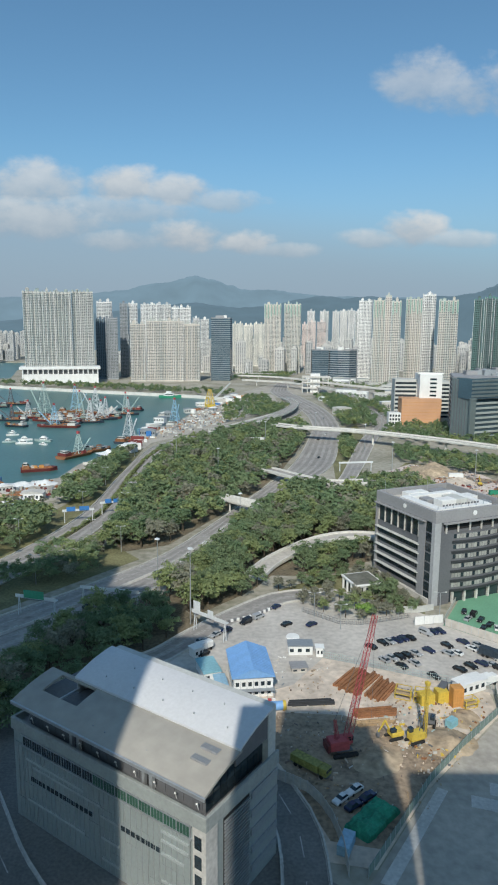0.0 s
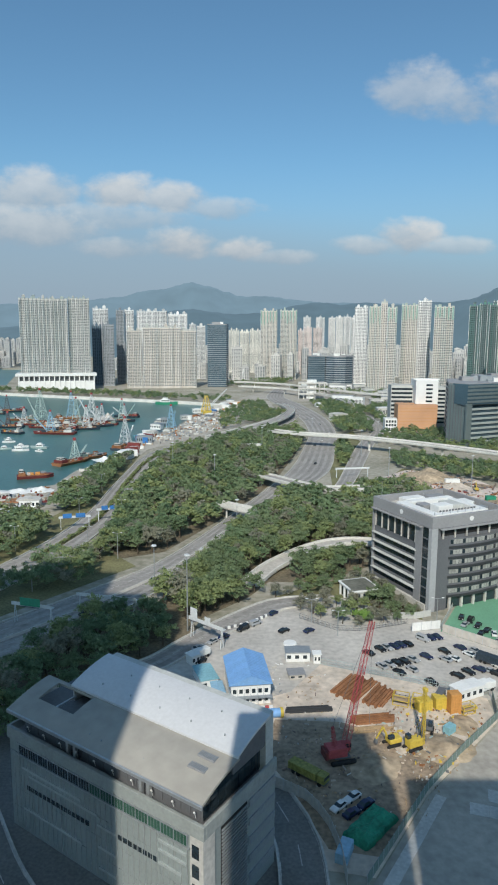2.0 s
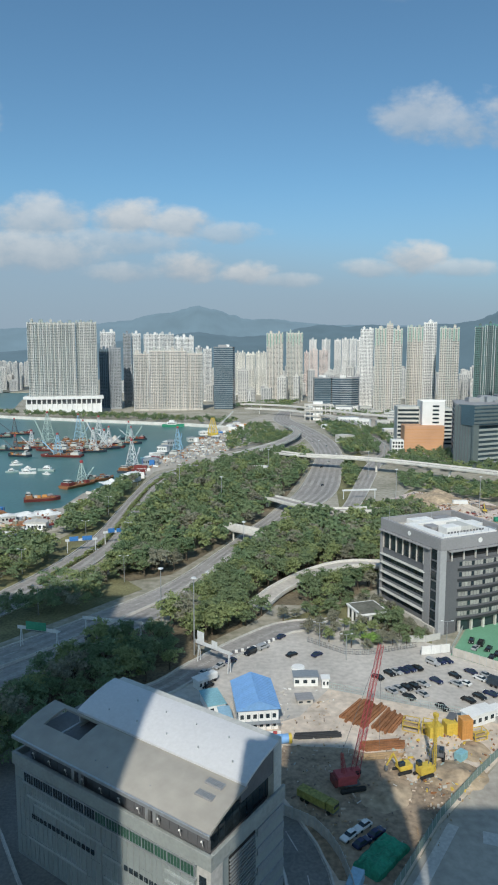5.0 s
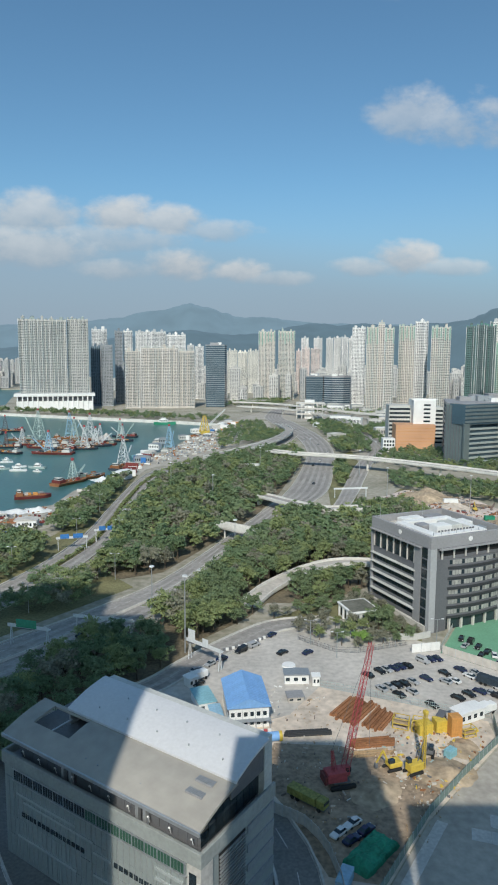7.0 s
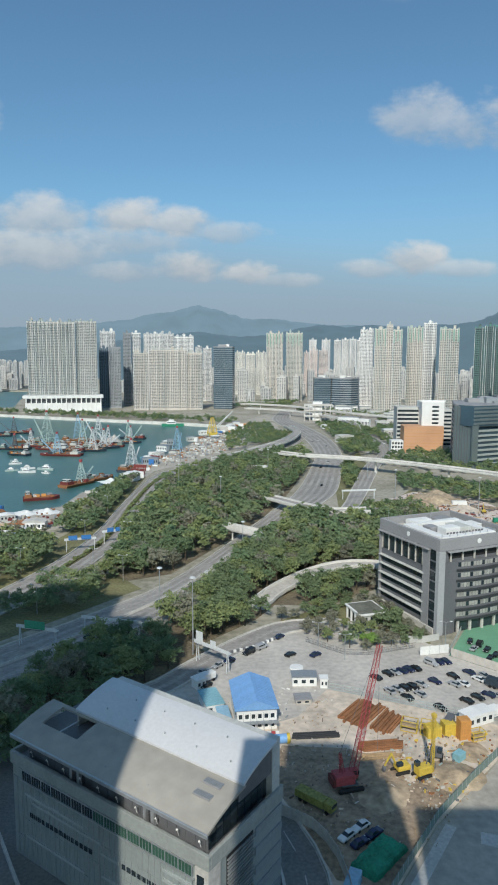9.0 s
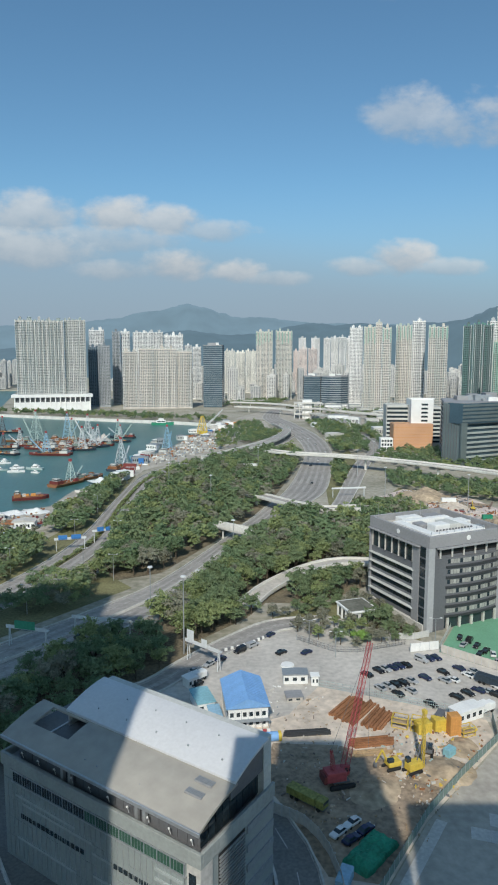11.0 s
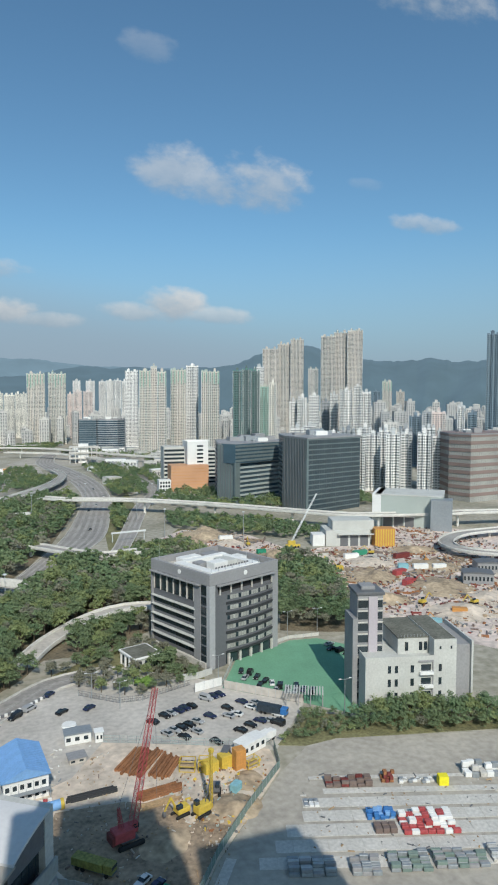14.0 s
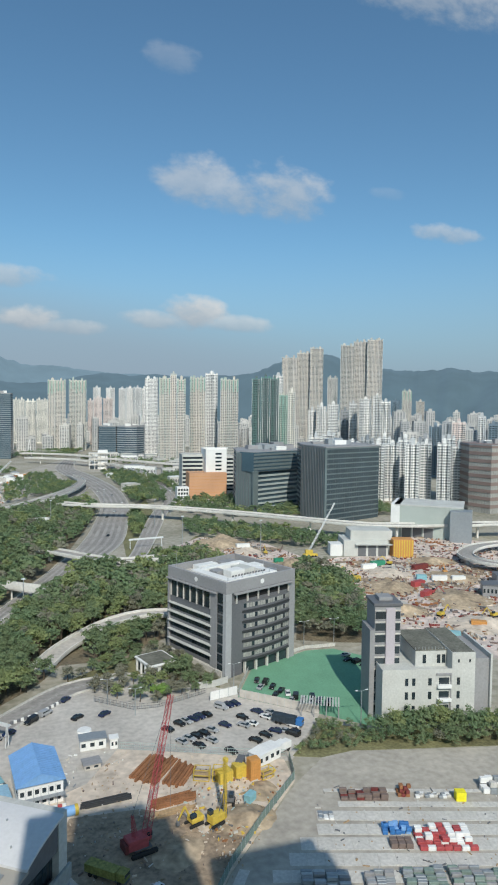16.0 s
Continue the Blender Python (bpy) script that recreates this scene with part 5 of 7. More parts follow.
def quads(name, verts, material):
    me = bpy.data.meshes.new(name)
    n = len(verts)
    me.vertices.add(n), me.loops.add(n), me.polygons.add(n // 4)
    me.vertices.foreach_set("co", np.ascontiguousarray(verts, dtype=np.float32).ravel())
    me.loops.foreach_set("vertex_index", np.arange(n, dtype=np.int32))
    me.polygons.foreach_set("loop_start", np.arange(0, n, 4, dtype=np.int32))
    me.update(calc_edges=True)
    me.materials.append(material)
    return me


CROWNS = [crown_data(i, 4.0 + 0.4 * (i % 3), 4.3 + 0.5 * (i % 2), 36, 42, 0.29) for i in range(6)]
SMALL = [crown_data(20 + i, 4.3, 4.3, 18, 20, 0.54) for i in range(4)]
CROWN_MESH = [[quads("crown", c, M["leaf%d" % k]) for k in range(4)] for c in CROWNS]
TRUNKS = []
for i in range(3):
    bm, g = bmesh.new(), random.Random(i)
    beam(bm, (0, 0, -0.6), (0.2, 0.1, 4.6), 0.30, 7, 0.2)
    for k in range(5):
        a = k * 1.26 + g.random()
        beam(bm, (0.15, 0.1, 3.4 + 0.2 * k), (math.cos(a) * 2.4, math.sin(a) * 2.4, 6.2 + g.random()), 0.13, 5, 0.05)
    TRUNKS.append(mesh_of("trunk", bm, M["bark"]))

PATHS = [(smooth(HWY, 8), 3.0), (smooth(COAST, 8), 2.0), (smooth(STREET, 8), 1.5), (smooth(SIDE, 8), 1.5)]
RAMP = smooth([(0, 258, 8), (10, 276, 8), (28, 294, 8), (46, 302, 8), (70, 298, 8)], 4)


def free(x, y):
    for path, gap in PATHS:
        for q in path:
            if math.hypot(q[0] - x, q[1] - y) < q[2] / 2 + gap:
                return False
    if min(math.hypot(q[0] - x, (q[1] - y) * (0.42 if y < q[1] else 1.0)) for q in RAMP) < 6.5:
        return False
    if 8 < x < 50 and 0 < 452 - 0.85 * x - y < 20:
        return False
    lx, ly = (x - 66) * 0.911 + (y - 232) * 0.413, -(x - 66) * 0.413 + (y - 232) * 0.911
    if -4 < lx < 40 and -4 < ly < 41:
        return False
    lx, ly = (x - 35) * 0.883 + (y - 238) * 0.469, -(x - 35) * 0.469 + (y - 238) * 0.883
    return not (-2 < lx < 15 and -2 < ly < 18)


def scatter(poly, gap, seed, tries=5000, check=True):
    g, out = random.Random(seed), []
    x0, x1, y0, y1 = min(p[0] for p in poly), max(p[0] for p in poly), min(p[1] for p in poly), max(p[1] for p in poly)
    for _ in range(tries):
        x, y = g.uniform(x0, x1), g.uniform(y0, y1)
        if inside(x, y, poly) and all((x - a) ** 2 + (y - b) ** 2 > gap * gap for a, b in out) and (not check or free(x, y)):
            out.append((x, y))
    return out


WOODS = [  # outline, spacing, scale, how many variants of green
    ([(-68, 285), (-40, 300), (-18, 352), (5, 415), (20, 470), (38, 560), (52, 640), (50, 700), (20, 690), (-10, 655), (-40, 605), (-68, 545), (-73, 470), (-72, 360)], 4.8, 1.16),
    ([(-36, 238), (-18, 280), (0, 335), (14, 385), (30, 412), (62, 400), (100, 345), (104, 300), (60, 288), (30, 262), (8, 262), (0, 246), (-20, 222)], 4.5, 1.16),
    ([(10, 246), (30, 262), (48, 268), (60, 246), (62, 226), (38, 219), (20, 228)], 4.6, 0.62),
    ([(-70, 175), (-64, 212), (-38, 226), (-24, 206), (-36, 194), (-50, 178)], 5.2, 1.0),
    ([(-105, 148), (-62, 176), (-58, 152), (-80, 132), (-104, 134)], 5.5, 1.15),
    ([(107, 264), (149, 368), (168, 352), (153, 288), (137, 252), (125, 256)], 4.5, 1.2),
    ([(96, 180), (103, 177), (139, 169), (152, 170), (150, 160), (120, 164), (98, 172)], 2.7, 0.62),
    ([(72, 175), (86, 190), (97, 182), (97, 173), (88, 172.5)], 2.1, 0.34),
    ([(-140, 350), (-116, 355), (-97, 312), (-106, 262), (-128, 250), (-160, 290)], 5.0, 1.0),
    ([(-113, 370), (-118, 402), (-108, 510), (-98, 536), (-97, 433), (-96, 369)], 4.4, 0.95),
    ([(-104, 238), (-80, 246), (-62, 258), (-70, 285), (-96, 280), (-108, 258)], 4.4, 0.95),
    ([(74, 432), (100, 442), (114, 402), (104, 380), (82, 392), (70, 418)], 5.0, 0.95),
    ([(-72, 262), (-62, 300), (-72, 345), (-74, 285)], 5.0, 0.6),
]
things_made = 0
rest = [[], [], [], []]
rng = random.Random(11)
for wi, (poly, gap, sc) in enumerate(WOODS):
    for x, y in scatter(poly, gap, wi + 1, 2600):
        s = sc * rng.uniform(0.75, 1.25)
        near = things_made < 250 and y < 330
        k, v = rng.choice((0, 0, 0, 1, 1, 2, 2, 3) if wi != 2 else (0, 2, 3, 3)), rng.randrange(6)
        rz, lift = rng.uniform(0, 360), (5.6 if sc > 0.7 else 4.4)
        if near:
            things_made += 1
            name, label, cat = ("tree", "leafy green broadleaf tree in the roadside wood", "tree") if sc > 0.7 else ("bush", "low bushy green shrub on the slope", "bush")
            t = thing(name, label, cat, "trees of the wood" if sc > 0.7 else "bushes", (x, y, 0), rz)
            t.scale = (s, s, s * rng.uniform(0.85, 1.15))
            c = new("crown", CROWN_MESH[v][k])
            c.parent, c.location = t, (0, 0, lift)
            b = new("trunk", TRUNKS[v % 3])
            b.parent = t
        else:
            a = math.radians(rz)
            m = np.array(((math.cos(a), -math.sin(a), 0), (math.sin(a), math.cos(a), 0), (0, 0, 1))) * s
            src = CROWNS[v][:2600] if y < 300 else SMALL[v % 4]
            rest[k].append((src + np.array((0, 0, lift))) @ m.T + np.array((x, y, 0)))
for wi, (poly, gap, sc) in enumerate((
        ([(-620, 1262), (-440, 1180), (-250, 1100), (-110, 1045), (-40, 1012), (-30, 1060), (-200, 1150), (-440, 1225), (-620, 1280)], 6.2, 1.1),
        ([(95, 690), (100, 870), (92, 1010), (150, 1010), (165, 860), (135, 690)], 5.6, 1.0), ([(-30, 720), (-40, 850), (-10, 1000), (20, 1000), (25, 860), (5, 770)], 7.5, 0.9), ([(150, 760), (160, 900), (330, 900), (300, 760)], 9.5, 1.0), ([(120, 560), (190, 500), (215, 450), (200, 430), (150, 468), (112, 510)], 5.2, 0.95),
        ([(20, 770), (45, 870), (30, 900), (6, 880), (0, 790)], 6.0, 0.9), ([(85, 640), (92, 560), (84, 545), (70, 500), (74, 560)], 5.0, 0.9),
        ([(165, 900), (200, 1080), (260, 1060), (240, 900)], 9.0, 1.0), ([(300, 640), (345, 640), (330, 560), (310, 560)], 7.0, 1.0), ([(120, 1180), (60, 1290), (110, 1330), (240, 1200), (200, 1130)], 10, 1.0),
        ([(112, 640), (150, 700), (260, 690), (230, 560), (150, 590)], 6.5, 0.95), ([(-60, 1350), (20, 1500), (100, 1560), (60, 1360)], 11, 1.2))):
    for x, y in scatter(poly, gap, 50 + wi, 1500):
        k, s, a = rng.choice((0, 1, 1, 2)), sc * rng.uniform(0.75, 1.25), rng.uniform(0, 6.28)
        m = np.array(((math.cos(a), -math.sin(a), 0), (math.sin(a), math.cos(a), 0), (0, 0, 1))) * s
        rest[k].append((SMALL[rng.randrange(4)] + np.array((0, 0, 4.6))) @ m.T + np.array((x, y, 0)))
for k in range(4):
    if rest[k]:
        ob = new("woodland", quads("woodland", np.concatenate(rest[k]), M["leaf%d" % k]))
        tagged(ob, "dense green woodland canopy between the roads", "woodland", kind="stuff")
for name, pts in (("wood_floor_west", WOODS[0][0]), ("wood_floor_middle", WOODS[1][0]), ("wood_floor_east", WOODS[5][0]), ("wood_floor_coast", WOODS[8][0])):
    patch(name, pts, 0.035, M["soil"], "dark leafy soil under the trees", "ground")
patch("slope_grass", [(70, 174), (86, 191), (100, 182), (152, 171), (152, 158), (88, 172), (78, 171)], 0.12, M["grass"], "dry grassy bank", "ground")
patch("garden_grass", [(10, 246), (30, 262), (48, 268), (64, 236), (62, 224), (38, 217), (18, 228)], 0.05, M["grass"], "rough grass round the pavilion", "ground")

# clipped bright green bush by the pavilion
dome = crown_data(77, 3.6, 2.2, 26, 120, 0.2)
clip = thing("clipped_bush", "bright green rounded clipped bush in the garden", "bush", at=(40.2, 224.6, 0))
c = new("crown", quads("crown", dome, M["leaf_bright"]))
c.parent, c.location = clip, (0, 0, 2.2)
b = new("trunk", TRUNKS[0])
b.parent, b.scale = clip, (0.8, 0.8, 0.35)
for x, y, s in ((48.5, 234.5, 1.0), (52.5, 239.5, 0.85), (29, 249, 0.9), (24, 262, 0.9), (31, 262, 0.8), (-4, 240, 0.9), (2, 250, 1.0)):
    t = thing("tree", "round leafy tree in the garden", "tree", "garden trees", (x, y, 0), x * 40)
    t.scale = (s, s, s)
    c = new("crown", CROWN_MESH[int(x) % 6][0])
    c.parent, c.location = t, (0, 0, 5.2)
    b = new("trunk", TRUNKS[int(y) % 3])
    b.parent = t
for x, y, s in ((102, 177, 0.5), (105.5, 176.5, 0.62), (110, 175.5, 0.68), (114.5, 174.5, 0.72), (119, 173.5, 0.70), (123.5, 171.5, 0.66), (128, 169.5, 0.72), (132.5, 167.5, 0.66), (137, 166, 0.7)):
    t = thing("tree", "bushy green tree on the bank before the white office", "tree", "bank trees", (x, y, 0), x * 47)
    t.scale = (s * 1.4, s * 1.4, s * 1.5)
    c = new("crown", CROWN_MESH[int(x) % 6][int(y) % 3])
    c.parent, c.location = t, (0, 0, 5.0)
    b = new("trunk", TRUNKS[int(x) % 3])
    b.parent = t

for x, y, s, tall in ((-62, 158, 0.75, 1.75), (-67, 152, 0.8, 2.0), (-73, 149, 0.85, 1.6), (-58, 166, 0.8, 1.3), (-78, 146, 0.9, 1.5), (-50, 172, 0.9, 1.2), (-43, 180, 0.9, 1.15)):
    t = thing("tree", "tall dark tree in the shade beside the hall", "tree", "shaded trees", (x, y, 0), x * 31)
    t.scale = (s, s, s * tall)
    c = new("crown", CROWN_MESH[int(-x) % 6][1])
    c.parent, c.location = t, (0, 0, 5.4)
    b = new("trunk", TRUNKS[int(y) % 3])
    b.parent = t

# dug and paved areas of the wide building site
g = random.Random(15)
for k, (x, y, r, m) in enumerate(((190, 345, 13, "earth"), (230, 330, 12, "earth"), (245, 305, 14, "earth"), (210, 295, 11, "earth"), (262, 350, 14, "earth"), (175, 300, 10, "concrete"), (222, 372, 16, "concrete"), (196, 388, 12, "earth"), (178, 250, 9, "earth"), (250, 395, 13, "sand"), (150, 445, 12, "earth"), (122, 478, 10, "sand"))):
    pts = [(x + r * g.uniform(0.6, 1.25) * math.cos(a * 0.7) * 1.3, y + r * g.uniform(0.5, 1.1) * math.sin(a * 0.7)) for a in range(9)]
    patch("dug_area", pts, 0.11 + 0.006 * k, M[m], {"earth": "dark dug earth on the wide site", "concrete": "pale concrete slab on the wide site", "sand": "pale sand spread on the wide site"}[m], "ground")

hedge = []
for q in smooth(COAST[2:7], 2.2):
    a, s = rng.uniform(0, 6.28), rng.uniform(0.22, 0.36)
    m = np.array(((math.cos(a), -math.sin(a), 0), (math.sin(a), math.cos(a), 0), (0, 0, 1))) * s
    hedge.append((SMALL[rng.randrange(4)] + np.array((0, 0, 3.0))) @ m.T + np.array((q[0] + rng.uniform(-0.5, 0.5), q[1], 0.3)))
tagged(new("hedge", quads("hedge", np.concatenate(hedge), M["leaf2"])), "low yellowish green hedge on the planted strip", "hedge", kind="stuff")


# ---- vehicles ----
for n, c in (("black", (0.015, 0.016, 0.018)), ("white", (0.75, 0.75, 0.74)), ("silver", (0.38, 0.39, 0.40)), ("navy", (0.02, 0.03, 0.08)), ("red", (0.35, 0.03, 0.03)), ("green", (0.03, 0.12, 0.09))):
    M["car_" + n] = mat("car_paint_" + n, c, 0.25, var=0.04, bump=0, spec=0.6)
wheel_bm = bmesh.new()
beam(wheel_bm, (0, -0.11, 0), (0, 0.11, 0), 0.33, 12)
WHEEL = mesh_of("wheel", wheel_bm, M["black"])


def car(colour, van=False):
    t = thing("van" if van else "car", ("parked %s van with dark windows" if van else "parked %s car with dark windows") % colour, "van" if van else "car", "parked cars")
    L, W = (2.45, 0.92) if van else (2.2, 0.88)
    prof = [(-L, 0.3), (L, 0.3), (L, 0.75), (L * 0.93, 1.0), (L * 0.5, 1.12), (L * 0.3, 1.9), (-L * 0.97, 1.95), (-L, 1.0)] if van else \
        [(-L, 0.32), (L, 0.32), (L * 1.0, 0.62), (L * 0.92, 0.82), (L * 0.42, 0.95), (-L * 0.62, 0.98), (-L * 0.97, 0.9)]
    bm = bmesh.new()
    prism(bm, prof, -W, W)
    bmesh.ops.transform(bm, matrix=Matrix(((1, 0, 0, 0), (0, 0, 1, 0), (0, 1, 0, 0), (0, 0, 0, 1))), verts=bm.verts)
    bmesh.ops.recalc_face_normals(bm, faces=bm.faces)
    bmesh.ops.bevel(bm, geom=list(bm.edges), offset=0.07, segments=2, affect="EDGES")
    part("body", bm, M["car_" + colour], t)
    bm = bmesh.new()
    if van:
        box(bm, -L * 0.8, -W - 0.01, 1.25, L * 0.35, W + 0.01, 1.72)
        part("side_glass", bm, M["glass"], t)
    else:
        lo = [bm.verts.new(v) for v in ((-L * 0.78, -0.8, 0.93), (L * 0.38, -0.8, 0.93), (L * 0.38, 0.8, 0.93), (-L * 0.78, 0.8, 0.93))]
        hi = [bm.verts.new(v) for v in ((-L * 0.5, -0.62, 1.42), (L * 0.08, -0.62, 1.42), (L * 0.08, 0.62, 1.42), (-L * 0.5, 0.62, 1.42))]
        bm.faces.new(hi)
        for i in range(4):
            bm.faces.new((lo[i], lo[(i + 1) % 4], hi[(i + 1) % 4], hi[i]))
        part("cabin_glass", bm, M["glass"], t)
        part("roof", boxes((-L * 0.5, -0.6, 1.4, L * 0.08, 0.6, 1.47), bevel=0.03), M["car_" + colour], t)
    for sx in (-1, 1):
        for sy in (-1, 1):
            w = new("wheel", WHEEL)
            w.parent, w.location = t, (sx * L * 0.62, sy * (W - 0.08), 0.33)
    for sy in (-1, 1):
        part("headlight", boxes((L * 0.95, sy * W * 0.72 - 0.16, 0.62, L * 1.01, sy * W * 0.72 + 0.16, 0.78)), M["white"], t)
    return t


PROTO = {}


def park(spots, rz, colours, seed, z=0.12, spread=6, van=0.12):
    g = random.Random(seed)
    for x, y in spots:
        c, v = g.choice(colours), g.random() < van
        m = pose(x, y, z, 0, 0, rz + g.uniform(-spread, spread) + (180 if g.random() < 0.5 else 0))
        if (c, v) in PROTO:
            copy_thing(PROTO[c, v], m)
        else:
            PROTO[c, v] = car(c, v)
            PROTO[c, v].matrix_world = m


DARKS = ("black", "black", "black", "navy", "silver", "white", "silver")
park([(38.2, 198.9), (42.5, 201.6), (44.9, 202.6), (47.3, 203.6), (49.7, 204.6), (52.2, 205.4), (58.2, 209.0), (60.8, 210.0), (63.4, 210.6)], -54, DARKS, 1)
park([(40.8, 190.4), (43.4, 191.5), (45.9, 192.4), (48.5, 193.3), (51.4, 194.6), (56.1, 196.8), (45.3, 186.7), (49.6, 188.6), (53.5, 180.8)], -54, DARKS, 2)
park([(62.9, 200.3), (68.7, 203.0), (61.7, 195.1), (64.4, 195.4), (70.2, 198.5), (72.9, 200.6), (62.3, 185.0), (66.3, 187.1), (70.1, 188.8), (72.6, 188.0), (74.6, 185.5), (76.8, 190.6)], -50, DARKS, 3)
park([(76.5, 226.6), (79.2, 224.3), (76.0, 220.8), (80.2, 219.9), (82.1, 216.2), (78.9, 213.2), (83.6, 213.4), (85.4, 210.2), (82.6, 207.3), (86.7, 206.8), (91.0, 208.8), (88.6, 204.4), (92.0, 205.0), (94.3, 202.3)], 62, DARKS, 4, spread=12)
park([(118, 236), (120.5, 233), (122, 229.5), (119.5, 241)], 20, ("black", "silver", "navy"), 8)
park([(-16.5, 201.6), (-12.2, 206.0), (-8.6, 209.8), (-2.2, 216.0), (2.2, 220.4), (8.7, 229.3), (11.9, 214.8), (20.5, 214.9), (-15.0, 192.8)], 46, DARKS, 5)
park([(22.9, 131.4), (25.4, 129.3), (19.5, 128.4), (21.9, 126.4)], 40, ("navy", "silver", "white"), 6)
park([(-40, 262), (-22, 300), (-8, 338), (-60, 228), (52, 520), (70, 640), (60, 610), (80, 760), (68, 800)], 66, ("black", "silver", "white"), 7, z=0.16, spread=3)
park([(-84, 505), (-80, 420), (-64, 610), (75, 890), (66, 930), (58, 960), (84, 700)], 85, ("black", "silver", "white"), 9, z=0.16, spread=4)


def truck(name, label, at, rz, cab, load, length=9.0, high=3.0):
    t = thing(name, label, "truck", "", at, rz)
    part("chassis", boxes((-length / 2, -1.0, 0.6, length / 2, 1.0, 0.95)), M["darkgrey"], t)
    part("cab", boxes((length / 2 - 2.1, -1.2, 0.9, length / 2, 1.2, 2.9), bevel=0.15), M[cab], t)
    part("windscreen", boxes((length / 2 - 0.4, -1.05, 1.9, length / 2 + 0.03, 1.05, 2.6)), M["glass"], t)
    part("load", boxes((-length / 2, -1.25, 0.95, length / 2 - 2.3, 1.25, high), bevel=0.06), M[load], t)
    for k in range(int(length / 1.1)):
        part("load_rib", boxes((-length / 2 + 0.2 + k * 0.8, -1.3, 1.0, -length / 2 + 0.3 + k * 0.8, 1.3, high + 0.03)), M[load], t)
    for sx in (-0.36, -0.22, 0.36):
        for sy in (-1, 1):
            bm = bmesh.new()
            beam(bm, (sx * length, sy * 0.85, 0.5), (sx * length, sy * 1.15, 0.5), 0.5, 12)
            part("wheel", bm, M["black"], t)
    return t


truck("site_truck", "yellow-green bus-like site truck", (13.8, 138.5, 0.1), -40, "olive", "olive", 10, 2.7)
truck("lorry", "white lorry on the street", (-15.5, 195.5, 0.2), 42, "white", "white", 7)
truck("lorry", "white box lorry by the car park", (66.5, 176.2, 0.15), 30, "white", "white", 9, 3.4)
truck("lorry", "blue and white lorry beside the car park fence", (75.5, 192.2, 0.15), -42, "blue", "navy", 10, 3.0)


# ---- building site ----
hut = thing("site_hut", "white site hut with blue pitched roof", "hut", at=(-4.9, 168.4, 0.06), rz=8)
hut.scale = (0.9, 0.98, 1)
part("wall", boxes((0, 0, 0, 12.2, 16.5, 6.2)), M["white"], hut)
bm = bmesh.new()
prism(bm, [(-0.6, 6.0), (12.8, 6.0), (12.8, 6.2), (6.1, 8.6), (-0.6, 6.2)], 0, 17.7)
bmesh.ops.transform(bm, matrix=Matrix(((1, 0, 0, 0), (0, 0, 1, -0.6), (0, 1, 0, 0), (0, 0, 0, 1))), verts=bm.verts)
bmesh.ops.recalc_face_normals(bm, faces=bm.faces)
roof = part("roof", bm, M["blue_sheet"], hut, "blue sheet roof")
for k in range(18):
    t = k / 17
    bm = bmesh.new()
    y = -0.5 + t * 17.4
    beam(bm, (-0.6, y, 6.24), (6.1, y, 8.64), 0.045, 4), beam(bm, (12.8, y, 6.24), (6.1, y, 8.64), 0.045, 4)
    part("roof_rib", bm, M["blue_sheet"], roof)
for j in range(2):
    for k in range(6):
        part("window", boxes((0.6 + k * 1.95, -0.08, 0.9 + j * 2.5, 1.7 + k * 1.95, 0.05, 2.1 + j * 2.5)), M["glass"], hut)
        part("wall_seam", boxes((0.05 + k * 2.0, -0.06, 0.1 + j * 2.5, 0.13 + k * 2.0, 0.03, 2.5 + j * 2.5)), M["greymetal"], hut)
for k in range(7):
    part("window", boxes((-0.08, 0.7 + k * 1.75, 3.4, 0.05, 1.7 + k * 1.75, 4.5)), M["glass"], hut)
part("porch", boxes((-0.4, -1.6, 2.5, 12.6, -0.05, 2.65)), M["greymetal"], hut)
for k in range(7):
    part("porch_post", boxes((-0.3 + k * 2.1, -1.6, 0, -0.2 + k * 2.1, -1.5, 3.6)), M["greymetal"], hut)


def shed(name, label, at, rz, w, d, h, wall, roofm, slope=0.5, category="shed"):
    t = thing(name, label, category, "", at, rz)
    part("wall", boxes((0, 0, 0, w, d, h), bevel=0.04), M[wall], t)
    bm = bmesh.new()
    prism(bm, [(-0.3, h), (w + 0.3, h), (w + 0.3, h + 0.2), (w / 2, h + slope), (-0.3, h + 0.2)], -0.3, d + 0.3)
    bmesh.ops.transform(bm, matrix=Matrix(((1, 0, 0, 0), (0, 0, 1, 0), (0, 1, 0, 0), (0, 0, 0, 1))), verts=bm.verts)
    bmesh.ops.recalc_face_normals(bm, faces=bm.faces)
    part("roof", bm, M[roofm], t)
    n = max(2, int(w / 2))
    for k in range(n):
        part("window", boxes((0.35 + k * w / n, -0.06, h * 0.35, 0.35 + k * w / n + w / n * 0.5, 0.03, h * 0.72)), M["glass"], t)
    return t


shed("lean_to", "teal sheeted lean-to beside the hut", (-13.5, 176, 0.06), 20, 5, 9, 3.0, "white", "teal_sheet", 0.4)
shed("lean_to", "pale blue tarpaulin shelter beside the street", (-9.6, 170.5, 0.06), 12, 3, 6, 2.4, "mast_blue", "mast_blue", 0.4)
shed("kiosk", "white cabin with flat grey roof", (-17.5, 190.5, 0.06), 40, 3.2, 3.2, 2.9, "white", "white", 0.3)
shed("site_office", "white site office with grey roof", (11.5, 193.5, 0.06), 2, 7.5, 4, 3.0, "white", "greymetal", 0.4)
shed("gate_house", "small white gate house", (20.0, 192.5, 0.06), 0, 2.2, 2.4, 3.0, "white", "white", 0.2)
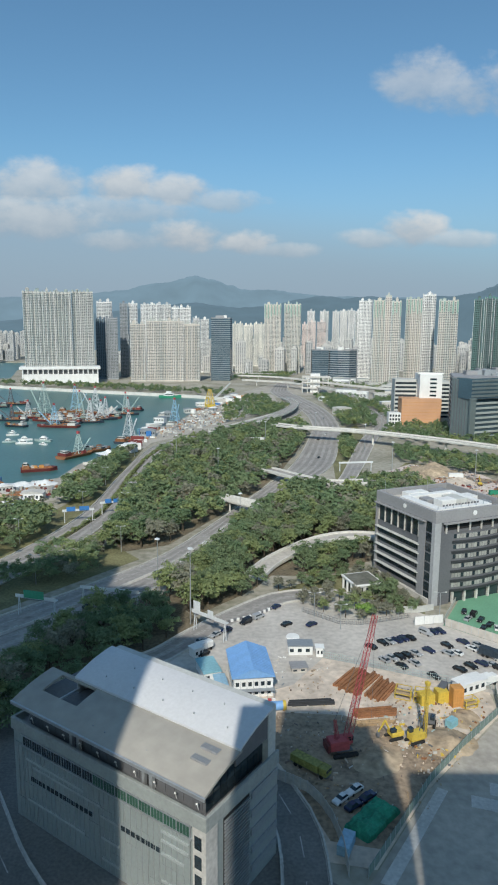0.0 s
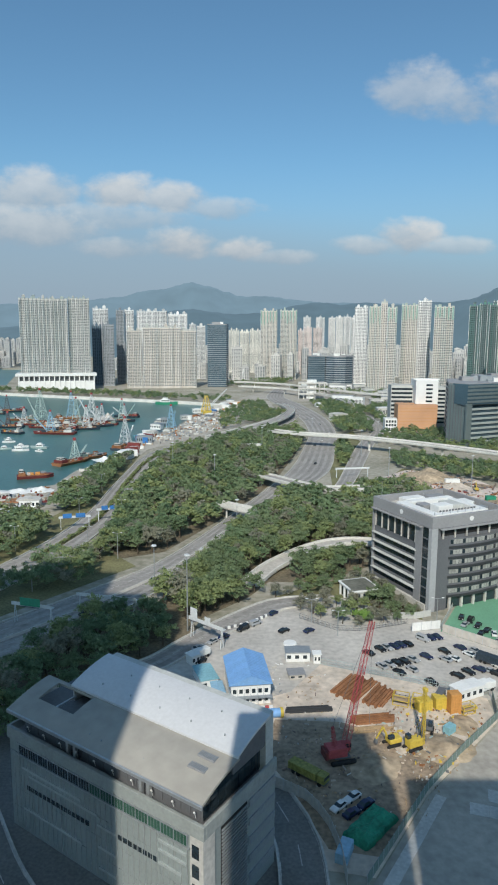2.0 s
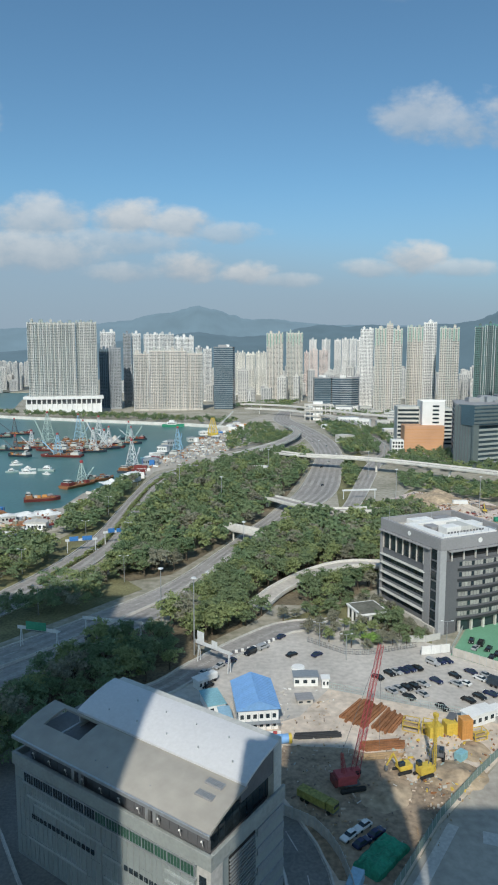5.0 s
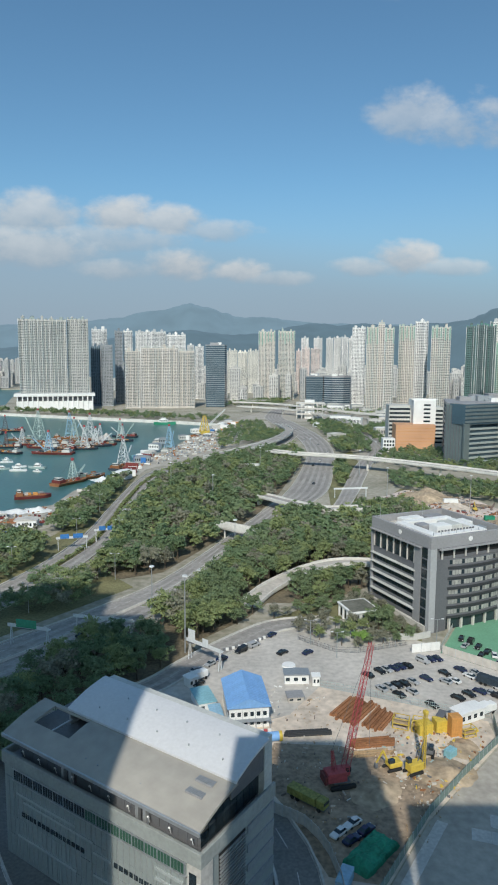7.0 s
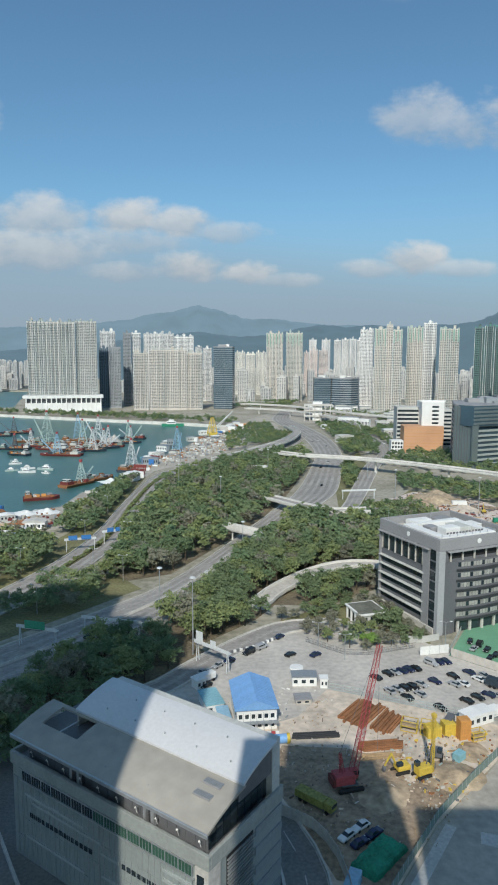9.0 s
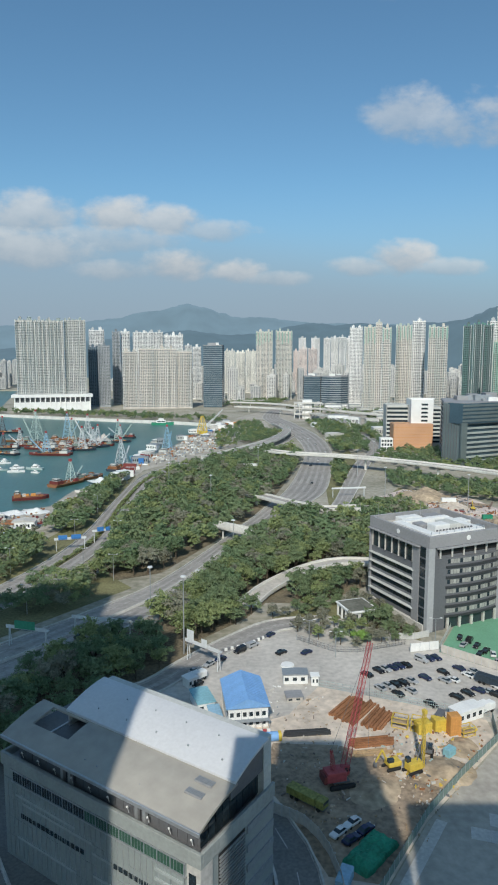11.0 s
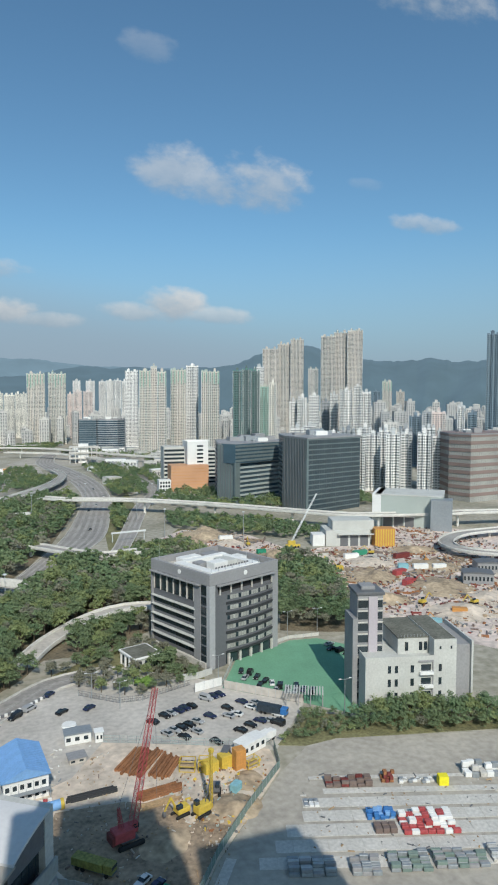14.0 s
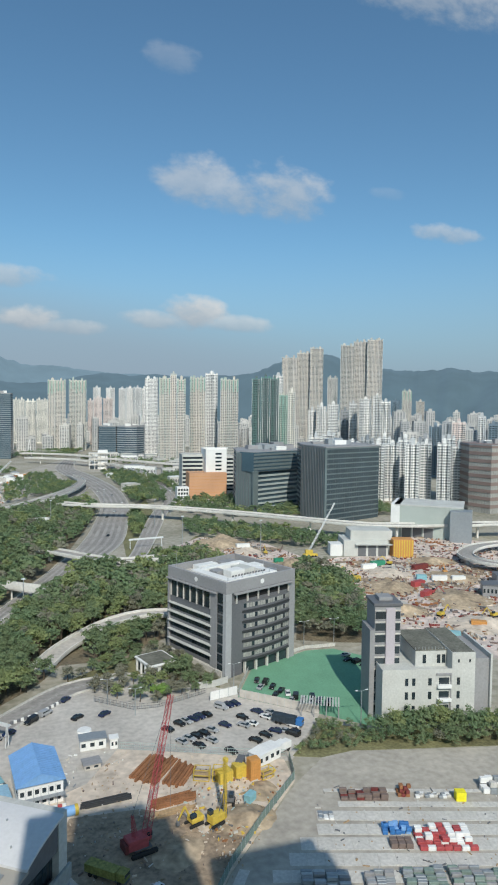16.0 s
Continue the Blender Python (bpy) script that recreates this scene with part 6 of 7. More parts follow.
shed("white_shed", "white sheet shed by the car park", (58.5, 170.4, 0.12), 27, 9, 4, 3.2, "white", "white", 0.5)
# made-up low cabin where a grey pit with pale surround lies
shed("toilet_block", "low grey cabin shape in place of a forecourt pit", (12.0, 182.5, 0.06), 8, 4.6, 3.6, 1.5, "concrete", "midgrey", 0.2)

# low ring bed on the forecourt
bm = bmesh.new()
bmesh.ops.create_cone(bm, cap_ends=True, segments=32, radius1=2.3, radius2=2.1, depth=0.5)
solid("planter_ring", bm, M["white"], "round white raised bed on the forecourt", "planter", at=(13.5, 206, 0.3))


def plates(label, at, rz, n, w, d, mname):
    """A stack of steel plates or baulks laid side by side."""
    t = thing("plate_stack", label, "steel stack", "", at, rz)
    g = random.Random(int(at[0] * 10))
    for k in range(n):
        z = 0.25 * (k % 3)
        part("plate", boxes((g.uniform(-0.8, 0.8), k * d / n, 0.0, w + g.uniform(-0.8, 0.8), (k + 0.86) * d / n, 0.5 + z), bevel=0.03), M[mname], t)
    return t


plates("stacked rusty brown steel plates", (29.6, 170.4, 0.1), 53, 11, 13.0, 8.4, "rust")
plates("stacked rusty brown steel beams", (36.0, 167.0, 0.1), 56, 9, 11.0, 5.8, "rust")
plates("long brown steel beams in a row", (27.2, 159.2, 0.1), 9, 7, 11.5, 4.0, "rust")
plates("long pale timber baulks", (27.6, 155.8, 0.1), 8, 4, 9.0, 2.0, "timber")
plates("dark steel pipes laid side by side", (10.6, 164.6, 0.1), 6, 7, 11.5, 2.2, "black_panel")


pipe = thing("pipe_section", "large blue pipe with yellow end ring", "pipe", at=(6.0, 163.0, 1.3), rz=8)
bm = bmesh.new()
beam(bm, (-3, 0, 0), (2.4, 0, 0), 1.2, 20)
part("barrel", bm, M["blue_sheet"], pipe)
bm = bmesh.new()
beam(bm, (2.4, 0, 0), (3.2, 0, 0), 1.32, 20)
part("end_ring", bm, M["yellow"], pipe)

crane = thing("crawler_crane", "red crawler crane with lattice boom", "crane", at=(22.0, 145.4, 0.1), rz=15)
for s in (-1, 1):
    part("track", boxes((-3.2, s * 2.2 - 0.5, 0, 3.2, s * 2.2 + 0.5, 1.1), bevel=0.3), M["black"], crane)
part("turntable", boxes((-2, -1.6, 1.1, 2, 1.6, 1.5)), M["darkgrey"], crane)
part("house", boxes((-3.6, -1.7, 1.5, 1.2, 1.7, 3.8), bevel=0.12), M["red"], crane)
part("cab", boxes((1.2, 0.4, 1.5, 2.9, 1.7, 3.7), bevel=0.12), M["red"], crane)
part("cab_window", boxes((1.6, 0.35, 2.4, 2.95, 1.75, 3.4)), M["glass"], crane)
part("counterweight", boxes((-4.4, -1.7, 1.3, -3.6, 1.7, 3.2), bevel=0.1), M["maroon"], crane)
bm = bmesh.new()
lattice(bm, (1.0, 0, 2.2), (8.4, 2.6, 33), 1.5, 0.9, 0.075, 20)
part("boom", bm, M["red"], crane, "red lattice boom")
bm = bmesh.new()
lattice(bm, (-1.5, 0, 3.6), (-2.6, -1.0, 9.5), 0.9, 0.4, 0.08, 4)
part("gantry", bm, M["red"], crane)
for name, a, b, r in (("boom_cable", (-2.6, -1.0, 9.5), (8.3, 2.5, 32.5), 0.04), ("hoist_cable", (8.5, 2.7, 33), (8.7, 2.8, 6), 0.035)):
    bm = bmesh.new()
    beam(bm, a, b, r, 4)
    part(name, bm, M["darkgrey"], crane)

rig = thing("piling_rig", "yellow piling rig with tall mast", "rig", at=(40.4, 149.6, 0.1), rz=205)
rig.scale = (0.82, 0.82, 0.95)
for s in (-1, 1):
    part("track", boxes((-2.6, s * 1.5 - 0.4, 0, 2.6, s * 1.5 + 0.4, 0.95), bevel=0.25), M["black"], rig)
part("house", boxes((-2.9, -1.4, 1.0, 2.0, 1.4, 3.0), bevel=0.12), M["yellow"], rig)
part("cab", boxes((0.6, -1.4, 3.0, 2.0, 0.1, 4.2), bevel=0.1), M["glass"], rig)
bm = bmesh.new()
lattice(bm, (-3.6, 0.2, 0.2), (-3.6, 0.2, 15.6), 0.7, 0.7, 0.12, 14)
part("mast", bm, M["yellow"], rig, "yellow mast")
bm = bmesh.new()
beam(bm, (-1.5, 0, 2.8), (-3.4, 0, 8.5), 0.16, 6), beam(bm, (-2.4, 0.9, 2.8), (-3.4, 0.2, 6), 0.14, 6)
part("strut", bm, M["darkgrey"], rig)
part("mast_head", boxes((-4.2, -0.5, 15.4, -3.0, 0.9, 16.4), bevel=0.1), M["yellow"], rig)


def excavator(label, at, rz, paint="yellow", reach=1.0):
    t = thing("excavator", label, "excavator", "excavators", at, rz)
    for s in (-1, 1):
        part("track", boxes((-2.0, s * 1.2 - 0.35, 0, 2.0, s * 1.2 + 0.35, 0.85), bevel=0.25), M["black"], t)
    part("house", boxes((-2.2, -1.3, 0.95, 1.3, 1.3, 2.2), bevel=0.15), M[paint], t)
    part("cab", boxes((-0.1, 0.2, 2.2, 1.5, 1.25, 3.2), bevel=0.12), M["glass"], t)
    bm = bmesh.new()
    beam(bm, (1.0, -0.3, 1.8), (3.6 * reach, -0.3, 5.2), 0.32, 4, 0.26), beam(bm, (3.6 * reach, -0.3, 5.2), (6.2 * reach, -0.3, 2.4), 0.26, 4, 0.18)
    part("boom", bm, M[paint], t)
    part("bucket", boxes((5.7 * reach, -0.8, 1.2, 6.8 * reach, 0.2, 2.4), bevel=0.2), M["darkgrey"], t)
    return t


excavator("yellow excavator at work on the sand", (35.6, 151.2, 0.1), 200, "yellow", 0.7)
excavator("dark digger beside the piling rig", (46.0, 157.0, 0.1), 250, "darkgrey")


def container(label, at, rz, paint, w=6.0, d=2.4, h=2.6):
    t = thing("container", label, "container", "containers", at, rz)
    part("box", boxes((0, 0, 0, w, d, h), bevel=0.05), M[paint], t)
    for k in range(int(w / 0.6)):
        part("rib", boxes((0.15 + k * 0.6, -0.06, 0.15, 0.4 + k * 0.6, 0.02, h - 0.15)), M[paint], t)
    part("door_bar", boxes((w - 0.02, d * 0.45, 0.1, w + 0.06, d * 0.55, h - 0.1)), M["steel"], t)
    return t


container("yellow site container on the sand", (46.0, 165.4, 0.1), 14, "yellow", 4.0, 3.0, 3.0)
container("yellow site container beside the fence", (50.8, 166.6, 0.1), 12, "yellow", 3.2, 3.0, 3.4)
container("orange two-storey site container", (54.2, 164.6, 0.1), 8, "orange", 3.0, 2.8, 5.6)
container("dark grey site container", (53.0, 168.6, 0.1), 60, "darkgrey", 4.0, 2.0, 3.6)
container("grey-blue site container in the shade", (18.9, 112.5, 0.1), 66, "mast_blue", 5, 2.4, 2.2)
container("teal tank container by the hoarding", (51.0, 155.0, 0.1), 40, "teal_sheet", 3.0, 2.0, 2.0)


def frame_cage(label, at, rz, w, d, h, paint):
    """An open welded frame."""
    t = thing("scaffold_cage", label, "steel frame", "steel frames", at, rz)
    bm = bmesh.new()
    for x in (0, w):
        for y in (0, d):
            beam(bm, (x, y, 0), (x, y, h), 0.12)
    for z in (0.1, h / 2, h):
        for a, b in (((0, 0), (w, 0)), ((w, 0), (w, d)), ((w, d), (0, d)), ((0, d), (0, 0))):
            beam(bm, (*a, z), (*b, z), 0.12)
    part("frame", bm, M[paint], t)
    part("floor", boxes((0.1, 0.1, h / 2 - 0.1, w - 0.1, d - 0.1, h / 2)), M["timber"], t)
    return t


frame_cage("yellow open steel frame", (39.6, 169.5, 0.1), -22, 4.2, 2.6, 3.0, "yellow")
frame_cage("yellow open steel frame", (44.4, 167.6, 0.1), -22, 2.6, 2.6, 3.4, "yellow")
frame_cage("yellow open steel frame by the fence", (57.6, 164.2, 0.1), 20, 3.8, 2.4, 2.4, "yellow")

# green tarpaulin over a heap
bm = bmesh.new()
bmesh.ops.create_grid(bm, x_segments=22, y_segments=26, size=1)
for v in bm.verts:
    e = max(abs(v.co.x), abs(v.co.y))
    v.co.z = 2.2 * (1 - e ** 9) * (0.75 + 0.35 * noise.noise(v.co * 2.2) + 0.12 * noise.noise(v.co * 7)) if e < 1 else -0.1
    v.co.x, v.co.y = v.co.x * 3.1 + 0.3 * noise.noise(v.co * 3), v.co.y * 6.2
tarp = solid("tarpaulin", bm, M["net"], "green tarpaulin spread over a heap", "tarpaulin", at=(25.3, 122.8, 0.1), rz=-42)

# loose stuff: rubble, timbers, drums
def litter(name, label, outline, n, seed, mats, size=(0.3, 1.2), z=0.09, tall=0.8):
    """Scattered small debris, joined, a mesh for each material."""
    g = random.Random(seed)
    x0, x1, y0, y1 = min(p[0] for p in outline), max(p[0] for p in outline), min(p[1] for p in outline), max(p[1] for p in outline)
    bms = [bmesh.new() for _ in mats]
    made = 0
    while made < n:
        x, y = g.uniform(x0, x1), g.uniform(y0, y1)
        if not inside(x, y, outline):
            continue
        made += 1
        k = g.randrange(len(mats))
        l, w, h = g.uniform(*size) * (3 if g.random() < 0.25 else 1), g.uniform(*size) * 0.6, g.uniform(*size) * tall
        box(bms[k], -l / 2, -w / 2, -0.1, l / 2, w / 2, h, m=pose(x, y, z, g.uniform(-9, 9), g.uniform(-9, 9), g.uniform(0, 180)))
    for b, mt in zip(bms, mats):
        ob = new(name, mesh_of(name, b, M[mt]))
        tagged(ob, label, "debris", kind="stuff")


SITE = [(2, 166), (13, 176), (22, 190), (66, 172), (65, 162), (36, 124), (18, 118), (8, 138)]
litter("site_debris", "scattered timber, rubble and drums on the sand", SITE, 420, 3, ("timber", "pale", "brown", "dirt", "sand", "dirt", "sand"), (0.12, 0.55))
litter("site_debris", "crates and tools round the piling rig", [(36, 146), (34, 166), (64, 170), (62, 160), (46, 140)], 260, 4, ("timber", "pale", "teal_pale", "rust", "darkgrey", "yellow"), (0.2, 0.75))
litter("site_debris", "odds and ends beside the hut", [(-16, 172), (-14, 190), (20, 194), (24, 186), (8, 172)], 90, 5, ("pale", "greymetal", "white", "concrete"), (0.15, 0.6))


def mounds(name, label, spots, material):
    for k, (x, y, r, h) in enumerate(spots):
        bm = bmesh.new()
        bmesh.ops.create_grid(bm, x_segments=18, y_segments=18, size=1)
        for v in bm.verts:
            d = v.co.xy.length
            v.co.z = max(-0.1, h * (math.exp(-3 * d * d) * (1 + 0.6 * noise.noise(v.co * 2.5 + Vector((k, 0, 0)))) - 0.06) + 0.1 * noise.noise(v.co * 9))
            v.co.x, v.co.y = v.co.x * r, v.co.y * r * 0.8
        solid(name, bm, M[material], label, "heap", "heaps", at=(x, y, 0.02), rz=k * 37)


mounds("spoil_mound", "loose heap of sandy earth", [(48, 150, 9, 1.4), (30, 142, 8, 1.0), (56, 160, 6, 1.0), (130, 470, 26, 6), (112, 455, 18, 4), (160, 400, 18, 3), (190, 330, 22, 3), (215, 300, 24, 3), (240, 340, 20, 2.5), (175, 290, 16, 3), (250, 380, 20, 3)], "dirt")

# hoardings and fences
def fence(name, label, pts, h, paint, gap=2.4, solid_panel=True, z=0.1):
    t = thing(name, label, "fence")
    path = []
    for a, b in zip(pts, pts[1:]):
        n = max(1, round(math.hypot(b[0] - a[0], b[1] - a[1]) / gap))
        path += [(a[0] + (b[0] - a[0]) * k / n, a[1] + (b[1] - a[1]) * k / n) for k in range(n)]
    path.append(pts[-1])
    for i, (a, b) in enumerate(zip(path, path[1:])):
        ang, ln = math.degrees(math.atan2(b[1] - a[1], b[0] - a[0])), math.hypot(b[0] - a[0], b[1] - a[1])
        m = pose(a[0], a[1], z, 0, 0, ang)
        bm = bmesh.new()
        if solid_panel:
            box(bm, 0.06, -0.04, 0.15, ln - 0.06, 0.04, h, m=m)
        else:
            for zz in (0.3, h * 0.55, h - 0.05):
                box(bm, 0, -0.03, zz - 0.04, ln, 0.03, zz + 0.04, m=m)
            for q in range(4):
                box(bm, ln * q / 4, -0.02, 0.2, ln * q / 4 + 0.05, 0.02, h - 0.05, m=m)
        rail = part("panel" if solid_panel else "railing", bm, M[paint], t)
        if not solid_panel:
            rail["kind"] = "stuff"
        bm = bmesh.new()
        box(bm, -0.07, -0.07, 0, 0.07, 0.07, h + 0.15, m=m)
        part("post", bm, M["steel"], t)
    return t


fence("site_hoarding", "grey-green hoarding along the building site", [(22, 108), (40.2, 134.4), (53, 149), (66, 162.6), (68.5, 173.4)], 2.4, "green_grey")
fence("site_fence", "pale mesh fence between site and car park", [(68, 174.2), (52, 179.5), (36, 186.6), (22, 192)], 2.2, "teal_pale", solid_panel=False)
fence("car_park_fence", "tall white-grey fence along the car park", [(66.5, 215.5), (77, 206), (88, 196)], 3.0, "concrete", solid_panel=True)
fence("car_park_wall", "white wall behind the parked cars", [(56, 215.6), (66.5, 218)], 3.2, "white", 3.5)
fence("garden_fence", "dark railing along the garden", [(18, 226), (30, 216), (38, 215.5), (56, 222)], 2.0, "darkgrey", solid_panel=False)
fence("court_wall", "low pale wall at the end of the court", [(67, 219), (78, 240), (106, 252.5), (120, 252)], 1.6, "pale", 3.5)
fence("office_wall", "cream wall beside the office drive", [(52, 226), (60, 226), (66, 228.5)], 2.6, "offwhite", 3.0)
fence("ramp_wall", "curved pale wall along the shaded road", [(4.5, 136), (9.5, 133), (12.5, 130.9), (15.0, 127), (16.8, 122.5), (18.2, 115), (18.4, 108)], 2.8, "pale", 2.0)
for name, pts in (("barrier_row", [(-8, 170.5), (0, 171.2), (6, 172.6)]),):
    t = thing(name, "row of red and white plastic barriers by the hut", "barriers")
    for k in range(11):
        part("barrier", boxes((-5.4 + k * 1.1, 165.4 + k * 0.16, 0.06, -4.4 + k * 1.1, 165.9 + k * 0.16, 1.0), bevel=0.08), M["red" if k % 2 else "white"], t)


t = thing("street_barriers", "chequered row of white and dark plastic barriers along the street", "barriers")
line = smooth([(-8.0, 216.5), (0.2, 221.5), (7.6, 228.6)], 1.1)
for k, q in enumerate(line):
    part("barrier", boxes((q[0] - 0.5, q[1] - 0.3, 0.06, q[0] + 0.5, q[1] + 0.3, 1.05), bevel=0.08), M["white" if k % 2 else "darkgrey"], t)
t = thing("timber_shelter", "weathered open timber shelter beside the court", "shelter", at=(81.8, 196.6, 0.1), rz=-25)
for i in range(4):
    for j in range(2):
        part("post", boxes((i * 4.0, j * 5.0, 0, i * 4.0 + 0.3, j * 5.0 + 0.3, 4.2)), M["midgrey"], t)
for i in range(14):
    part("slat", boxes((-0.4 + i * 0.95, -0.6, 4.2, 0.0 + i * 0.95, 6.0, 4.45)), M["offwhite"], t)

# ---- storage yard ----
ax, ay = Vector((0.958, -0.287)), Vector((0.287, 0.958))
def yard_pose(u, v, z=0.08, turn=0.0):
    """u along the pale bays from their west end, v across them away from the viewpoint."""
    p = Vector((58.5, 137.0)) + ax * u + ay * v
    return pose(p.x, p.y, z, 0, 0, -16.7 + turn)


for k, (u0, u1, v, w) in enumerate(((-4, 60, -5.4, 2.1), (-1, 60, 0.0, 2.2), (3.5, 60, 5.3, 2.0), (4, 60, 10.6, 1.9), (10, 60, 15.4, 1.1), (7, 64, 21.5, 0.7), (-8, 60, -10.8, 1.9))):
    bm = bmesh.new()
    for i in range(int((u1 - u0) / 4)):
        box(bm, u0 + i * 4 + 0.03, -w, 0, u0 + i * 4 + 3.97, w, 0.06 + 0.012 * ((i * 7 + k) % 4))
    ob = solid("concrete_strip", bm, M["pale"], "worn pale concrete bay strip", "pavement", kind="structure")
    ob.matrix_world = yard_pose(0, v, 0.07)


def block_stack(name, label, category, u, v, n, m, paints, bw, bd, bh, turn=0.0, layers=1, seed=0, jitter=0.12):
    g = random.Random(seed)
    t = new(name)
    t.matrix_world = yard_pose(u, v, 0.13, turn)
    tagged(t, label, category)
    for i in range(n):
        for j in range(m):
            for l in range(g.randint(1, layers)):
                x, y = i * bw * 1.08 + g.uniform(-jitter, jitter), j * bd * 1.15 + g.uniform(-jitter, jitter)
                part("block", boxes((x, y, l * bh, x + bw, y + bd, l * bh + bh * 0.97), bevel=0.06), M[paints[(i + j * 2 + l) % len(paints)] if g.random() < 0.8 else g.choice(paints)], t)
    return t


block_stack("barrier_stack", "stacked red and white plastic road barriers", "barriers", 26.0, -1.0, 7, 7, ("red", "white", "red", "white"), 1.7, 0.75, 1.0, layers=2, seed=1)
block_stack("barrier_stack", "heap of blue plastic barriers", "barriers", 19.0, 3.2, 5, 3, ("blue", "blue_sheet", "blue"), 1.2, 0.8, 0.9, layers=2, seed=2, jitter=0.3)
block_stack("barrier_stack", "low pile of red and white barriers", "barriers", 26.0, -2.6, 7, 1, ("red", "white"), 1.8, 1.0, 1.0, seed=7)
block_stack("pallet_stack", "brown plank stack laid on the yard", "pallets", 11.0, 16.8, 6, 4, ("brown", "brown", "maroon"), 1.9, 0.8, 0.8, layers=2, seed=3, jitter=0.05)
block_stack("pallet_stack", "dark brown board pile among barriers", "pallets", 19.6, -2.0, 3, 2, ("brown",), 1.6, 1.3, 1.3, seed=4, jitter=0.03)
block_stack("steel_pile", "reddish brown steel parts in a heap", "steel parts", 26.2, 18.6, 3, 3, ("rust", "maroon"), 1.0, 0.9, 0.9, layers=3, seed=5, jitter=0.5)
block_stack("crate_row", "white crates and drums in a row", "crates", 30.5, 18.0, 8, 2, ("white", "pale", "greymetal"), 1.1, 0.9, 0.7, seed=6, jitter=0.4)
block_stack("crate_row", "white frames and crates at the yard edge", "crates", 49, 20.0, 9, 3, ("white", "greymetal", "pale"), 1.8, 1.2, 1.4, layers=2, seed=8, jitter=0.4)
block_stack("yellow_crate", "bright yellow crate on the yard", "crate", 40.6, 16.4, 1, 1, ("yellow_bright",), 2.6, 2.2, 2.4, seed=9, jitter=0)
block_stack("panel_stack", "grey sheet panels stacked flat", "panels", -2.0, -15.2, 4, 5, ("greymetal", "steel", "midgrey"), 2.4, 0.8, 0.8, seed=10, layers=2)
block_stack("panel_stack", "grey-green sheet panels stacked flat", "panels", 11.5, -15.4, 3, 6, ("greymetal", "midgrey"), 2.0, 0.7, 0.9, seed=11, layers=2)
block_stack("panel_stack", "dark grey sheet panels stacked flat", "panels", 20.0, -14.6, 4, 7, ("greymetal", "green_grey"), 2.1, 0.7, 0.8, seed=12, layers=2)
block_stack("panel_stack", "long grey panels stacked flat", "panels", 30.0, -14.0, 5, 6, ("midgrey", "greymetal", "green_grey"), 2.2, 0.7, 0.8, seed=13, layers=2)
block_stack("panel_stack", "pale scaffold boards stacked flat", "panels", 43.0, -12.5, 5, 6, ("pale", "greymetal", "steel"), 2.2, 0.7, 0.7, seed=14, layers=2)
block_stack("rack", "white tubular racks standing on the yard", "rack", 4.5, 8.8, 3, 2, ("steel", "white"), 1.1, 1.4, 0.5, seed=15)
litter("yard_litter", "small leftovers strewn over the yard", [(60, 140), (72, 158), (120, 142), (110, 110), (60, 120)], 160, 12, ("pale", "darkgrey", "timber"), (0.2, 0.7), 0.08, 0.4)


# ---- harbour ----
def hull_mesh(L, W, H, bow=0.3):
    bm = bmesh.new()
    n = 10
    rows = []
    for i in range(n + 1):
        t = i / n
        w = W / 2 * min(1.0, (1 - t) / bow) ** 0.6 if t > 1 - bow else W / 2 * (0.88 + 0.12 * min(1, t * 6))
        sheer = H * (1 + 0.25 * max(0, t - 0.7) / 0.3)
        x = -L / 2 + L * t
        rows.append([bm.verts.new(q) for q in ((x, -w * 0.75, -0.5), (x, -w, sheer), (x, w, sheer), (x, w * 0.75, -0.5))])
    for a, b in zip(rows, rows[1:]):
        for k in range(3):
            bm.faces.new((a[k], b[k], b[k + 1], a[k + 1]))
    bm.faces.new(rows[0][::-1])
    bmesh.ops.remove_doubles(bm, verts=bm.verts, dist=0.001)
    bmesh.ops.recalc_face_normals(bm, faces=bm.faces)
    return bm


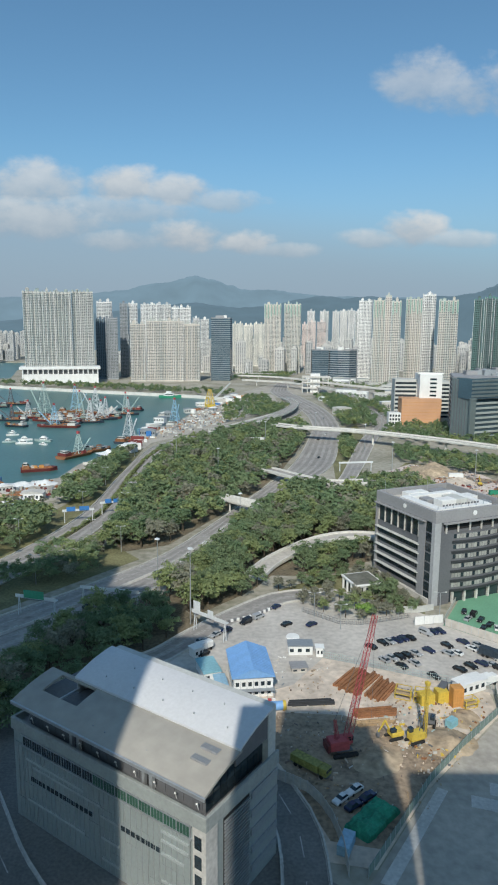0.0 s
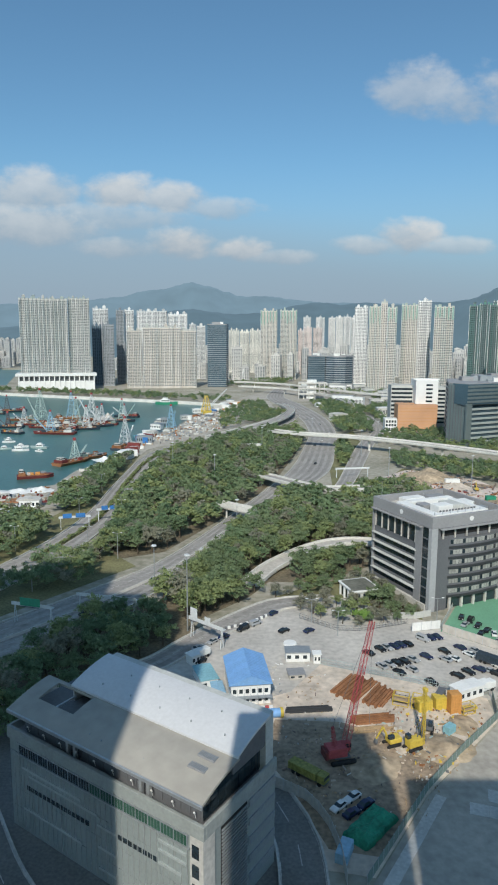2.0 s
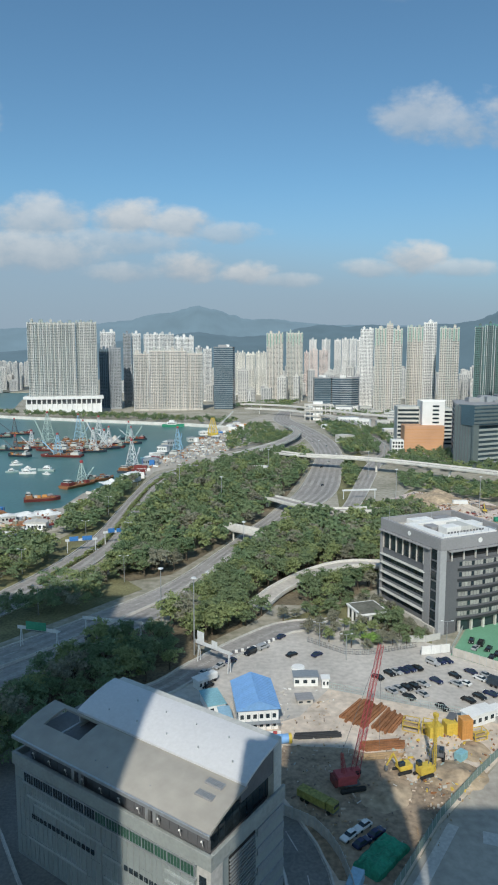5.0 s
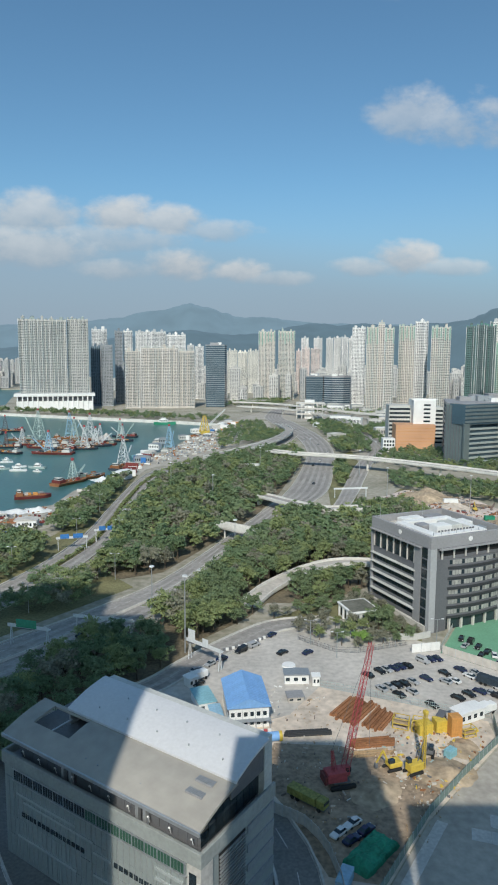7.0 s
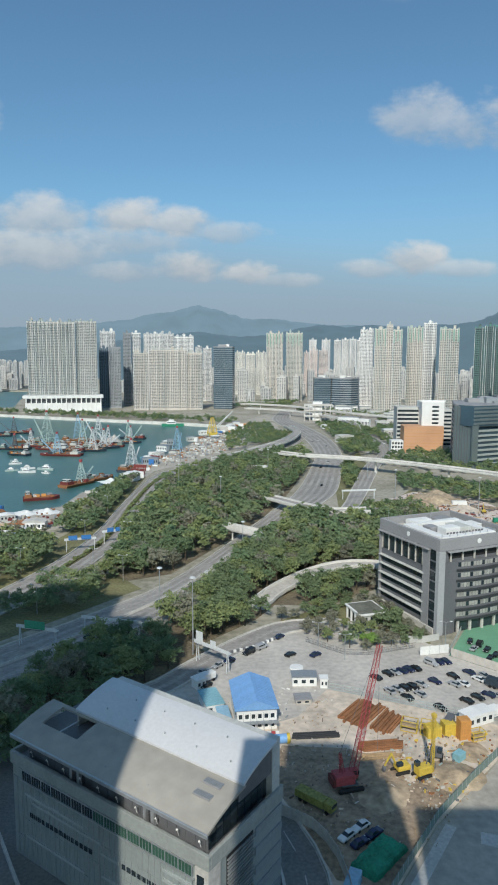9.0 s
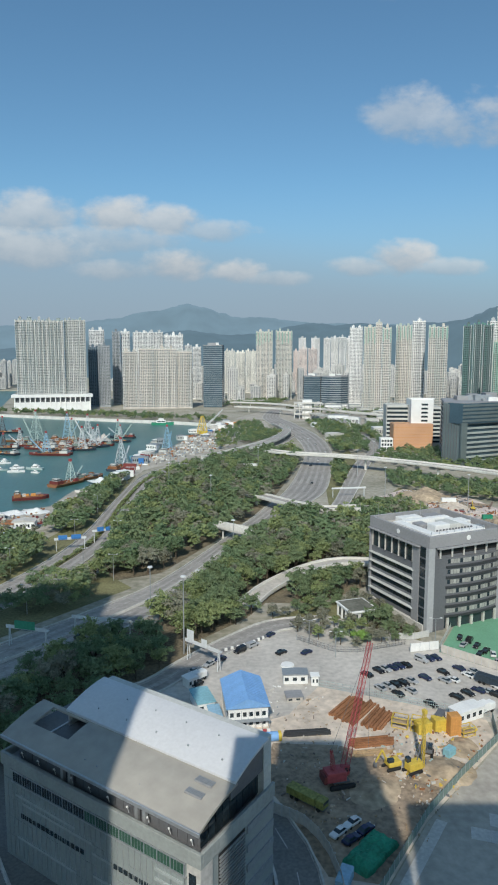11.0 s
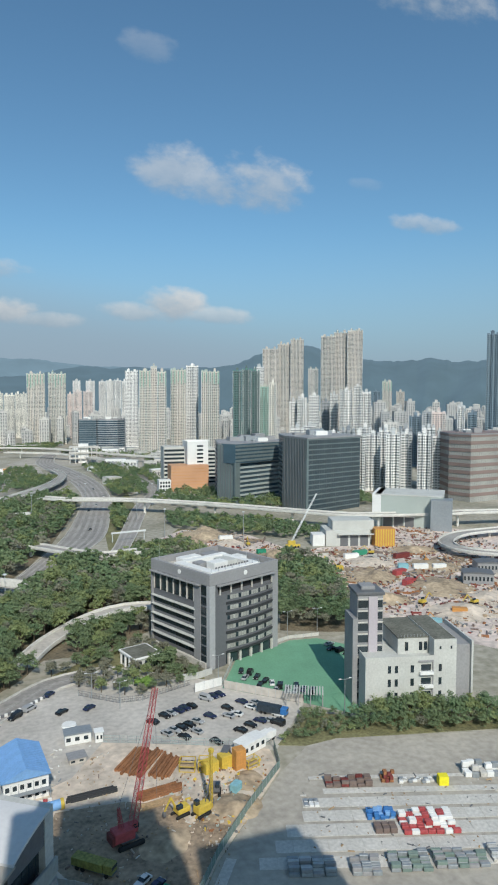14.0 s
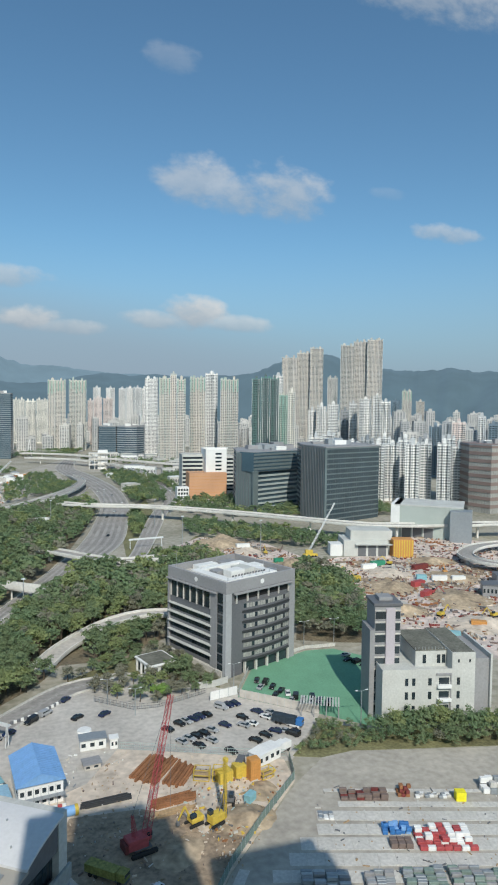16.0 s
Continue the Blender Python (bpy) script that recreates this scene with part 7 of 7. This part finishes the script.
def barge(x, y, rz, L, W, mast, hull, aframe, seed):
    """A derrick barge: hull, deck cargo, cabin, braced A-shaped mast, jib."""
    g = random.Random(seed)
    t = thing("derrick_barge", "%s hulled derrick barge with lattice mast" % {"maroon": "rust-red", "navy": "dark", "rust": "rusty"}[hull], "barge", "derrick barges", (x, y, -3), rz)
    part("hull", hull_mesh(L, W, 2.2, 0.22), M[hull], t)
    part("deck", boxes((-L * 0.46, -W * 0.42, 2.1, L * 0.3, W * 0.42, 2.35)), M["rust"], t)
    part("cabin", boxes((-L * 0.45, -W * 0.35, 2.3, -L * 0.26, W * 0.35, 4.6), bevel=0.12), M[g.choice(("offwhite", "rust", "green_grey", "maroon"))], t)
    part("wheelhouse", boxes((-L * 0.42, -W * 0.22, 4.6, -L * 0.31, W * 0.22, 6.6), bevel=0.12), M["offwhite"], t)
    part("cabin_window", boxes((-L * 0.425, -W * 0.23, 5.4, -L * 0.305, W * 0.23, 6.1)), M["glass"], t)
    if mast:
        bm = bmesh.new()
        b = mast * 0.17
        top = (L * 0.08, 0, mast)
        for sx, sy in ((-1, -1), (-1, 1), (1, -1), (1, 1)):
            beam(bm, (L * 0.08 + sx * b, sy * b, 2.2), (top[0] + sx * 0.5, sy * 0.5, mast), 0.34, 4, 0.26)
        for k in range(6):
            f0, f1 = k / 6, (k + 1) / 6
            q0, q1 = b + (0.5 - b) * f0, b + (0.5 - b) * f1
            z0, z1 = 2.2 + (mast - 2.2) * f0, 2.2 + (mast - 2.2) * f1
            for (ax_, ay_), (bx_, by_) in (((-1, -1), (1, -1)), ((1, -1), (1, 1)), ((1, 1), (-1, 1)), ((-1, 1), (-1, -1))):
                beam(bm, (L * 0.08 + ax_ * q0, ay_ * q0, z0), (L * 0.08 + bx_ * q1, by_ * q1, z1), 0.2, 4)
                beam(bm, (L * 0.08 + ax_ * q1, ay_ * q1, z1), (L * 0.08 + bx_ * q1, by_ * q1, z1), 0.2, 4)
        part("mast", bm, M[aframe], t, "pale lattice mast")
        part("mast_head", boxes((top[0] - 1.0, -1.0, mast - 0.6, top[0] + 1.0, 1.0, mast + 1.6), bevel=0.1), M["red"], t)
        bm = bmesh.new()
        lattice(bm, (L * 0.16, 0, 3), (L * 0.5, g.uniform(-5, 5), mast * g.uniform(0.6, 0.85)), 1.1, 0.6, 0.16, 8)
        part("jib", bm, M[aframe], t)
        bm = bmesh.new()
        beam(bm, top, (-L * 0.4, 0, 5), 0.07, 4), beam(bm, top, (L * 0.45, 0, 2.4), 0.07, 4)
        part("stay", bm, M["darkgrey"], t)
    for k in range(24):
        s = g.uniform(0.5, 1.9)
        px, py = g.uniform(-L * 0.2, L * 0.34), g.uniform(-W * 0.36, W * 0.36)
        part("cargo", boxes((px - s, py - s * 0.6, 2.3, px + s, py + s * 0.6, 2.3 + s * g.uniform(0.5, 1.3)), bevel=0.06), M[g.choice(("rust", "darkgrey", "rust", "dirt", "greymetal", "maroon", "pale", "orange", "green_grey", "navy"))], t)
    return t


#     x     y    turn len wid mast hull  frame
barge(-247, 785, 160, 44, 14, 40, "navy", "mast_green", 1)
barge(-209, 700, 175, 46, 15, 24, "maroon", "mast_blue", 2)
barge(-212, 790, 10, 40, 13, 30, "rust", "mast_green", 3)
barge(-192, 812, 170, 40, 13, 33, "maroon", "mast_pale", 4)
barge(-160, 806, 5, 38, 13, 27, "navy", "mast_green", 5)
barge(-232, 745, 170, 42, 14, 0, "maroon", "mast_blue", 6)
barge(-180, 760, 8, 44, 14, 22, "navy", "mast_pale", 7)
barge(-118, 612, 75, 36, 13, 28, "navy", "mast_pale", 8)
barge(-146, 536, 60, 36, 13, 19, "rust", "mast_green", 9)
barge(-87, 716, 80, 34, 12, 29, "navy", "mast_blue", 10)
barge(-64, 850, 60, 30, 12, 0, "navy", "mast_blue", 11)
barge(-330, 905, 195, 44, 14, 22, "navy", "darkgrey", 12)
barge(-283, 812, 178, 36, 13, 0, "rust", "mast_green", 13)
barge(-272, 745, 185, 30, 12, 17, "navy", "darkgrey", 14)
barge(-158, 478, 20, 26, 11, 0, "maroon", "white", 15)
barge(-135, 560, 50, 30, 12, 0, "rust", "white", 16)
barge(-160, 850, 172, 34, 12, 16, "navy", "mast_pale", 17)
barge(-228, 830, 8, 36, 12, 34, "rust", "mast_blue", 18)
barge(-255, 700, 160, 28, 11, 0, "navy", "white", 19)

big = thing("floating_crane", "bright yellow crane with lattice jib on the quay", "crane", at=(-58, 868, 0.1), rz=30)
part("base", boxes((-5, -5, 0, 5, 5, 4), bevel=0.3), M["yellow"], big)
bm = bmesh.new()
for sx, sy in ((-1, -1), (-1, 1), (1, -1), (1, 1)):
    beam(bm, (sx * 5, sy * 5, 3), (sx * 1.2, sy * 1.2, 24), 0.7, 4, 0.5)
    beam(bm, (sx * 5, sy * 5, 3), (-sx * 3, sy * 3, 13), 0.4, 4), beam(bm, (sx * 3, sy * 3, 13), (sx * 3, -sy * 3, 13), 0.4, 4)
part("tower", bm, M["yellow"], big)
bm = bmesh.new()
lattice(bm, (3, 0, 8), (26, -8, 32), 2.2, 0.9, 0.26, 10)
part("jib", bm, M["mast_pale"], big)


def launch(label, x, y, rz, L, hullm="white"):
    t = thing("motor_launch", label, "boat", "small boats", (x, y, -3), rz)
    part("hull", hull_mesh(L, L * 0.3, L * 0.11, 0.4), M[hullm], t)
    part("cabin", boxes((-L * 0.28, -L * 0.11, L * 0.1, L * 0.14, L * 0.11, L * 0.22), bevel=0.15), M["white"], t)
    part("bridge", boxes((-L * 0.18, -L * 0.09, L * 0.22, L * 0.05, L * 0.09, L * 0.3), bevel=0.12), M["white"], t)
    part("cabin_window", boxes((-L * 0.24, -L * 0.115, L * 0.15, L * 0.12, L * 0.115, L * 0.19)), M["glass"], t)
    return t


for k, (x, y, rz, L) in enumerate(((-196, 607, 170, 17), (-208, 592, 5, 15), (-214, 612, 10, 13), (-225, 600, 20, 12), (-190, 588, 160, 9), (-236, 640, 15, 12), (-242, 655, 170, 10), (-250, 612, 0, 11))):
    launch("white motor launch moored in the harbour" if k % 3 else "pale cabin cruiser moored in the harbour", x, y, rz, L, "white" if k % 3 else "teal_pale")
fer = launch("white and green ferry out in the harbour", -129, 1018, 2, 34, "green_paint")

# waterfront yard: sheds, containers, heaps
g = random.Random(31)
for k in range(46):
    t = g.random()
    x, y = -112 + 78 * max(0, t - 0.45) / 0.55 + g.uniform(-2, 26 if t > 0.5 else 6), 540 + 470 * t + g.uniform(-15, 15)
    if not free(x, y) or not free(x + 8, y):
        continue
    if k % 3 == 0:
        shed("yard_shed", g.choice(("white roofed waterfront shed", "grey roofed waterfront workshop", "white sheet metal boat shed")), (x, y, 0.06), g.uniform(-30, 30), g.uniform(8, 15), g.uniform(6, 10), g.uniform(3, 6), g.choice(("white", "offwhite", "greymetal")), g.choice(("white", "white", "greymetal", "pale")), 1.2)
    else:
        container(g.choice(("stacked shipping container on the quay", "weathered cargo container in the yard")), (x, y, 0.06), g.uniform(-40, 40), g.choice(("white", "orange", "rust", "blue", "white", "teal_sheet", "maroon", "pale")), 12, 2.6, g.choice((2.6, 5.2)))
for k in range(20):
    x, y = g.uniform(-235, -128), g.uniform(345, 432)
    if not free(x, y) or inside(x, y, WOODS[8][0]) or inside(x + 6, y, WOODS[8][0]):
        continue
    if k % 2:
        shed("yard_shed", g.choice(("white roofed yard shed", "rusty roofed yard shed")), (x, y, 0.06), g.uniform(-20, 40), g.uniform(7, 13), g.uniform(5, 9), g.uniform(3, 5), g.choice(("white", "offwhite")), g.choice(("white", "rust", "pale")), 1.2)
    else:
        container("cargo container in the lower yard", (x, y, 0.06), g.uniform(-20, 60), g.choice(("yellow", "white", "maroon", "blue", "orange")), 6, 2.5, 2.6)
litter("quay_litter", "crates, nets and scrap strewn on the quay", [(-128, 450), (-126, 490), (-110, 540), (-106, 640), (-88, 700), (-68, 830), (-62, 890), (-44, 975), (-5, 1060), (20, 1040), (20, 900), (-16, 760), (-60, 670), (-100, 590), (-110, 440)], 1300, 33, ("white", "rust", "pale", "greymetal", "dirt", "pale", "darkgrey", "offwhite", "greymetal"), (0.6, 2.4), 0.06, 0.8)
litter("quay_litter", "scrap and crates strewn in the lower yard", [(-250, 350), (-250, 408), (-150, 412), (-134, 436), (-120, 400), (-145, 355)], 420, 34, ("white", "rust", "pale", "maroon", "greymetal", "dirt"), (0.7, 2.2), 0.06, 0.8)
mounds("white_heap", "pile of white sacks on the quay", [(-138, 424, 10, 2.6), (-118, 535, 10, 3), (-40, 960, 16, 5), (-28, 985, 14, 4), (-150, 420, 9, 2)], "white")
mounds("gravel_heap", "grey gravel heap on a barge quay", [(-176, 806, 14, 7), (-98, 640, 10, 5), (-60, 900, 14, 5)], "concrete")
for x, y, rz, L, h, m in ((-200, 770, 5, 40, "maroon", 0), (-240, 770, 170, 38, "rust", 0), (-186, 735, 3, 36, "navy", 26), (-262, 770, 175, 30, "maroon", 20), (-215, 745, 12, 34, "rust", 0), (-172, 775, 178, 32, "maroon", 24), (-205, 730, 172, 30, "navy", 0), (-345, 870, 190, 40, "navy", 0), (-300, 745, 180, 34, "navy", 0)):
    barge(x, y, rz, L, 12, m, h, "mast_pale", int(x))


# ---- lamps, gantries ----
def street_lamp(x, y, h, ring=False):
    t = thing("street_lamp", "tall grey lamp mast with ring of floodlights" if ring else "slim grey street lamp", "street lamp", "street lamps", (x, y, 0))
    bm = bmesh.new()
    beam(bm, (0, 0, -0.3), (0, 0, h), 0.28 if ring else 0.17, 8, 0.14 if ring else 0.09)
    part("pole", bm, M["steel"], t)
    if ring:
        bm = bmesh.new()
        bmesh.ops.create_cone(bm, cap_ends=True, segments=16, radius1=1.05, radius2=0.8, depth=0.4, matrix=Matrix.Translation((0, 0, h)))
        part("lamp_ring", bm, M["mast_pale"], t)
    else:
        for s in (-1, 1):
            bm = bmesh.new()
            beam(bm, (0, 0, h - 0.1), (s * 1.8, 0, h + 0.2), 0.07, 6)
            part("arm", bm, M["steel"], t)
            part("lamp_head", boxes((s * 1.8 - 0.45, -0.2, h + 0.1, s * 1.8 + 0.45, 0.2, h + 0.35), bevel=0.06), M["mast_pale"], t)
    return t


for x, y, h in ((-21.2, 215.1, 27.3), (-36.0, 240.0, 22.5), (-23.2, 426.5, 24), (-6.5, 322, 20), (10, 560, 24), (-58, 490, 22), (100, 470, 22), (150, 440, 22), (60, 640, 22), (95, 560, 22), (120, 620, 22)):
    street_lamp(x, y, h, True)
for x, y, h in ((-94, 355, 12), (-70, 352, 12), (-96, 420, 12), (-76, 300, 12), (-110, 300, 12), (-62, 600, 12), (-20, 672, 12), (-95, 520, 12), (30, 212, 9), (22, 222, 9), (66, 221, 10), (112, 206, 12), (98, 186, 11), (108, 258, 10), (122, 258, 10), (-86, 250, 12), (-60, 290, 12)):
    street_lamp(x, y, h)


def gantry(a, b, h, label, signs, dark=True):
    t = thing("sign_gantry", label, "gantry", "sign gantries", (a[0], a[1], 0), math.degrees(math.atan2(b[1] - a[1], b[0] - a[0])))
    L = math.hypot(b[0] - a[0], b[1] - a[1])
    for x in (0.4, L - 0.4):
        bm = bmesh.new()
        beam(bm, (x, -0.7, 0), (x, -0.2, h), 0.16, 6), beam(bm, (x, 0.7, 0), (x, 0.2, h), 0.16, 6)
        part("leg", bm, M["mast_pale"], t)
    part("walkway", boxes((-0.6, -0.7, h, L + 0.6, 0.7, h + 0.35), (-0.6, -0.72, h + 0.35, L + 0.6, -0.62, h + 1.3), bevel=0.03), M["mast_pale"], t)
    for x0, x1, m, z1 in signs:
        s = part("sign_panel", boxes((x0, -0.95, h + 0.3, x1, -0.8, h + z1), bevel=0.04), M[m], t, "road sign panel")
        part("sign_lamp", boxes((x0 + 0.3, -1.5, h + 0.1, x1 - 0.3, -1.2, h + 0.3)), M["darkgrey"], s)
    return t


gantry((-99, 335), (-84.5, 339), 6.0, "pale gantry with blue direction signs over the waterfront road", ((1.5, 6, "blue", 2.6), (8, 13, "blue", 2.6)))
gantry((-83, 351), (-70.5, 356), 6.2, "pale gantry with blue signs over the waterfront road", ((2, 5.5, "blue", 2.6), (6.5, 9.5, "blue", 2.4)))
gantry((-83, 222), (-68.5, 218), 6.6, "white gantry with green sign in the shade", ((3, 11, "green_paint", 3.2),))
gantry((-62.5, 231), (-41, 226), 6.4, "white sign gantry over the highway", ())
gantry((-19.5, 211), (-8.5, 202), 6.4, "white gantry with blank sign boards over the street", ((0.5, 3.6, "mast_pale", 4.6), (7, 9.5, "mast_pale", 3.0)))
gantry((62, 470), (86, 474), 6.0, "pale gantry over the slip road", ())
t = thing("sign_board", "blue-topped white sign hoarding among the trees", "sign", at=(-4, 560, 0), rz=10)
part("board", boxes((0, 0, 3, 14, 0.5, 10), bevel=0.05), M["white"], t)
part("band", boxes((0, -0.06, 3, 14, 0.02, 5.4)), M["teal_sheet"], t)
for x in (1.5, 7, 12.5):
    part("post", boxes((x - 0.2, 0.1, 0, x + 0.2, 0.4, 3.2)), M["steel"], t)
t = thing("bridge_pylon", "slim white cable pylon far off", "pylon", at=(-16, 1420, 0))
bm = bmesh.new()
beam(bm, (-4, 0, 0), (0, 0, 34), 0.9, 6, 0.5), beam(bm, (4, 0, 0), (0, 0, 34), 0.9, 6, 0.5)
part("leg", bm, M["white"], t)
part("deck", boxes((-90, -4, 9, 60, 4, 10.2)), M["pale"], t)

# ---- far building site: plant and clutter ----
FAR = [(100, 470), (122, 495), (158, 470), (172, 402), (195, 404), (240, 400), (290, 465), (325, 425), (300, 300), (205, 200), (160, 258), (156, 370), (115, 402), (90, 450)]
litter("site_debris", "scattered materials over the wide building site", FAR, 3400, 41, ("brown", "pale", "brown", "darkgrey", "sand", "dirt", "concrete", "rust", "maroon"), (0.4, 1.9), 0.09, 0.6)
mounds("spoil_mound", "broad sandy spoil heap", [(200, 260, 20, 3), (225, 275, 16, 2), (140, 440, 14, 3), (180, 380, 16, 2.5), (205, 360, 18, 2.5), (265, 300, 22, 3)], "sand")
for k, (x, y, rz, p) in enumerate(((173, 362, 30, "yellow"), (180, 352, 200, "yellow"), (150, 430, 80, "yellow"), (218, 380, 140, "yellow"), (188, 276, 20, "yellow"), (206, 312, 300, "red"), (240, 350, 70, "orange"), (170, 250, 10, "orange"), (212, 268, 190, "yellow"))):
    excavator({"yellow": "yellow excavator on the wide site", "red": "red excavator on the wide site", "orange": "orange excavator on the wide site"}[p], (x, y, 0.1), rz, p, 1.2)
for k, (x, y, rz, p, w) in enumerate(((222, 336, -15, "white", 9), (233, 332, -15, "white", 8), (214, 340, -20, "teal_sheet", 6), (198, 306, 30, "red", 8), (226, 362, 12, "maroon", 12), (204, 326, 20, "red", 9), (192, 258, -30, "orange", 7), (172, 248, -30, "teal_sheet", 6), (195, 372, 0, "white", 10), (205, 378, 5, "green_paint", 10), (166, 352, 10, "yellow", 5), (176, 346, 10, "yellow", 5), (136, 452, 0, "white", 10), (122, 470, 10, "greymetal", 9), (147, 402, 0, "net", 6))):
    container("%s site cabin on the sand" % {"white": "white", "teal_sheet": "teal", "red": "red", "maroon": "dark red", "orange": "orange", "green_paint": "green", "yellow": "yellow", "greymetal": "grey", "net": "green"}[p], (x, y, 0.1), rz, p, w, 3, 3)
mob = thing("mobile_crane", "yellow mobile crane with long pale jib", "crane", at=(177, 414, 0.1), rz=-10)
part("carrier", boxes((-5, -1.4, 0.7, 5, 1.4, 2.2), bevel=0.15), M["yellow"], mob)
part("house", boxes((-3.5, -1.5, 2.2, 1.5, 1.5, 4.8), bevel=0.15), M["yellow"], mob)
for sx in (-3.5, -1.5, 1.5, 3.5):
    bm = bmesh.new()
    beam(bm, (sx, -1.5, 0.65), (sx, 1.5, 0.65), 0.65, 12)
    part("axle", bm, M["black"], mob)
bm = bmesh.new()
lattice(bm, (-1, 0, 4), (18, 6, 36), 0.9, 0.6, 0.12, 16)
part("jib", bm, M["mast_pale"], mob)
for k, (x, y) in enumerate(((230, 300), (252, 316), (262, 290), (244, 270))):
    shed("site_hall", "dark roofed site hall", (x, y, 0.1), -30 + 10 * k, 16, 10, 6, "midgrey", "darkgrey", 1.0)

# low blocks along the far roads
g = random.Random(77)
for k in range(90):
    x, y = g.uniform(40, 420), g.uniform(700, 1340)
    if not (0.045 < x / y < 0.36) or not all(free(x + i, y + j) for i in (-4, 14, 30) for j in (-2, 14)) or (140 < x < 225 and 690 < y < 780):
        continue
    shed("low_block", g.choice(("low white block by the far junction", "low grey roofed block by the far junction", "low pale market hall")), (x, y, 0.05), g.uniform(-25, 25), g.uniform(14, 34), g.uniform(10, 18), g.uniform(5, 14), g.choice(("white", "offwhite", "pale")), g.choice(("white", "greymetal", "pale")), 0.8, "block")

inter = thing("interchange_block", "white concrete interchange block with open decks", "building", at=(78, 1092, 0), rz=-6)
for z in (0, 9, 18):
    part("deck", boxes((0, 0, z + 6.5, 44, 18, z + 9), bevel=0.15), M["pale"], inter)
for k in range(6):
    for z in (0, 9, 18):
        part("column", boxes((0.5 + k * 8.4, 0.4, z, 2.0 + k * 8.4, 1.8, z + 6.6)), M["pale"], inter)
part("core", boxes((14, 4, 0, 30, 16, 31), bevel=0.2), M["white"], inter)

g = random.Random(9)
for k in range(26):
    x, y = g.uniform(120, 300), g.uniform(250, 470)
    if not inside(x, y, FAR):
        continue
    L, turn = g.uniform(9, 24), -35 + g.choice((0, 90)) + g.uniform(-12, 12)
    t = thing("sheet_pile_row", "row of rusty brown sheet piles in the sand", "sheet piles", "sheet piles", (x, y, 0.05), turn)
    for i in range(int(L / 1.5)):
        part("sheet_pile", boxes((i * 1.5, (i % 2) * 0.35, 0, i * 1.5 + 1.45, (i % 2) * 0.35 + 0.4, g.uniform(0.9, 2.2))), M["rust" if k % 2 else "brown"], t)
